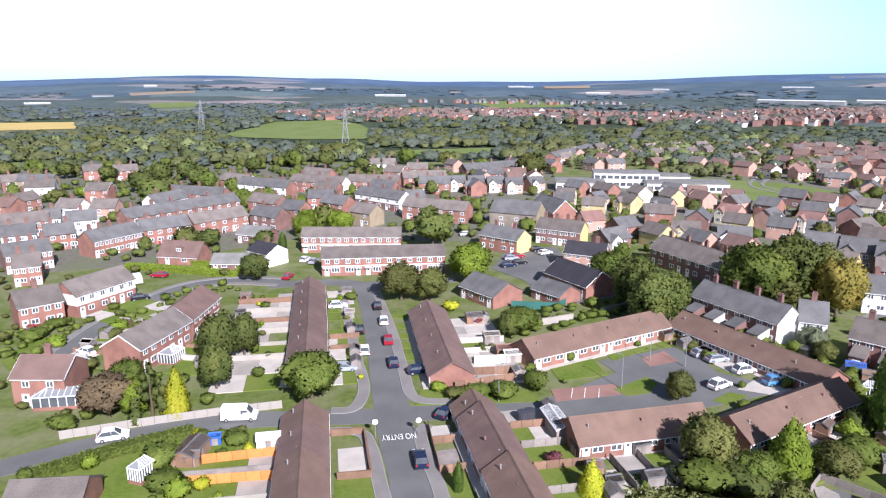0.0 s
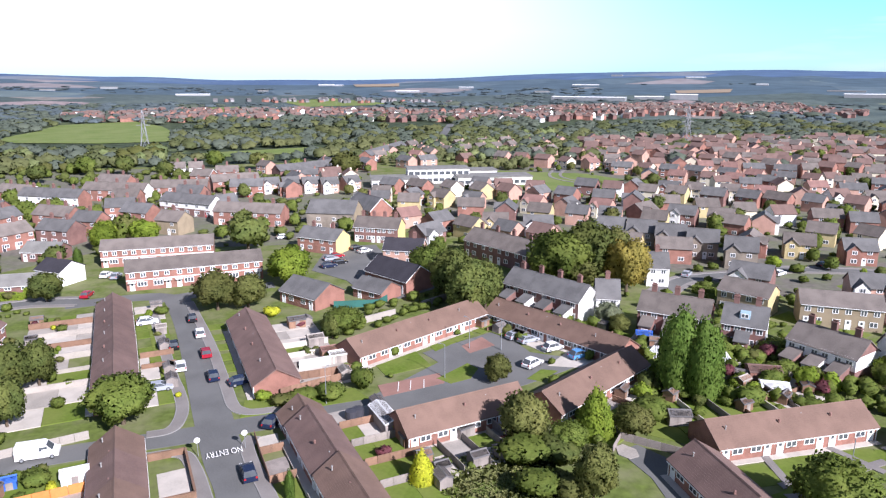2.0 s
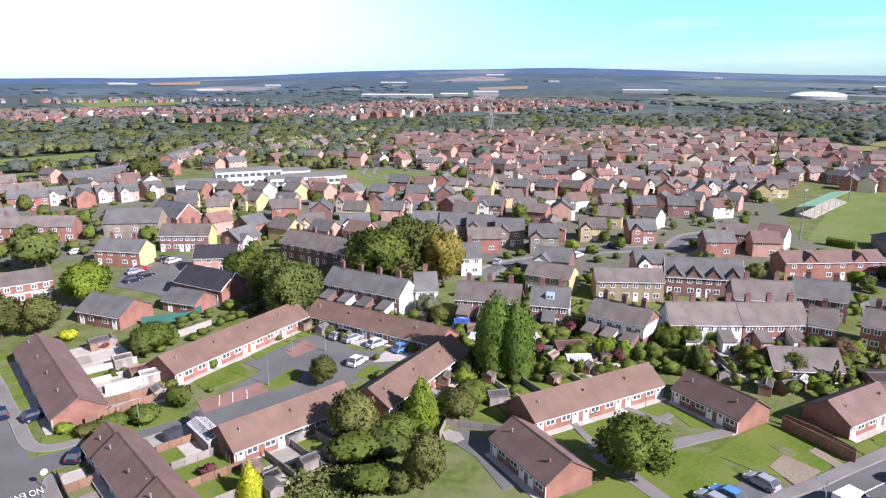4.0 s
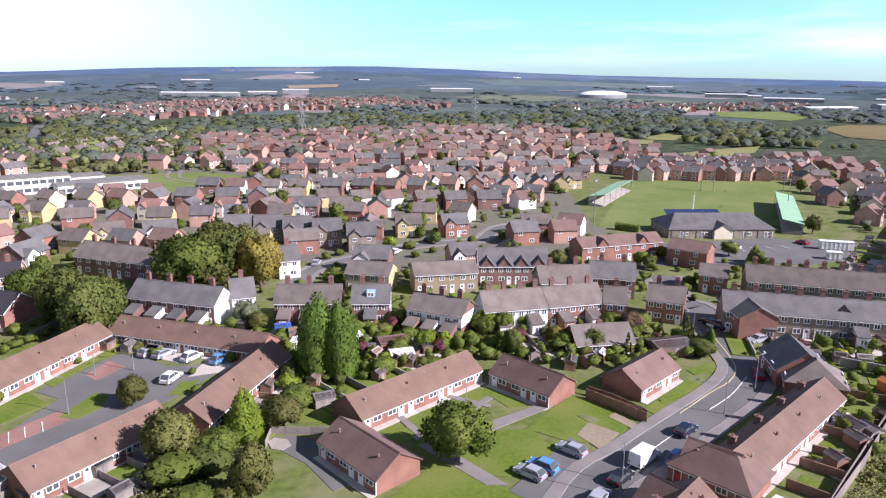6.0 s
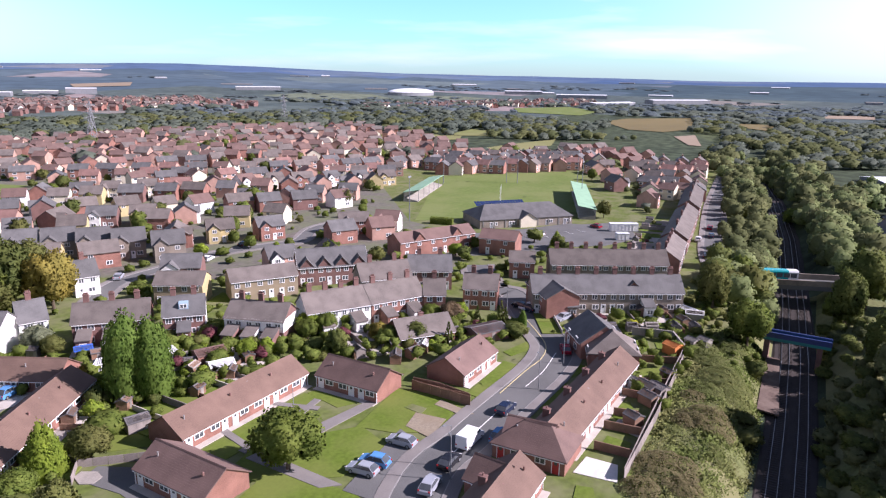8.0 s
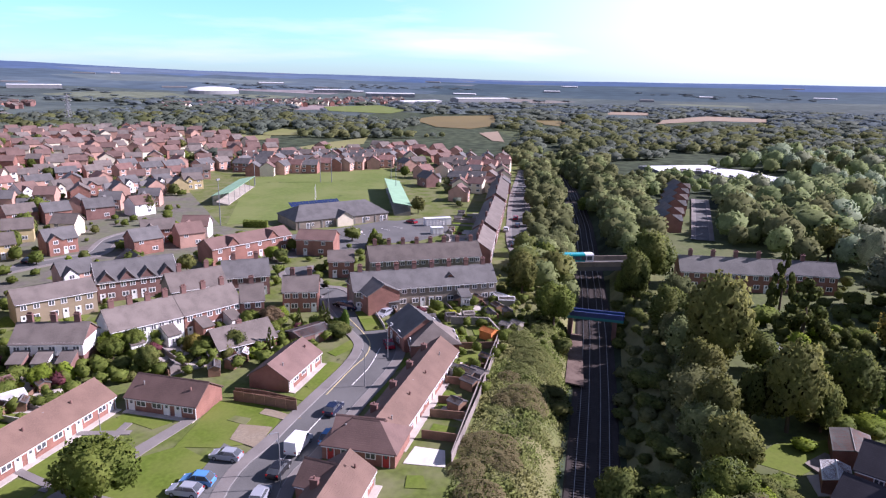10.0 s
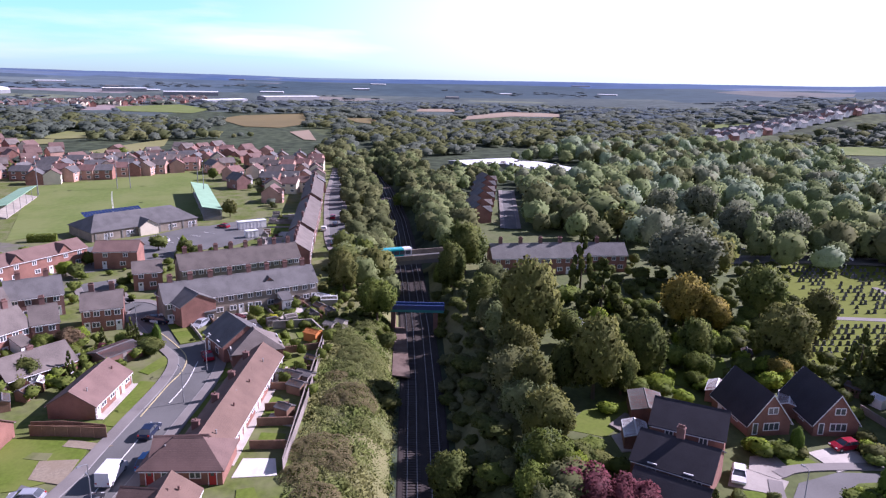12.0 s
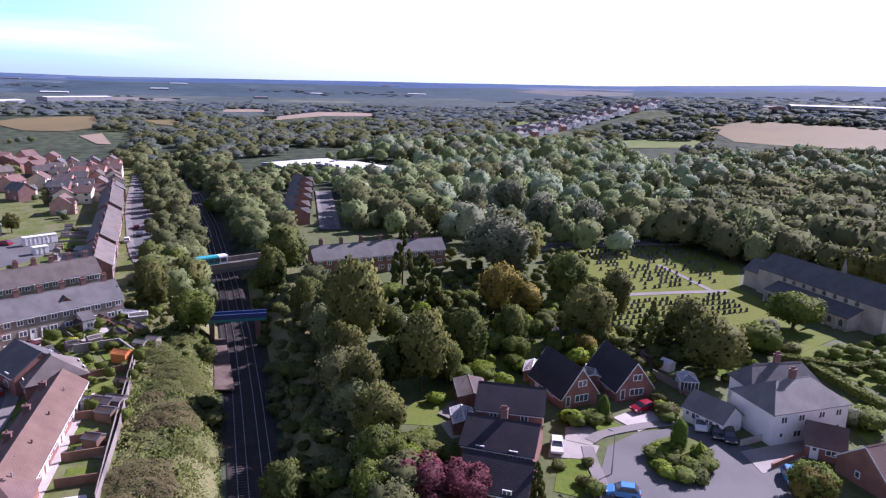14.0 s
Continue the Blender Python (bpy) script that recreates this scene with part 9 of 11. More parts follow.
area("drive", [(86.5, -60.1), (89.4, -68.8), (83.8, -70.3), (81.4, -61.5)], PATIO, "pale slabbed drive", 0.08)
area("drive", [(83.4, -47.6), (79.2, -53.4), (76.0, -50.6), (78.4, -44.7)], CONCRETE, "worn concrete drive", 0.08)
area("drive", [(72.3, -72.7), (72.6, -84.3), (69.2, -84.1), (66.5, -71.5)], CONCRETE, "pale concrete drive", 0.08)
area("island_bed", [(76.1, -59.0), (78.5, -62.5), (78.8, -66.7), (75.8, -69.0), (71.4, -67.5), (67.9, -63.8), (67.2, -59.6), (69.6, -57.4), (72.6, -57.2)], GARDEN, "raised planted island in the turning circle", 0.16)
plant("bush", 74.2, -59.5, 1.7, 3.4)
plant("bush_lime", 71.5, -58.1, 1.7, 3.4)
plant("bush_lime", 69.6, -58.6, 1.7, 3.4)
plant("bush", 68.1, -59.8, 1.7, 3.4)
plant("bush_dark", 67.9, -61.8, 1.7, 3.4)
plant("bush", 69.7, -64.6, 1.7, 3.4)
plant("bush", 72.5, -65.8, 1.7, 3.4)
plant("bush", 70.4, -62.3, 1.7, 3.4)
plant("bush_dark", 71.9, -61.1, 1.7, 3.4)
plant("bush", 74.5, -61.6, 1.7, 3.4)
plant("bush_lime", 73.6, -60.9, 2.0, 3.4)
plant("bush_lime", 71.0, -62.3, 1.8, 3.2)
plant("bush_lime", 72.4, -65.7, 1.9, 3.0)
plant("bush_lime", 74.7, -62.7, 2.0, 3.0)
plant("column", 75.2, -64.0, 4.5, 2.2)
plant("cone", 72.2, -65.3, 3.0, 1.8)
plant("bush_lime", 75.4, -60.8, 1.8, 2.6)
hedge([(98.7, -104.5), (91.0, -113.1), (91.2, -122.8)], 1.6, 1.6, LEAF_DARK)
hedge([(92.6, -106.7), (76.4, -105.5)], 1.6, 1.4, LEAF_DARK)
hedge([(105.5, 59.2), (117.3, 57.0)], 1.3, 1.2)
hedge([(-82.1, 182.1), (-50.2, 173.5)], 1.5, 2.5, LEAF_LIME)
hedge([(-65.6, 184.9), (-50.1, 178.9)], 1.5, 1.2, LEAF_LIME)

# round the turning circle
wood("dark trees behind the church", scatter([(186.2, -141.3), (180.3, -185.2), (150.7, -209.3), (182.1, -255.0), (216.8, -220.1), (218.0, -167.5)], 75, 6.5, RNG), 14.0, 150, 0.12, WOOD_DARK, 95)
shed(98.4, -40.2, -12, 7.0, 5.0, 2.9, BRICK, SLATE_PALE, 'low annexe with pale felted roof')
shed(89.8, -35.8, -12, 5.0, 3.4, 2.6, BRICK, WHITE, 'low annexe with white flat roof')
shed(99.6, -64.2, -30, 5.6, 3.2, 2.6, BRICK, WHITE, 'flat-roofed garage with white roof')
shed(104.2, -54.2, -30, 4.6, 3.0, 2.6, BRICK, WHITE, 'flat-roofed garage with white roof')
shed(120.6, -67.3, -20, 2.4, 1.8)
shed(125.9, -66.6, 30, 3.0, 2.2, 2.2, TIMBER_GREY)
shed(105.3, -78.9, 30, 2.6, 2.0)
shed(100.8, -80.2, 20, 2.2, 1.8, 2.1, WHITE, WHITE, 'small white garden store')
conservatory(92.5, -78.3, -25, 4.0, 3.0)
area("deck", [(94.6, -33.4), (98.4, -37.0), (95.7, -39.2), (91.6, -35.2)], TIMBER_GREY, "weathered timber garden deck", 0.3)
area("terrace", [(91.5, -32.9), (93.2, -36.4), (87.4, -36.0), (86.8, -33.1)], PATIO, "pale slabbed garden terrace", 0.1)
ribbon("pavement", curve_pts([(80.8, -52.7), (82.2, -56.0), (82.7, -62.2), (82.6, -70.3)]), 1.8, PAVING, "pale flagged footway round the turning circle", z=0.2, category="pavement")
ribbon("pavement", curve_pts([(79.4, -51.6), (76.1, -50.3), (71.3, -48.9), (67.0, -47.5)]), 1.8, PAVING, "pale flagged footway round the turning circle", z=0.2, category="pavement")
plant("bush_lime", 87.0, -52.2, 2.4, 4.2)
plant("bush", 85.6, -53.0, 2.2, 3.0)
plant("bush", 86.4, -55.9, 2.0, 3.2)
plant("column", 86.6, -58.3, 3.6, 1.8)
plant("bush_olive", 86.1, -58.8, 1.6, 2.6)
plant("bush_lime", 86.7, -69.1, 2.2, 3.4)
plant("bush", 83.4, -68.0, 1.8, 3.2)
plant("bush_olive", 89.8, -70.7, 2.0, 3.0)
plant("fir", 69.5, -39.0, 5.0, 2.6)
plant("bush_olive", 70.6, -46.2, 1.6, 2.4)
plant("bush", 68.3, -46.5, 1.8, 2.6)
plant("bush_dark", 75.2, -49.2, 1.2, 2.0)
plant("bush_dark", 75.7, -44.7, 1.2, 2.2)
plant("autumn", 59.3, -72.6, 4.5, 6.0)
plant("willow", 74.4, -94.7, 3.5, 5.0)
plant("bush_olive", 82.3, -99.1, 2.0, 3.0)
plant("bush", 96.2, -82.8, 2.0, 3.5)
plant("bush_dark", 96.5, -86.7, 2.0, 3.5)
plant("bush", 96.6, -73.5, 2.0, 3.0)
plant("bush_olive", 93.6, -88.1, 2.0, 3.0)
plant("bush_lime", 98.2, -97.1, 1.8, 3.0)
plant("bush_lime", 99.4, -34.3, 2.0, 4.0)
plant("bush", 87.3, -28.5, 2.0, 4.0)
plant("bush_olive", 83.7, -29.6, 2.0, 4.0)
plant("bush", 81.6, -31.4, 2.0, 3.4)
plant("dark", 81.1, -25.1, 5.0, 6.0)
plant("bush_lime", 107.5, -52.6, 2.4, 5.0)
plant("bush", 104.8, -44.8, 3.0, 4.0)
plant("bush_dark", 93.0, -106.8, 1.8, 3.0)
plant("bush_dark", 89.7, -108.8, 1.8, 3.4)
plant("bush_olive", 101.6, -109.7, 2.4, 4.0)
plant("bush", 103.7, -107.5, 2.0, 3.6)
lawn_area([(110.5, -47.7), (119.9, -56.8), (121.6, -63.2), (114.2, -61.0), (106.6, -52.8)])
lawn_area([(103.2, -87.0), (107.2, -100.9), (100.2, -99.0), (94.8, -88.0)])
lawn_area([(113.3, -110.4), (117.5, -123.5), (105.9, -126.1), (101.2, -112.4)])
garden_wall([(99.2, -76.0), (92.9, -76.9), (87.3, -76.7)], 1.2, TIMBER_GREY, "pale timber garden fence", 0.1)
garden_wall([(73.7, -73.8), (74.5, -80.3), (75.7, -89.6)], 0.9, PATIO, "low white garden wall")
garden_wall([(67.3, -73.7), (69.4, -83.3), (68.3, -87.4)], 0.8, BRICK, "low brick wall beside the drive")
area("drive", [(85.5, -51.1), (86.0, -54.8), (81.3, -55.3), (79.6, -52.2), (82.1, -49.3)], CONCRETE, "worn concrete drive", 0.09)

# trees that stand alone
plant("oak", -19.2, 102.8, 8.0, 10.5)
plant("dark", -38.4, 117.9, 9.0, 9.0)
plant("dark", -35.5, 106.4, 8.0, 7.0)
plant("dark", -34.6, 120.7, 8.0, 7.0)
plant("ash", -6.9, 153.5, 9.0, 11.0)
plant("ash", -0.3, 153.0, 8.0, 9.0)
plant("dark", 0.4, 205.5, 12.0, 14.0)
plant("lime", 9.6, 169.2, 10.0, 13.0)
plant("gold", -38.6, 97.2, 8.6, 4.8)
plant("fir", -42.2, 96.6, 9.0, 7.6)
plant("brown", -48.9, 96.9, 7.5, 9.0)
plant("oak", -49.6, 105.7, 6.0, 6.0)
plant("lime", -45.2, 97.4, 6.0, 6.0)
plant("dark", 45.6, 147.3, 12.0, 13.0)
plant("dark", 45.5, 135.0, 12.0, 12.0)
plant("dark", 50.4, 137.8, 11.0, 10.0)
plant("oak", 43.8, 162.3, 10.0, 11.0)
plant("dark", -44.8, 170.4, 7.0, 9.0)
plant("dark", -110.3, 274.5, 13.0, 16.0)
plant("dark", -110.0, 328.0, 10.0, 11.0)
plant("lime", -40.7, 220.8, 8.0, 9.0)
plant("oak", -36.2, 227.4, 9.0, 9.0)
plant("lime", -31.3, 225.3, 8.0, 8.0)
plant("ash", -75.1, 209.3, 6.0, 8.0)
plant("dark", -66.2, 202.9, 7.0, 8.0)
plant("oak", 17.8, 130.8, 6.0, 8.0)
plant("dark", 15.3, 129.1, 5.0, 6.0)
plant("oak", 7.8, 251.1, 8.0, 9.0)
plant("ash", 51.4, 353.7, 14.0, 18.0)
plant("bush", 17.2, 105.1, 4.0, 3.6)
plant("bush_lime", 1.1, 105.5, 2.0, 3.0)
plant("bush", 11.6, 103.0, 2.5, 5.0)
plant("bush", 7.5, 103.7, 2.0, 4.0)
plant("bush_olive", 4.3, 103.3, 2.0, 4.0)
plant("oak", 74.1, 149.0, 15.0, 18.0)
plant("dark", 81.3, 148.9, 16.0, 18.0)
plant("ash", 76.6, 146.6, 11.0, 15.0)
plant("autumn", 87.6, 140.7, 13.0, 12.0)
plant("ash", 93.8, 158.8, 12.0, 11.0)
plant("column", 66.5, 89.4, 13.0, 6.6)
plant("column", 68.8, 86.2, 12.0, 6.0)
plant("ash", 36.3, 81.1, 7.8, 8.2)
plant("cone", 47.4, 80.1, 7.5, 5.0)
plant("ash", 39.5, 101.3, 5.0, 5.5)
plant("oak", 63.1, 53.8, 9.0, 10.0)
plant("gold", 19.8, 75.7, 5.0, 4.0)
plant("cone", 46.7, 80.6, 8.0, 6.0)
plant("lime", 103.5, 82.7, 5.0, 6.0)
plant("oak", 104.7, 79.2, 5.0, 5.0)
plant("dark", 110.1, 61.6, 4.5, 6.0)
plant("oak", 106.9, 65.9, 4.0, 5.0)
plant("brown", 123.3, 60.5, 5.0, 6.0)
plant("lime", 115.2, 59.7, 4.0, 4.0)
plant("fir", 126.5, 50.7, 6.0, 3.0)
plant("dark", 122.6, 46.0, 3.0, 7.0)
plant("oak", 234.1, 90.6, 4.0, 6.0)
plant("dark", 193.1, 58.6, 4.0, 4.0)
plant("ash", 251.3, 63.4, 7.0, 6.0)
plant("oak", 109.7, 78.7, 4.0, 4.0)
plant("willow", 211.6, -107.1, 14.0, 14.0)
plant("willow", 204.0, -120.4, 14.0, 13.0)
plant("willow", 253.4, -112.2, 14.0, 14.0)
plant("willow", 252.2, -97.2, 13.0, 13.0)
plant("ash", 219.0, -70.8, 12.0, 12.0)
plant("bush_olive", 111.4, -110.7, 3.5, 5.0)
plant("autumn", 110.3, -68.0, 4.6, 4.6)
plant("ash", 139.0, -165.8, 11.0, 12.0)
plant("ash", 129.8, -167.2, 11.0, 11.0)
plant("copper", 71.9, -23.7, 7.0, 9.0)
plant("copper", 70.6, -29.2, 6.0, 8.0)
plant("bush_dark", 108.6, -13.5, 3.2, 5.0)
plant("dark", 82.0, -8.3, 8.0, 8.0)
plant("fir", 68.8, -38.3, 6.0, 3.0)
plant("ash", 160.7, 13.4, 11.0, 8.0)
plant("oak", 143.7, 4.5, 10.0, 9.0)
plant("oak", 189.2, 10.2, 7.0, 7.0)
plant("dark", 167.7, -13.1, 12.0, 9.0)
plant("dark", 196.2, -18.2, 10.0, 9.0)
plant("bush_lime", 86.3, -52.3, 3.0, 4.0)
plant("bush", 85.0, -55.6, 2.5, 3.0)
plant("bush_olive", 85.3, -69.1, 2.5, 4.0)
plant("bush", 106.5, -105.7, 3.0, 4.0)
plant("bush", 72.7, -97.4, 3.5, 6.0)
plant("oak", 60.0, -73.3, 5.0, 7.0)
plant("bush", 75.4, -93.6, 2.0, 3.0)
plant("dark", 410.8, 8.2, 8.0, 9.0)
plant("oak", 301.2, 1.8, 7.0, 8.0)
plant("bush", 83.5, 78.2, 2.0, 3.0)
plant("lime", 88.3, 85.0, 4.0, 4.5)
plant("bush_olive", 97.7, 89.5, 2.4, 3.5)
plant("oak", 101.0, 81.0, 4.5, 5.0)
plant("dark", 98.1, 71.7, 5.0, 5.0)
plant("autumn", 107.1, 68.1, 4.0, 4.5)
plant("oak", 111.1, 63.5, 5.0, 5.0)
plant("fir", 112.2, 55.5, 5.0, 2.6)
plant("column", 126.5, 45.9, 4.0, 1.8)
lawn(80.6, 85.4, -25, 6.0, 5.0)
lawn(74.1, 87.2, -25, 6.0, 5.0)
lawn(95.6, 85.2, -25, 6.0, 5.0)
lawn(118.3, 79.3, -25, 6.0, 5.0)
lawn(111.9, 66.5, -25, 6.0, 5.0)
plant("lime", 136.1, 147.3, 4.0, 5.0)
plant("bush", 156.4, 161.1, 2.0, 3.5)
plant("oak", 150.4, 142.4, 4.0, 4.5)
plant("bush", 169.8, 105.5, 2.2, 4.0)
plant("oak", 177.6, 99.6, 4.5, 5.0)
plant("lime", 173.7, 85.4, 4.0, 5.0)
plant("dark", 172.5, 82.1, 4.0, 5.0)
plant("oak", 184.2, 83.6, 4.0, 5.0)
plant("dark", 201.2, 71.7, 5.0, 6.5)
plant("dark", 196.2, 62.0, 5.0, 4.5)
plant("oak", 122.6, 65.1, 4.0, 5.0)
plant("lime", 127.3, 61.0, 3.5, 5.0)
plant("brown", 122.6, 59.8, 3.0, 4.0)
plant("fir", 125.4, 55.6, 4.5, 2.4)
plant("fir", 125.7, 49.3, 5.0, 2.6)
plant("oak", 81.7, 99.4, 4.0, 5.0)
plant("bush_olive", 88.1, 96.7, 3.0, 4.0)
plant("willow", 71.6, 120.9, 5.0, 6.0)
plant("ash", 71.2, 116.2, 4.0, 5.0)
hedge([(103.1, 136.1), (105.9, 131.5)], 1.8, 2.0, LEAF_MID)
lawn_area([(107.3, 137.4), (118.5, 143.0), (112.9, 135.1), (105.6, 131.8)])
lawn_area([(107.7, 115.5), (114.7, 117.9), (120.2, 101.3), (116.7, 100.1)])
lawn_area([(140.3, 130.5), (151.5, 132.9), (149.2, 125.4), (139.2, 125.2)])
plant("dark", -128.8, 309.2, 11.0, 13.0)
plant("dark", -129.3, 336.1, 12.0, 13.0)
plant("dark", -122.4, 349.1, 11.0, 12.0)
plant("oak", -101.8, 316.7, 9.0, 10.0)
plant("ash", -116.2, 308.3, 8.0, 9.0)
plant("lime", -40.4, 227.3, 8.0, 10.0)
plant("lime", -29.0, 223.4, 8.0, 9.0)
plant("ash", -35.3, 227.5, 10.0, 9.0)
plant("ash", -72.9, 202.9, 7.0, 9.0)
plant("dark", -65.9, 202.9, 7.0, 8.0)
plant("oak", -77.3, 283.8, 6.0, 8.0)
plant("dark", -66.4, 276.8, 6.0, 8.0)
plant("ash", -153.7, 284.4, 6.0, 9.0)
plant("lime", -147.4, 295.0, 5.0, 7.0)
plant("dark", -185.1, 353.5, 9.0, 11.0)
plant("dark", -158.9, 342.5, 9.0, 11.0)
plant("oak", -207.1, 365.1, 9.0, 12.0)
plant("ash", -214.9, 353.6, 9.0, 12.0)
plant("dark", -94.4, 372.6, 10.0, 11.0)
plant("oak", -78.4, 399.6, 10.0, 12.0)
plant("dark", -58.3, 394.6, 11.0, 12.0)
plant("dark", -37.0, 372.4, 10.0, 11.0)
plant("oak", -14.2, 414.6, 10.0, 12.0)
plant("ash", 9.1, 399.4, 10.0, 12.0)
plant("dark", -50.0, 205.1, 6.0, 7.0)
plant("column", -43.8, 200.0, 5.0, 2.4)

# trees of the gardens beyond the railway
plant("dark", 178.9, -17.3, 14.0, 13.7)
plant("oak", 169.8, -11.6, 8.2, 6.1)
plant("ash", 122.0, -24.9, 19.5, 13.7)
plant("fir", 165.4, -45.7, 15.6, 8.7)
plant("fir", 144.6, -45.2, 13.8, 13.7)
plant("dark", 143.2, -18.9, 10.1, 10.0)
plant("dark", 135.0, -23.1, 9.8, 7.1)
plant("ash", 103.9, -33.2, 14.9, 10.3)
plant("dark", 111.5, -44.1, 11.5, 9.5)
plant("dark", 105.3, -38.3, 8.4, 6.0)
plant("willow", 170.6, -74.7, 15.8, 20.0)
plant("ash", 171.4, -81.4, 14.5, 14.4)
plant("autumn", 136.7, -61.2, 11.9, 10.9)
plant("autumn", 135.5, -66.2, 8.0, 7.8)
plant("dark", 118.5, -56.2, 8.9, 7.6)
plant("dark", 142.6, -80.7, 12.7, 12.6)
plant("ash", 117.5, -72.8, 12.1, 12.6)
plant("ash", 128.8, -85.6, 11.5, 8.5)
plant("fir", 109.0, -81.7, 11.1, 6.9)
plant("ash", 107.2, -88.9, 11.2, 10.3)
plant("ash", 96.3, -86.9, 11.6, 12.9)
plant("bush", 103.4, -103.9, 6.5, 8.1)
plant("oak", 113.0, -121.3, 8.8, 12.5)
plant("willow", 108.3, -110.0, 5.0, 5.5)
plant("ash", 111.4, -93.2, 8.5, 7.5)
plant("lime", 105.6, -44.7, 3.4, 6.1)
plant("bush_lime", 102.8, -47.9, 2.6, 4.0)
plant("bush", 154.6, -39.8, 4.2, 6.8)
plant("dark", 105.6, -28.2, 9.2, 5.9)
plant("ash", 97.8, -21.7, 10.5, 7.8)
plant("ash", 87.7, -22.0, 9.5, 9.0)
plant("ash", 112.5, -21.5, 10.5, 8.5)
plant("oak", 79.0, -20.5, 8.0, 7.5)
plant("bush_dark", 118.0, -13.2, 3.6, 6.0)
plant("bush_dark", 91.7, -14.8, 3.4, 5.5)
plant("bush", 80.5, -14.2, 3.0, 4.6)
plant("oak", 72.8, -18.2, 7.0, 6.0)
plant("lime", 78.2, -24.0, 5.3, 5.5)
plant("bush_lime", 76.0, -12.0, 2.6, 3.8)
plant("dark", 127.0, -33.5, 7.5, 7.5)
plant("oak", 118.0, -36.5, 6.0, 6.5)
plant("dark", 135.0, -31.0, 8.0, 7.5)
plant("bush_lime", 121.5, -40.5, 2.6, 4.2)
plant("bush", 128.5, -42.5, 2.4, 4.0)
greenhouse(134.5, -38.5, 25)
shed(130.0, -38.0, 25, 3.0, 2.4, 2.2, TIMBER_GREY, CONCRETE)
lawn_area([(174.5, -62.2), (172.7, -70.0), (164.4, -66.5), (165.0, -59.1)])

plant("bush", 34.6, 76.9, 3.8, 7.2)
plant("bush_dark", 38.3, 75.1, 4.2, 6.4)
plant("oak", 41.1, 77.3, 4.7, 5.8)
plant("ash", 38.8, 65.7, 8.0, 6.0)
plant("ash", 52.1, 78.7, 5.0, 6.5)
plant("bush", 57.0, 82.0, 4.2, 5.5)
plant("bush_olive", 36.0, 67.7, 3.9, 4.5)
plant("bush", 32.9, 69.2, 3.5, 5.2)
plant("bush_dark", 62.1, 91.7, 4.0, 3.0)
plant("bush_gold", 4.6, 146.0, 2.6, 3.4)
# yards and paths
shed(9.0, 138.1, 8, 3.4, 2.6, 2.3, TIMBER, FELT)
shed(11.7, 127.0, 8, 3.0, 2.2, 2.2, TIMBER_GREY, CONCRETE)
shed(13.4, 120.1, 8, 2.8, 2.2, 2.2, TIMBER, TILE_RED, "orange-brown timber shed in a yard")
shed(14.7, 117.5, 8, 3.0, 2.2, 2.2, CONCRETE, WHITE, "small yard store with a white roof")
garden_wall([(7.7, 115.6), (14.0, 116.4)], 1.7, RENDER, "white-rendered yard wall")
garden_wall([(17.8, 133.9), (30.3, 139.4)], 1.4, CONCRETE, "pale concrete garden wall")
garden_wall([(36.9, 142.7), (44.1, 147.0)], 1.4, CONCRETE, "pale concrete garden wall")
fence([(6.9, 111.0), (16.7, 111.8)], TIMBER, 1.6)
fence([(92.1, 51.9), (91.3, 40.6)], TIMBER, 1.7, "dark timber panel fence beside a lawn")
for line in ([(66.4, 68.8), (64.5, 61.8)], [(76.6, 68.2), (78.8, 60.9)], [(63.2, 62.2), (70.8, 61.8), (81.2, 63.1)]):
    ribbon("path", line, 1.2, PAVING, "narrow flagged path across a lawn", z=0.13 + 0.004 * len(line), thick=0.2, category="path")
area("patio", [(69.3, 61.9), (72.1, 61.6), (72.1, 60.2), (69.3, 60.4)], PATIO, "small pale slabbed pad", 0.16)
area("patio", [(9.3, 82.0), (14.0, 82.8), (14.6, 77.7), (9.5, 78.1)], SAND, "bare sandy yard", 0.1)

# scrub and garden planting
BANK = [(40, 12.5), (79, 13.2), (128, 13.6), (150, 12), (150, 1.0), (128, -0.3), (105, -0.6), (40, -0.6)]
rough_grass(BANK, 42000, 0.3, GRASS_TALL, 301)
low_scrub([(105.1, 6.7, 9.0, 1.6), (103.0, 9.4, 5.0, 1.1), (87.7, 9.8, 9.5, 1.4), (84.6, 6.8, 5.0, 0.8), (81.4, 11.7, 5.5, 1.3), (112.5, 10.2, 4.5, 0.9), (76.0, 9.0, 7.0, 1.4), (66.0, 9.0, 8.0, 1.4)], SCRUB_BROWN, 304, "brownish brambles and low shrubs on the bank")
low_scrub([(122.8, 6.0, 10.0, 1.3), (116.0, 8.5, 6.0, 1.0), (129.5, 9.5, 7.0, 1.2), (134.4, 11.9, 7.0, 1.3), (96.5, 3.7, 5.0, 0.6), (99.0, 10.6, 3.6, 0.7), (138.0, 6.5, 7.0, 1.3), (117.0, 3.2, 5.0, 1.0)], SCRUB_GREEN, 305, "olive-green brambles and low shrubs on the bank")
plant("bush_olive", 109.0, 1.0, 2.6, 4.6)
plant("bush_olive", 113.2, 2.2, 2.0, 4.0)
plant("bush_dark", 134.5, 2.0, 3.6, 4.2)
UNCUT = [(21.5, 71.7), (22.3, 78.3), (29.4, 80.7), (38.3, 79.7), (35.9, 66.5)]
rough_grass(UNCUT, 4500, 0.35, GRASS_TALL, 306, "uncut meadow grass behind the row")
thicket([(150, -42), (192, -58), (192, -108), (150, -95), (122, -74), (128, -50)], 130, 4.0, [], 1.4, 4.5, 105, 1.2, False, LEAF_DARK, 160)
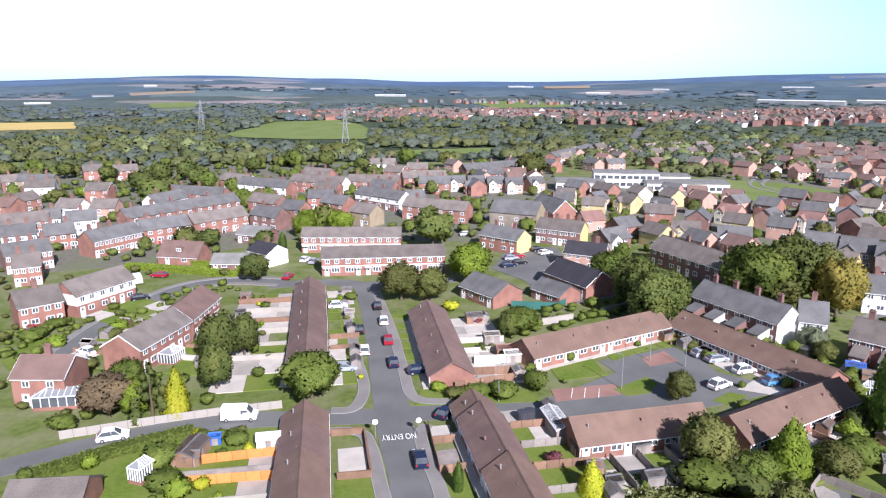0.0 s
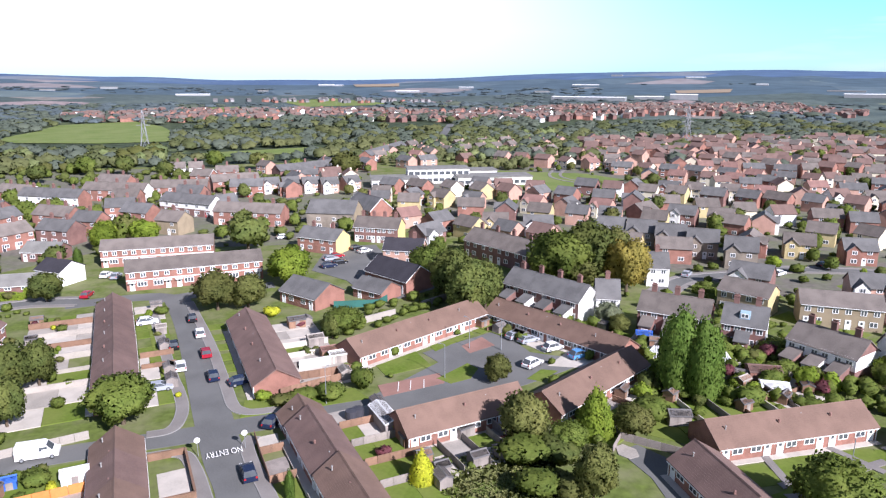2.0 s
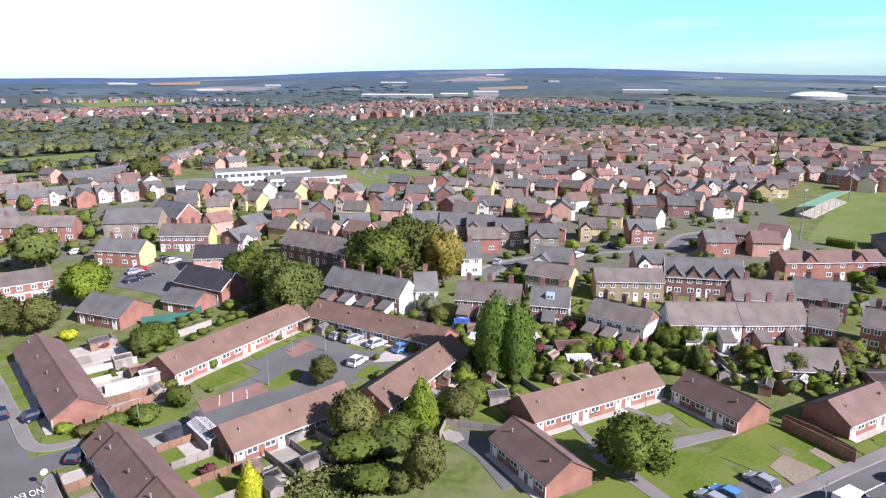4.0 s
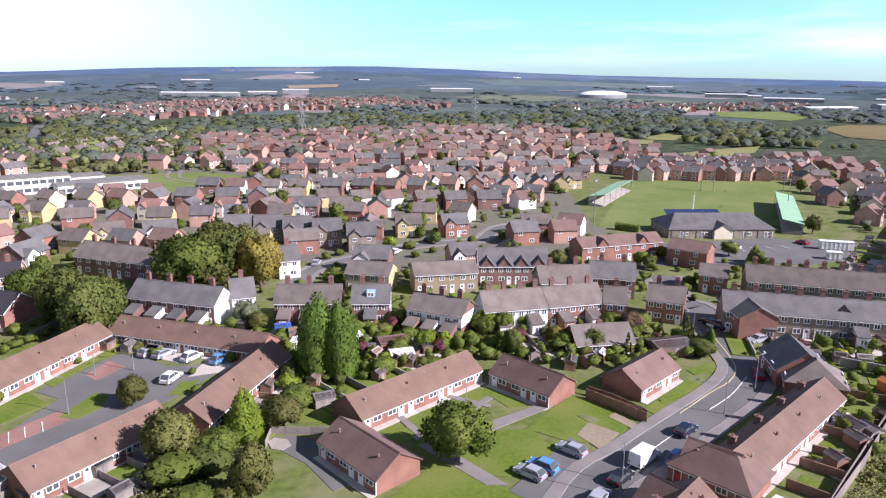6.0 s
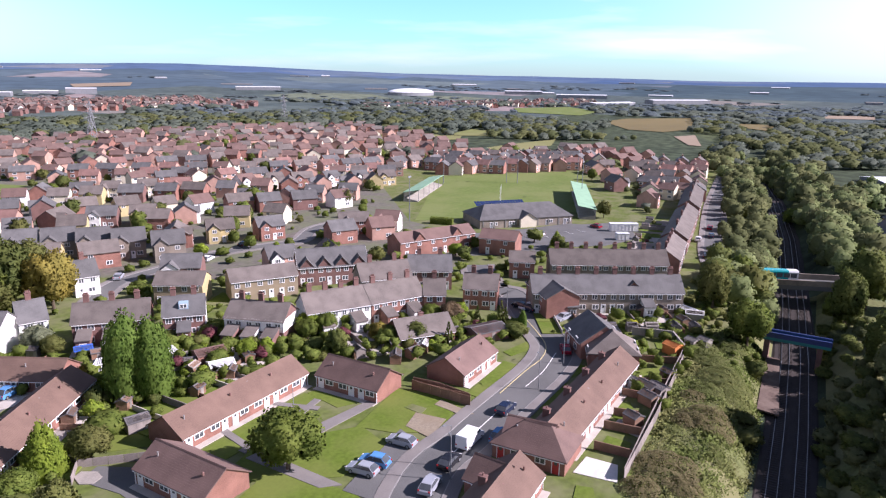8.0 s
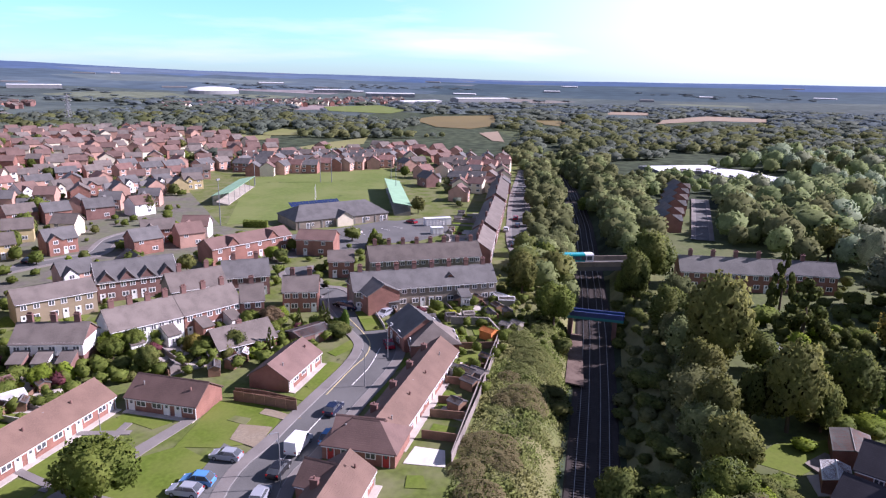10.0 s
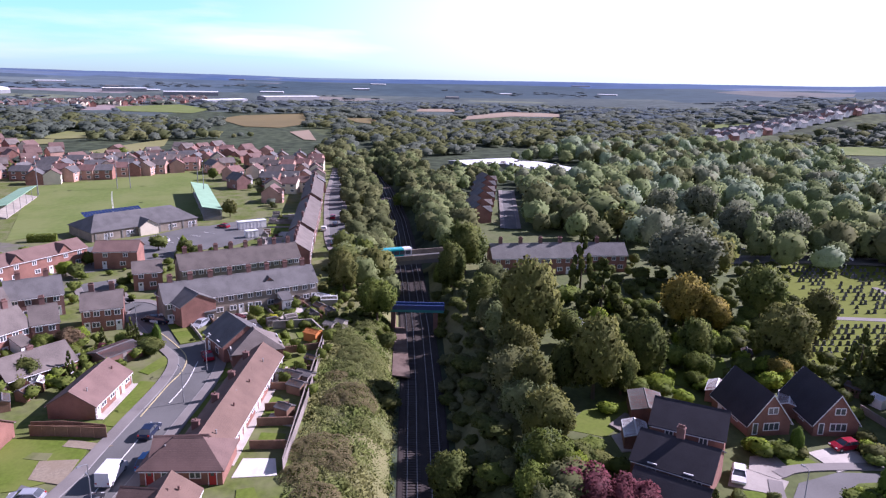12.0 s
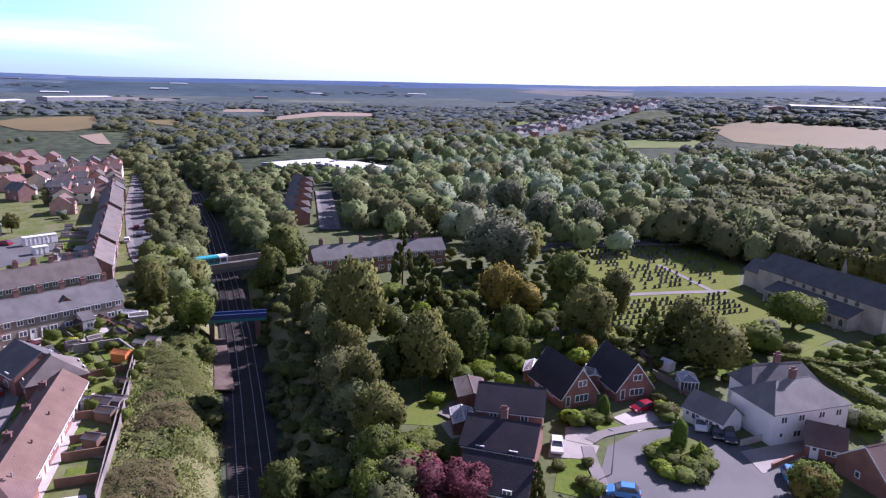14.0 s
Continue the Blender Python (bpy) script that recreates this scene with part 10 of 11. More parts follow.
thicket([(59.2, 89.4), (76.9, 103.9), (96.9, 102.6), (102.1, 82.9), (116.5, 64.1), (130.2, 50.3), (107.3, 53.9), (93.4, 71.5), (96.0, 80.6), (69.8, 81.8)], 70, 3.0, ["bush", "bush_lime", "bush_olive", "bush_dark", "bush_red", "bush"], 1.4, 3.6, 42)
thicket([(-63.1, 93.3), (-93.0, 143.3), (-78.5, 150.8), (-58.4, 159.0), (-37.2, 154.4), (-26.0, 103.9), (-43.3, 93.0), (-52.4, 88.3)], 32, 3.2, ["bush", "bush_lime", "bush_olive", "bush_dark", "bush_gold", "bush_red"], 1.2, 3.0, 44, joined=LEAF_MID)
thicket([(-54.5, 81.2), (-33.4, 90.4), (-23.1, 91.1), (-19.6, 75.5), (-41.5, 73.7)], 9, 2.6, ["bush", "bush_lime", "bush_olive", "bush_gold"], 1.0, 2.6, 45)
plant("bush_lime", -36.7, 83.6, 2.4, 4.6)
plant("bush", -27.7, 89.6, 1.9, 2.8)
plant("bush_gold", -32.6, 89.7, 2.0, 2.2)
thicket([(123.8, 41.6), (147.7, 30.8), (150.3, 19.4), (129.9, 12.8), (104.2, 11.4), (107.0, 19.6), (123.2, 29.8)], 60, 3.4, ["bush", "bush_lime", "bush_olive", "bush_dark"], 1.4, 3.6, 46, joined=LEAF_MID)
thicket([(150.1, -40.1), (152.9, -67.0), (131.3, -83.4), (107.6, -69.8), (107.1, -50.8), (103.9, -34.7)], 70, 3.4, ["bush", "bush_lime", "bush_dark", "dark", "oak"], 2.0, 5.0, 47)
thicket([(10.9, 105.5), (29.0, 141.8), (66.0, 157.5), (76.9, 127.7), (76.8, 106.8), (55.9, 74.4), (19.9, 74.9), (34.0, 85.6), (61.5, 95.0)], 50, 3.0, ["bush", "bush_lime", "bush_dark", "bush_olive"], 1.0, 2.8, 48, joined=LEAF_MID)

# woods
RNG = random.Random(11)
CUTTING = scatter([(50, -10.5), (172, -11.5), (165, -28), (140, -34), (110, -32), (92, -22), (50, -24)], 58, 6.0, RNG, [(95, -31, 9)])
wood("dense green wood along the railway cutting", [p for p in CUTTING if -27 < p[1] < -18.5], 8.5, 2200, 0.048, [WOOD_DARK, WOOD_DARK, WOOD_NEAR, WOOD_DARK, WOOD_DARK, LEAF_OLIVE], 21)
wood("low dark growth beside the track", scatter([(50, -9.2), (172, -9.6), (172, -17), (50, -17)], 110, 2.6, random.Random(61), [(134, -8, 4)]), 2.9, 420, 0.085, [WOOD_DARK, LEAF_DARK, WOOD_DARK, LEAF_MID], 61, 1.3)
wood("tree belt on the railway bank", scatter([(205, 8), (250, 12), (340, 24), (460, 60), (470, 48), (350, 14), (260, 8), (205, 3)], 100, 4.5, RNG), 8.0, 170, 0.11, [WOOD_DARK, WOOD_NEAR], 23)
wood("tree belt on the railway bank", scatter([(205, -10), (260, -5), (345, 4), (470, 38), (470, 10), (330, -22), (260, -24), (205, -22)], 140, 4.8, RNG), 8.5, 170, 0.11, [WOOD_DARK, WOOD_NEAR, WOOD_DARK], 24)
wood("broad mixed wood", scatter([(215, -45), (330, -55), (430, -60), (520, -140), (540, -240), (480, -305), (300, -215), (230, -200), (180, -115), (205, -80)], 640, 8.5, RNG, [(390, -75, 48), (225, -35, 18)]), 12.5, 260, 0.085, [WOOD_MID, WOOD_WILLOW_HAZE, WOOD_NEAR, WOOD_MID, WOOD_DARK, WOOD_WILLOW_HAZE, LEAF_GREY], 25)
wood("dark wood beside the churchyard", scatter([(185, -150), (200, -125), (250, -205), (290, -270), (225, -300), (140, -200), (150, -170)], 190, 7.0, RNG), 14.0, 130, 0.13, [WOOD_DARK, WOOD_DARK, WOOD_NEAR], 26)
wood("dark wood beside the churchyard", scatter([(187, -150), (171, -147.5), (157, -150), (158, -170), (187, -170)], 20, 5.5, random.Random(31)), 15.0, 500, 0.075, [WOOD_DARK, WOOD_DARK, WOOD_NEAR], 31)
wood("wooded valley beyond the church", scatter([(389.2, -169.9), (402.3, -324.2), (403.5, -489.7), (262.5, -351.9), (272.1, -239.0), (301.8, -221.4), (338.4, -182.0)], 420, 9.5, RNG), 12.0, 110, 0.12, [WOOD_MID, WOOD_WILLOW_HAZE, WOOD_DARK, LEAF_GREY], 32)
thicket([(110.2, -71.2), (128.4, -95.0), (110.1, -109.1), (98.7, -93.8), (102.4, -73.9)], 70, 2.6, [], 1.6, 4.5, 56, 1.2, True, LEAF_DARK, 200)
thicket([(97.3, -110.0), (103.2, -136.9), (80.1, -116.6), (85.1, -106.6)], 60, 2.6, [], 1.2, 3.0, 57, 1.3, True, LEAF_MID, 200)

# estates
estate([(50, 175), (45, 260), (88, 355), (137, 388), (187, 375), (260, 500), (590, 420), (420, 190), (330, 195), (250, 165), (190, 118), (165, 98), (122, 122), (95, 150), (70, 175)], -42, 13.0, 16.5, [0, 3, 8, 9, 2, 6, 0, 5, 3, 9, 6, 4, 1], 5, limit=800)
estate([(10, 300), (12, 391), (70, 391), (137, 388), (88, 355), (70, 310)], 10, 12, 17, [0, 8, 5, 9], 7, limit=40)
estate([(340, 190), (440, 185), (470, 120), (440, 80), (330, 68), (300, 60), (345, 100), (385, 120)], -30, 12, 17, [0, 1, 5, 0, 6], 15, limit=60)
estate([(225, 44), (300, 45), (400, 62), (440, 90), (420, 130), (330, 72), (290, 62)], 10, 12, 18, [0, 1, 0, 6], 8, limit=60)
thicket([(59, 190), (45, 260), (88, 355), (137, 388), (187, 375), (400, 372), (420, 190), (330, 195), (250, 165), (190, 118), (165, 98), (122, 122), (95, 150)], 480, 5.0, [], 1.2, 3.8, 51, 1.2, True, LEAF_MID, 60)
thicket([(-115, 180), (-242, 392), (-197, 433), (-69, 418), (6, 391), (70, 391), (80, 300), (59, 230), (4, 215), (-52, 200), (-81, 185)], 420, 4.5, [], 1.2, 4.2, 52, 1.3, True, LEAF_DARK, 60)
thicket([(60, 105), (45, 160), (100, 150), (165, 98), (190, 118), (200, 100), (150, 60), (130, 60), (95, 85)], 130, 3.5, [], 1.2, 3.6, 53, 1.2, True, LEAF_MID, 110)
thicket([(-140, 100), (-115, 180), (-30, 175), (-35, 100), (-60, 90)], 75, 4.0, [], 1.0, 3.0, 54, 1.3, True, LEAF_OLIVE, 140)
thicket([(150, 75), (180, 85), (200, 60), (215, 30), (160, 20), (140, 42)], 70, 4.0, [], 1.0, 3.0, 55, 1.3, True, LEAF_MID, 140)
wood("trees behind the old terraces", scatter([(-257.5, 419.0), (-315.4, 516.1), (-241.1, 533.8), (-101.1, 476.7), (-48.6, 491.7), (-43.3, 436.2), (-92.2, 402.2), (-180.7, 436.5)], 230, 8.0, RNG), 10.0, 60, 0.17, [WOOD_DARK, WOOD_NEAR, LEAF_OLIVE], 63, 1.2)
wood("garden trees among the terraces", scatter([(-150, 190), (-242, 392), (-197, 433), (-69, 418), (6, 391), (70, 391), (80, 300), (59, 230), (4, 215), (-52, 210), (-81, 195)], 130, 9.0, random.Random(64), [(a, b, c * 0.8) for a, b, c in TAKEN]), 6.5, 150, 0.11, [LEAF_DARK, LEAF_MID, LEAF_OLIVE], 64)
wood("garden trees among the estate houses", scatter([(70, 190), (55, 260), (88, 355), (187, 375), (420, 372), (420, 190), (330, 195), (250, 165), (190, 118), (165, 110), (122, 140)], 150, 8.0, random.Random(65), [(a, b, c * 0.8) for a, b, c in TAKEN]), 5.0, 120, 0.12, [LEAF_DARK, LEAF_MID, LEAF_OLIVE], 65)
lawn_area([(-50.2, 78.6), (-43.3, 85.5), (-34.0, 90.9), (-32.9, 88.8), (-39.7, 82.4)])
lawn_area([(-41.4, 75.8), (-42.2, 79.8), (-33.0, 82.3), (-30.4, 75.6)])
lawn_area([(-30.6, 86.5), (-28.9, 88.8), (-22.2, 88.7), (-21.5, 85.6), (-29.3, 84.7)])
lawn_area([(-29.6, 79.6), (-30.0, 82.2), (-20.7, 83.5), (-20.1, 80.1)])
HILLSIDE = []
for k in range(30):
    for j in range(3):
        r, a = 660 + 9.5 * k + 24 * j + 5 * ((k * 7 + j) % 3), radians(114.2 + 0.37 * k - 0.25 * j)
        HILLSIDE.append((r * math.sin(a), r * math.cos(a), 25 + 90 * ((k + j) % 3 == 0)))
# More white render and pale slate here: the sun's glare is in the colours.
town("pale houses on the wooded hillside, sun glare in their colours", HILLSIDE, 0, 12, mats=[RENDER, RENDER, BRICK, SLATE_PALE, TILE_BROWN])
wood("trees round the sheds", scatter([(334.3, -9.3), (405.9, -26.8), (372.4, -63.3), (361.5, -111.3), (320.6, -99.1), (337.7, -46.6), (315.9, -21.0)], 70, 6.5, RNG), 7.0, 80, 0.16, [WOOD_MID, WOOD_DARK], 81, 1.2)
wood("trees behind the houses", scatter([(322.1, -55.1), (338.9, -104.5), (235.0, -80.2), (229.7, -47.7), (246.9, -45.8)], 90, 6.5, RNG), 11.0, 110, 0.14, [WOOD_MID, WOOD_DARK, WOOD_NEAR], 82, 1.1)
wood("trees beside the line", scatter([(318.6, -4.1), (341.2, -22.6), (246.6, -20.5), (213.1, -14.4), (230.5, -8.3)], 60, 6.0, RNG), 9.0, 110, 0.14, [WOOD_NEAR, WOOD_DARK], 83, 1.1)
street("road", [(194.8, -93.6), (196.3, -116.7), (194.5, -141.5), (192.7, -158.4)], 5.5, "grey asphalt road behind the churchyard", path=1.5)
street("road", [(235.4, -37.8), (276.5, -42.5), (319.8, -47.3)], 4.5, "grey asphalt road beside gabled houses", path=1.4)
wood("trees between road and railway", scatter([(187.2, 12.5), (239.4, 20.9), (370.1, 34.1), (372.7, 25.8), (242.2, 10.1), (188.9, 5.2)], 55, 4.5, RNG), 6.5, 170, 0.11, WOOD_DARK, 96)
wood("garden trees among the terraces", scatter([(250, 46), (440, 78), (445, 185), (345, 188), (385, 112), (300, 62)], 90, 6.5, random.Random(99), [(a, b, c * 0.7) for a, b, c in TAKEN]), 5.0, 80, 0.14, [WOOD_NEAR, WOOD_DARK, WOOD_FAR], 99, 1.2)
wood("trees about the school and field", scatter([(76.3, 391.3), (195.8, 412.1), (243.6, 465.5), (256.6, 543.8), (191.7, 563.5), (116.4, 534.2)], 150, 8.0, random.Random(97), [(a, b, c * 0.75) for a, b, c in TAKEN]), 8.0, 70, 0.17, [WOOD_DARK, WOOD_NEAR], 97, 1.15)
wood("line of trees beside the field", scatter([(116.5, 370.1), (156.1, 366.4), (152.2, 357.2), (112.9, 358.8)], 22, 5.0, random.Random(98)), 8.0, 110, 0.14, WOOD_DARK, 98, 1.1)
wood("trees beside the road bridge", scatter([(211.6, 19.0), (198.7, 8.0), (171.4, 1.5), (160.4, 2.9), (164.3, 10.4), (182.2, 15.8)], 16, 4.5, RNG), 7.0, 260, 0.09, [LEAF_OLIVE, LEAF_DARK, WOOD_NEAR], 101)
thicket([(165.5, 33.0), (174.2, 23.7), (161.3, 6.6), (141.1, 1.5), (129.7, 5.4), (129.4, 15.2), (143.7, 25.0)], 80, 2.4, [], 0.8, 2.6, 102, 1.2, True, LEAF_MID, 130)
thicket([(175.1, 27.5), (182.8, 18.2), (158.9, 5.3), (138.9, 5.8), (141.0, 14.4)], 40, 2.6, [], 0.8, 2.4, 103, 1.3, True, LEAF_OLIVE, 130)
shed(151.6, 23.0, 40, 2.6, 2.0, 2.2, TIMBER, FELT)
shed(156.7, 20.9, 70, 3.1, 2.3, 2.2, TIMBER_GREY, CONCRETE)
shed(157.9, 26.1, 100, 3.6, 2.6, 2.2, CONCRETE, WHITE)
shed(146.7, 17.3, 40, 2.6, 2.0, 2.2, TIMBER, FELT)
shed(154.9, 28.9, 70, 3.1, 2.3, 2.2, TIMBER_GREY, CONCRETE)
shed(151.7, 15.9, 100, 3.6, 2.6, 2.2, CONCRETE, WHITE)
lawn_area([(147.1, 25.5), (149.0, 22.1), (143.2, 20.3), (141.4, 23.6)])
lawn_area([(149.1, 20.0), (151.2, 17.0), (144.4, 14.7), (142.5, 17.6)])
lawn_area([(159.1, 30.7), (160.2, 27.6), (154.8, 25.7), (153.4, 28.7)])
# distance
field("field", [(-519.4, 795.2), (-399.8, 817.2), (-356.0, 707.9), (-438.7, 669.7)], STUBBLE, "pale golden stubble field")
field("field", [(-192.2, 643.8), (-181.4, 725.4), (-181.7, 819.7), (-112.2, 864.8), (-75.5, 770.6), (-55.2, 672.1), (-51.0, 589.9), (-102.2, 584.1), (-166.7, 606.4)], PITCH, "broad green meadow beyond the houses")
field("field", [(-531.4, 1340.6), (-462.2, 1414.2), (-403.5, 1232.4), (-464.2, 1188.2)], PITCH, "small green field between woods")
field("field", [(-768.3, 1822.2), (-621.6, 1886.6), (-589.2, 1786.9), (-713.0, 1702.2)], TAN, "strip of bare brown ground")
field("field", [(-79.1, 1209.4), (8.2, 1258.7), (7.0, 1071.3), (-69.0, 1052.5)], PITCH, "green field before the distant town")
field("field", [(-28.7, 492.0), (55.8, 516.5), (45.7, 476.6), (-23.3, 462.4)], PITCH, "narrow green field between trees")
field("field", [(-269.2, 416.4), (-235.4, 424.7), (-222.2, 400.0), (-252.7, 390.1)], PITCH, "green field beyond the old terraces")
field("field", [(83.1, 1516.8), (217.1, 1610.9), (292.4, 1283.2), (109.1, 1215.0)], PITCH, "green fields before the plain")
field("field", [(97.0, 1176.6), (227.9, 1164.7), (212.6, 1086.9), (111.7, 1074.0)], TAN, "reaped brown field on the plain")
field("field", [(402.0, 2536.0), (561.1, 2493.9), (524.4, 2332.6), (386.1, 2381.1)], TAN, "bare reddish field on the plain", 2.0)
field("field", [(1074.3, 1576.3), (1221.3, 1541.4), (1129.0, 1434.9), (1018.3, 1481.2)], TAN, "bare reddish field on the plain", 1.5)
field("field", [(332.4, 449.9), (371.2, 438.6), (336.8, 400.4), (302.8, 406.7)], PITCH, "narrow meadow beside the estate")
field("field", [(512.4, 409.5), (534.1, 399.3), (527.4, 320.0), (532.6, 263.2), (499.2, 248.7), (473.0, 286.5), (487.2, 357.8)], MEADOW, "pale rough meadow beyond the estate")
field("field", [(540.5, 281.0), (605.0, 288.3), (596.9, 262.4), (549.1, 244.0), (534.9, 262.7)], MEADOW, "pale rough meadow beyond the estate")
field("field", [(1038.5, 425.1), (1140.9, 366.0), (1011.4, 278.3), (905.8, 275.2), (923.0, 369.2)], PITCH, "green field on the plain")
field("field", [(801.5, 216.0), (878.2, 206.5), (942.0, 137.0), (743.2, 108.3), (684.4, 124.8), (695.3, 161.7)], PLOUGHED, "bare brown field")
field("field", [(637.8, 107.5), (665.3, 94.0), (559.5, 73.1), (564.0, 83.4)], TAN, "striped pale stubble field")
field("field", [(451.8, 205.3), (502.4, 197.7), (550.8, 185.6), (496.8, 170.7), (413.5, 179.8)], MEADOW, "pale rough meadow behind the club")
field("field", [(868.9, 85.3), (865.2, 39.4), (761.8, 37.3), (800.4, 68.5)], PLOUGHED, "bare brown field among woods")
field("field", [(1150.8, -5.9), (1171.6, -80.0), (1073.9, -73.8), (1056.5, -5.8)], TAN, "bare tan field among woods")
field("field", [(1096.2, -152.4), (1070.6, -235.7), (976.2, -215.6), (969.0, -139.2), (863.5, -63.9), (921.0, -60.5)], TAN, "bare tan field among woods")
field("field", [(568.1, -332.6), (563.1, -386.3), (545.0, -435.1), (507.3, -403.1), (512.0, -303.2)], PITCH, "bright green meadow")
field("field", [(835.4, -342.6), (761.2, -388.9), (729.9, -369.7), (760.9, -319.6)], PITCH, "green strip of meadow before the wooded hill")
field("field", [(614.7, -487.0), (628.9, -557.5), (515.3, -640.9), (439.0, -550.6), (483.9, -487.6), (530.7, -455.0)], PLOUGHED, "bare brown field on the hillside")
field("field", [(380.1, -352.6), (388.1, -396.5), (335.8, -342.6), (325.6, -307.7)], PITCH, "green paddock beside the farmhouse")
ribbon("road", curve_pts([(145.6, 516.7), (169.3, 585.1), (195.6, 659.1), (223.7, 737.1)]), 7.5, ASPHALT, "straight grey road through the wood to the town", z=0.3)
OPEN.append([(140, 500), (152, 500), (232, 737), (216, 737)])

# towns on the plain
town("rows of brick houses at the estate's far side", FAR_ROWS, 0, 13, mats=[BRICK_ORANGE, BRICK, RENDER_CREAM, TILE_BROWN, SLATE_BROWN])
TOWNS = [
    ("red-roofed and white houses of a town beyond the woods", [(-221.5, 984.1), (-105.9, 1087.1), (119.0, 1073.5), (285.7, 962.8), (397.9, 1010.2), (554.3, 1074.8), (729.6, 1117.8), (535.2, 816.5), (370.6, 738.2), (222.1, 746.0), (92.6, 833.2), (-81.3, 831.3), (-195.9, 901.0)], 620, [BRICK, BRICK_DARK, RENDER, TILE_BROWN, SLATE_BROWN]),
    ("red-brick town on the plain beyond the wood", [(520.0, 1089.6), (724.0, 1086.6), (937.6, 1031.7), (849.4, 777.9), (724.7, 699.9), (590.0, 770.0), (545.0, 820.0)], 330, [BRICK, BRICK_DARK, RENDER_CREAM, TILE_BROWN, SLATE_BROWN]),
    ("pale houses on the plain beyond the meadows", [(945.4, 652.4), (1031.6, 587.3), (1378.7, 487.0), (1419.0, 404.1), (1225.1, 347.8), (987.4, 465.4), (823.2, 557.8)], 170, [BRICK, RENDER_CREAM, RENDER, TILE_BROWN, SLATE_BROWN]),
    ("houses of a village among the far fields", [(-60, 1500), (120, 1560), (330, 1450), (420, 1250), (300, 1320), (60, 1420)], 60, [HAZED_WALL, HAZED_WALL, BRICK, HAZED_ROOF, HAZED_ROOF]),
]
for i, (words, outline, n, mats) in enumerate(TOWNS):
    town(words, outline, n, 900 + i, 20, mats)
PLAIN_RNG = random.Random(86)
for k in range(34):
    az, r = radians(-30 + 4.4 * k + PLAIN_RNG.uniform(-2, 2)), PLAIN_RNG.uniform(1450, 2750)
    if math.degrees(az) < 108:
        sheds_big(r * math.sin(az), r * math.cos(az), -math.degrees(az) + PLAIN_RNG.uniform(-12, 12), PLAIN_RNG.uniform(22, 85), PLAIN_RNG.uniform(12, 22), PLAIN_RNG.uniform(3, 6), "long pale roofs far off on the hazy plain", roof=PLAIN_RNG.choice([WHITE_SHEET, SLATE_PALE, WHITE_SHEET]))

# trees of the plain: woods, hedges along the open ground, gardens of the towns
TOWN_OUTLINES = [t[1] for t in TOWNS]
HILL_HOUSES = [(500.0, -200.0), (700.0, -325.0), (780.0, -390.0), (760.0, -540.0), (670.0, -510.0), (625.0, -345.0), (500.0, -265.0)]
DENSE = [
    [(-54.4, 631.2), (9.4, 644.9), (73.5, 658.8), (172.4, 632.5), (147.0, 534.4), (100.0, 516.6), (58.8, 525.2), (7.4, 508.0), (-42.0, 507.9)],
    [(194.0, 632.4), (251.1, 632.9), (300.5, 596.4), (269.9, 534.5), (227.0, 516.5), (159.1, 516.5)],
    [(334.0, 656.9), (476.0, 655.5), (649.0, 592.4), (926.5, 599.1), (594.8, 381.1), (488.8, 403.9), (418.0, 423.7), (345.1, 465.8), (235.7, 462.5)],
    [(612.8, 490.3), (712.8, 442.1), (752.1, 381.5), (605.6, 300.5), (568.1, 332.8), (557.1, 416.7)],
]
TAKEN_AT = np.array(TAKEN)
GROWTH = {"near": [], "mid": [], "far": [], "hazy": []}
for i in range(60000):
    az = PLAIN_RNG.uniform(-37, 144)
    r = 425 + 900 * PLAIN_RNG.random() ** 0.8
    x, y = r * math.sin(radians(az)), r * math.cos(radians(az))
    mask = noise.noise((x / 150, y / 150, 0.4)) + 0.4 * noise.noise((x / 45, y / 45, 2.4))
    share = 0.25 if az < -6 else 0.0 if az < 84 else 0.85
    if any(inside((x, y), p) for p in DENSE):
        share = 1.0
    if mask + share < 0 or (x < 560 and abs(y - rail_y(x)) < 9) or (az > 80 and r < 535 and y < -45) or math.dist((x, y), (415, -65)) < 62 or in_open(x, y) or inside((x, y), HILL_HOUSES):
        continue
    if any(inside((x * k, y * k), p) for p in TOWN_OUTLINES for k in (1.0, 1.12)) and PLAIN_RNG.random() > 0.5:
        continue
    if r < 640 and (((TAKEN_AT[:, 0] - x) ** 2 + (TAKEN_AT[:, 1] - y) ** 2) < (TAKEN_AT[:, 2] + 3) ** 2).any():
        continue
    GROWTH["near" if r < 620 else "mid" if r < 850 else "far" if r < 1100 else "hazy"].append((x, y))


def thinned(places, gap):
    """Those of the places that stand at least gap apart."""
    grid, out = {}, []
    for p in places:
        k = (int(p[0] // gap), int(p[1] // gap))
        if any(math.dist(p, q) < gap for i in (-1, 0, 1) for j in (-1, 0, 1) for q in grid.get((k[0] + i, k[1] + j), ())):
            continue
        grid.setdefault(k, []).append(p)
        out.append(p)
    return out


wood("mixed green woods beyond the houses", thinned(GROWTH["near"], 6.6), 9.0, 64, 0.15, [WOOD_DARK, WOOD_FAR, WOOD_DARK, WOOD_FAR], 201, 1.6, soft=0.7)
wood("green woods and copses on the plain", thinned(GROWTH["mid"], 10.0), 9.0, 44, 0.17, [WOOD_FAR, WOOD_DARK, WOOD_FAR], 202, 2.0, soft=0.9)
wood("haze-tinted woods on the plain", thinned(GROWTH["far"], 13.0), 8.0, 26, 0.2, [WOOD_FAR, WOOD_HAZE, WOOD_FAR], 203, 2.8, soft=1.2)
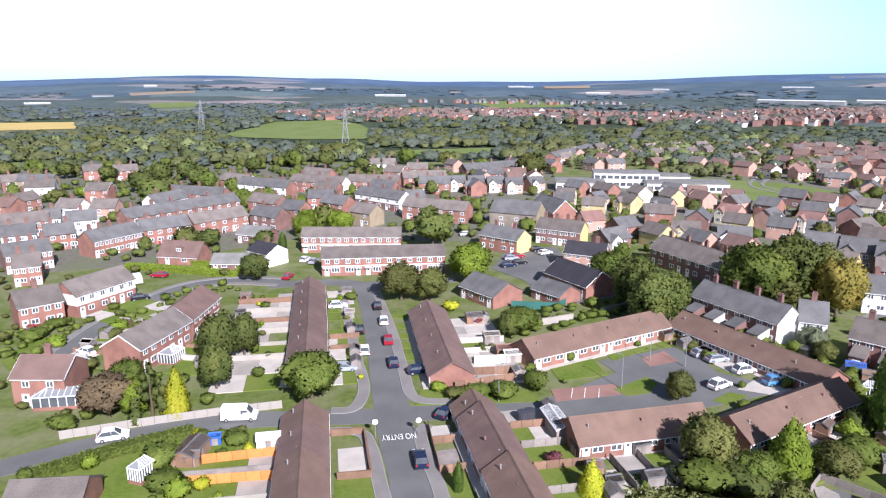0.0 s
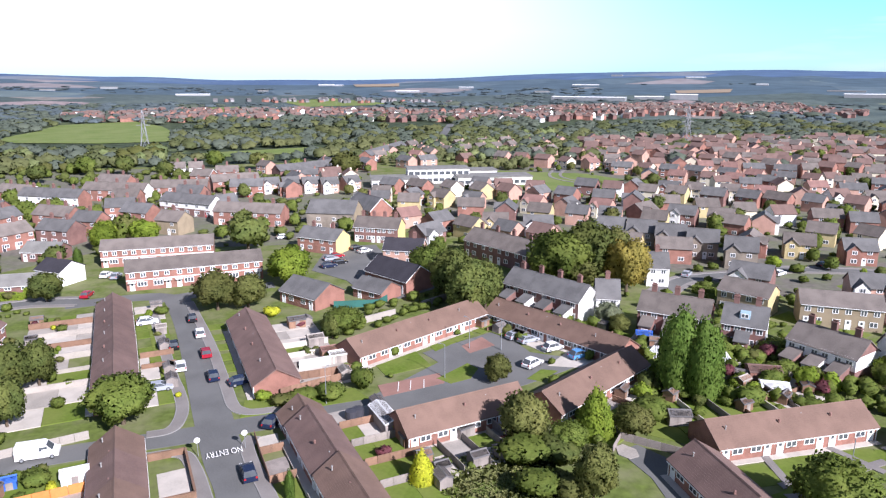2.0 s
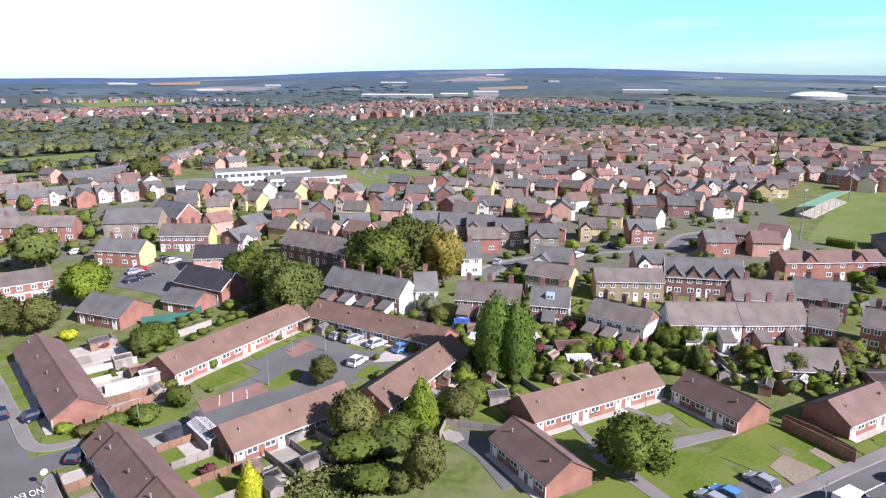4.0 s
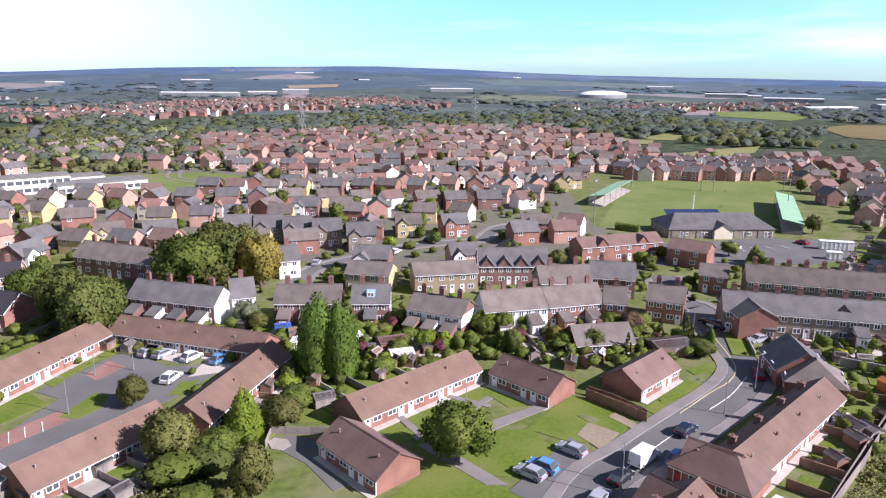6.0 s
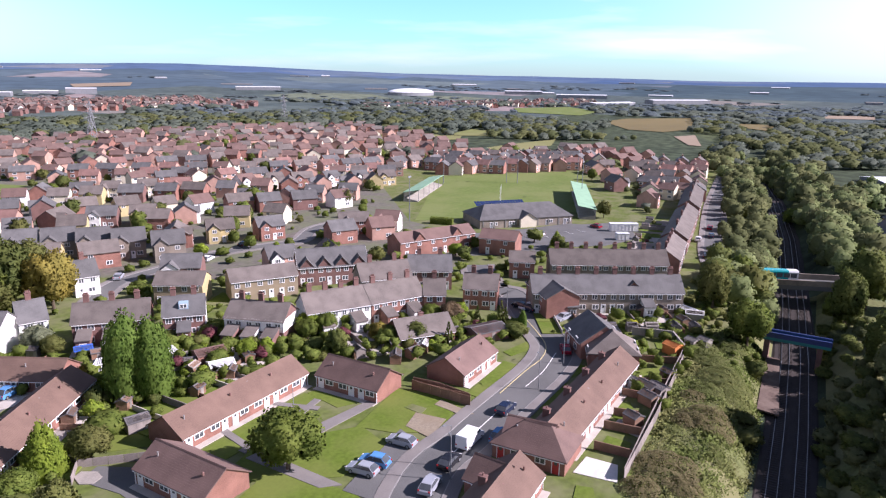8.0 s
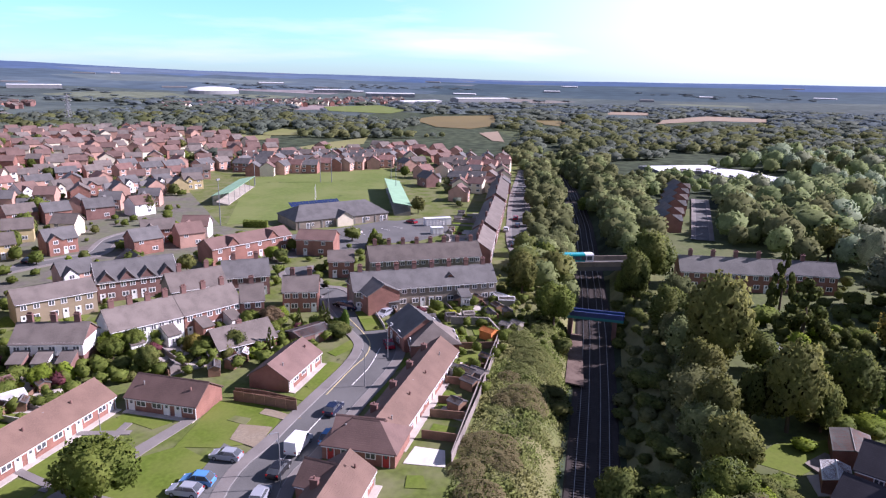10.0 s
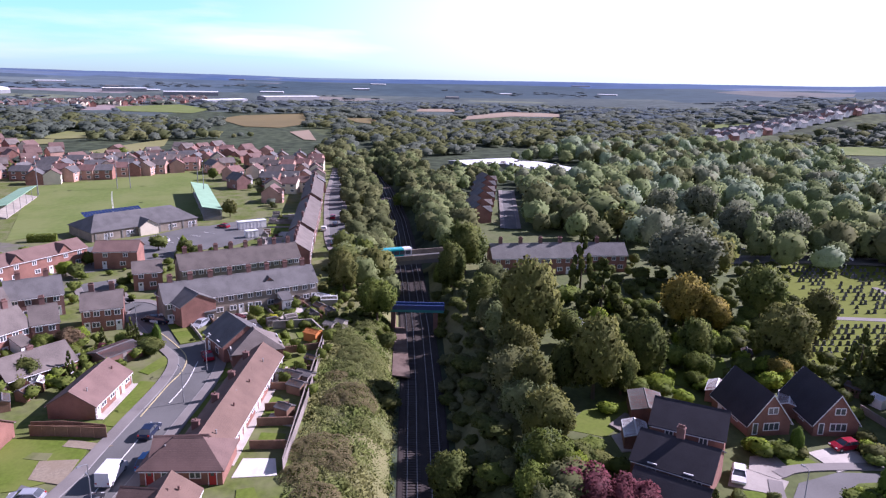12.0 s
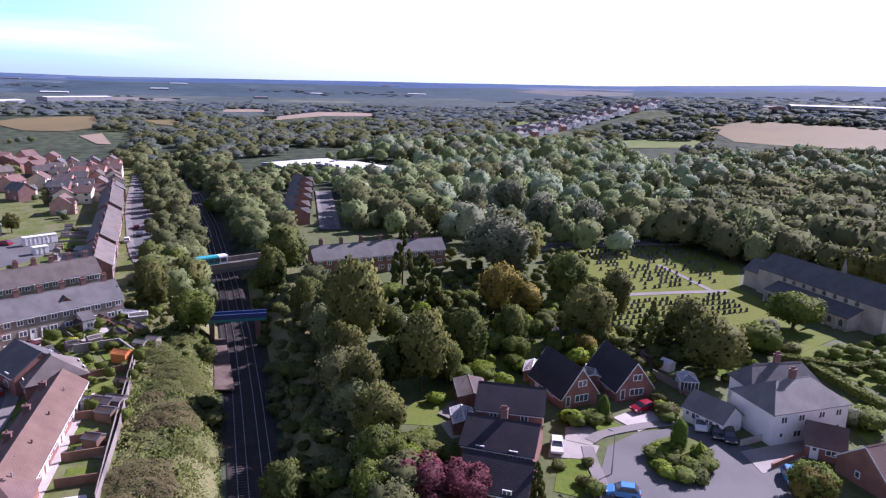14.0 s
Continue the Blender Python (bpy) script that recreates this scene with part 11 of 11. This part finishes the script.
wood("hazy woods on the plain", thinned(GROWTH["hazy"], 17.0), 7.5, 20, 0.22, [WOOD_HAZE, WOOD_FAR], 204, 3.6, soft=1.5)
COPSES = []
for i in range(2800):
    az, r = PLAIN_RNG.uniform(-37, 144), 1300 + 900 * PLAIN_RNG.random()
    x, y = r * math.sin(radians(az)), r * math.cos(radians(az))
    if noise.noise((x / 420, y / 420, 7.4)) + 0.5 * noise.noise((x / 120, y / 120, 1.4)) > (0.08 if az < 112 else -0.3) and not in_open(x, y, 6):
        COPSES.append((x, y))
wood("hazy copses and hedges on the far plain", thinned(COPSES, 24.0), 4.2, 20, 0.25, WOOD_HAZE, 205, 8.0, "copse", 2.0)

# large roofs on the plain
sheds_big(695.0, 1317.0, -40, 150, 26, 8)
sheds_big(899.0, 1285.0, -35, 55, 34, 12)
sheds_big(845.0, 1330.0, -35, 60, 20, 7)
sheds_big(1218.0, 319.0, -27, 100, 26, 8)
sheds_big(1412.0, 240.0, -46, 125, 30, 9)
sheds_big(1620.0, 640.0, -65, 90, 24, 9)
sheds_big(1540.0, 470.0, -70, 110, 26, 9)
sheds_big(1250.0, 1150.0, -45, 100, 22, 8)
sheds_big(-156.0, 516.0, 15, 32, 9, 2.4, "long pale polytunnel beside the trees")
sheds_big(668.0, -712.0, 60, 104, 30, 7)
sheds_big(677.0, -627.0, -20, 32, 18, 8, "red-brick works with pale roof", SLATE_PALE, BRICK)
arena(1378.0, 815.0, -32, 112, 66, 15)
row(416.4, -394.4, 35, 13, "white-gabled farmhouse with slate roof", wall=RENDER, roof=SLATE, units=2, ridge=8, name="house", category="house")
sheds_big(419.0, -48.0, -62.5, 39.7, 22, 3.4)
sheds_big(392.9, -82.4, -151.7, 50.5, 26, 3.4)
sheds_big(378.1, -104.9, -47.0, 42.2, 24, 3.4)
pylon(-215.0, 663.8, 30)
pylon(-63.7, 525.0, 28)
pylon(317.6, 445.6, 30)
pylon(576.0, 494.1, 28)
lamp_post(10.7, 101.0, 54)
lamp_post(39.8, 116.9, 130)
lamp_post(31.5, 105.3, 140)
lamp_post(45.3, 114.3, 204)
lamp_post(74.3, 35.3, 140)
lamp_post(114.8, 33.1, 345)
lamp_post(72.6, 60.7, 15)
lamp_post(72.1, -51.2, 14)
lamp_post(184.7, -95.7, 275)
no_entry_sign(-8.0, 90.0, 190)
no_entry_sign(-1.8, 90.4, 190)
road_words("NO ENTRY", -4.7, 90.3, 188, 1.0)

# models that no place called for
for proto, used in list(PLANTS.values()) + [tuple(k) for k in KINDS + FAR_KINDS]:
    if not used:
        for ob in list(proto.children_recursive) + [proto]:
            bpy.data.objects.remove(ob)
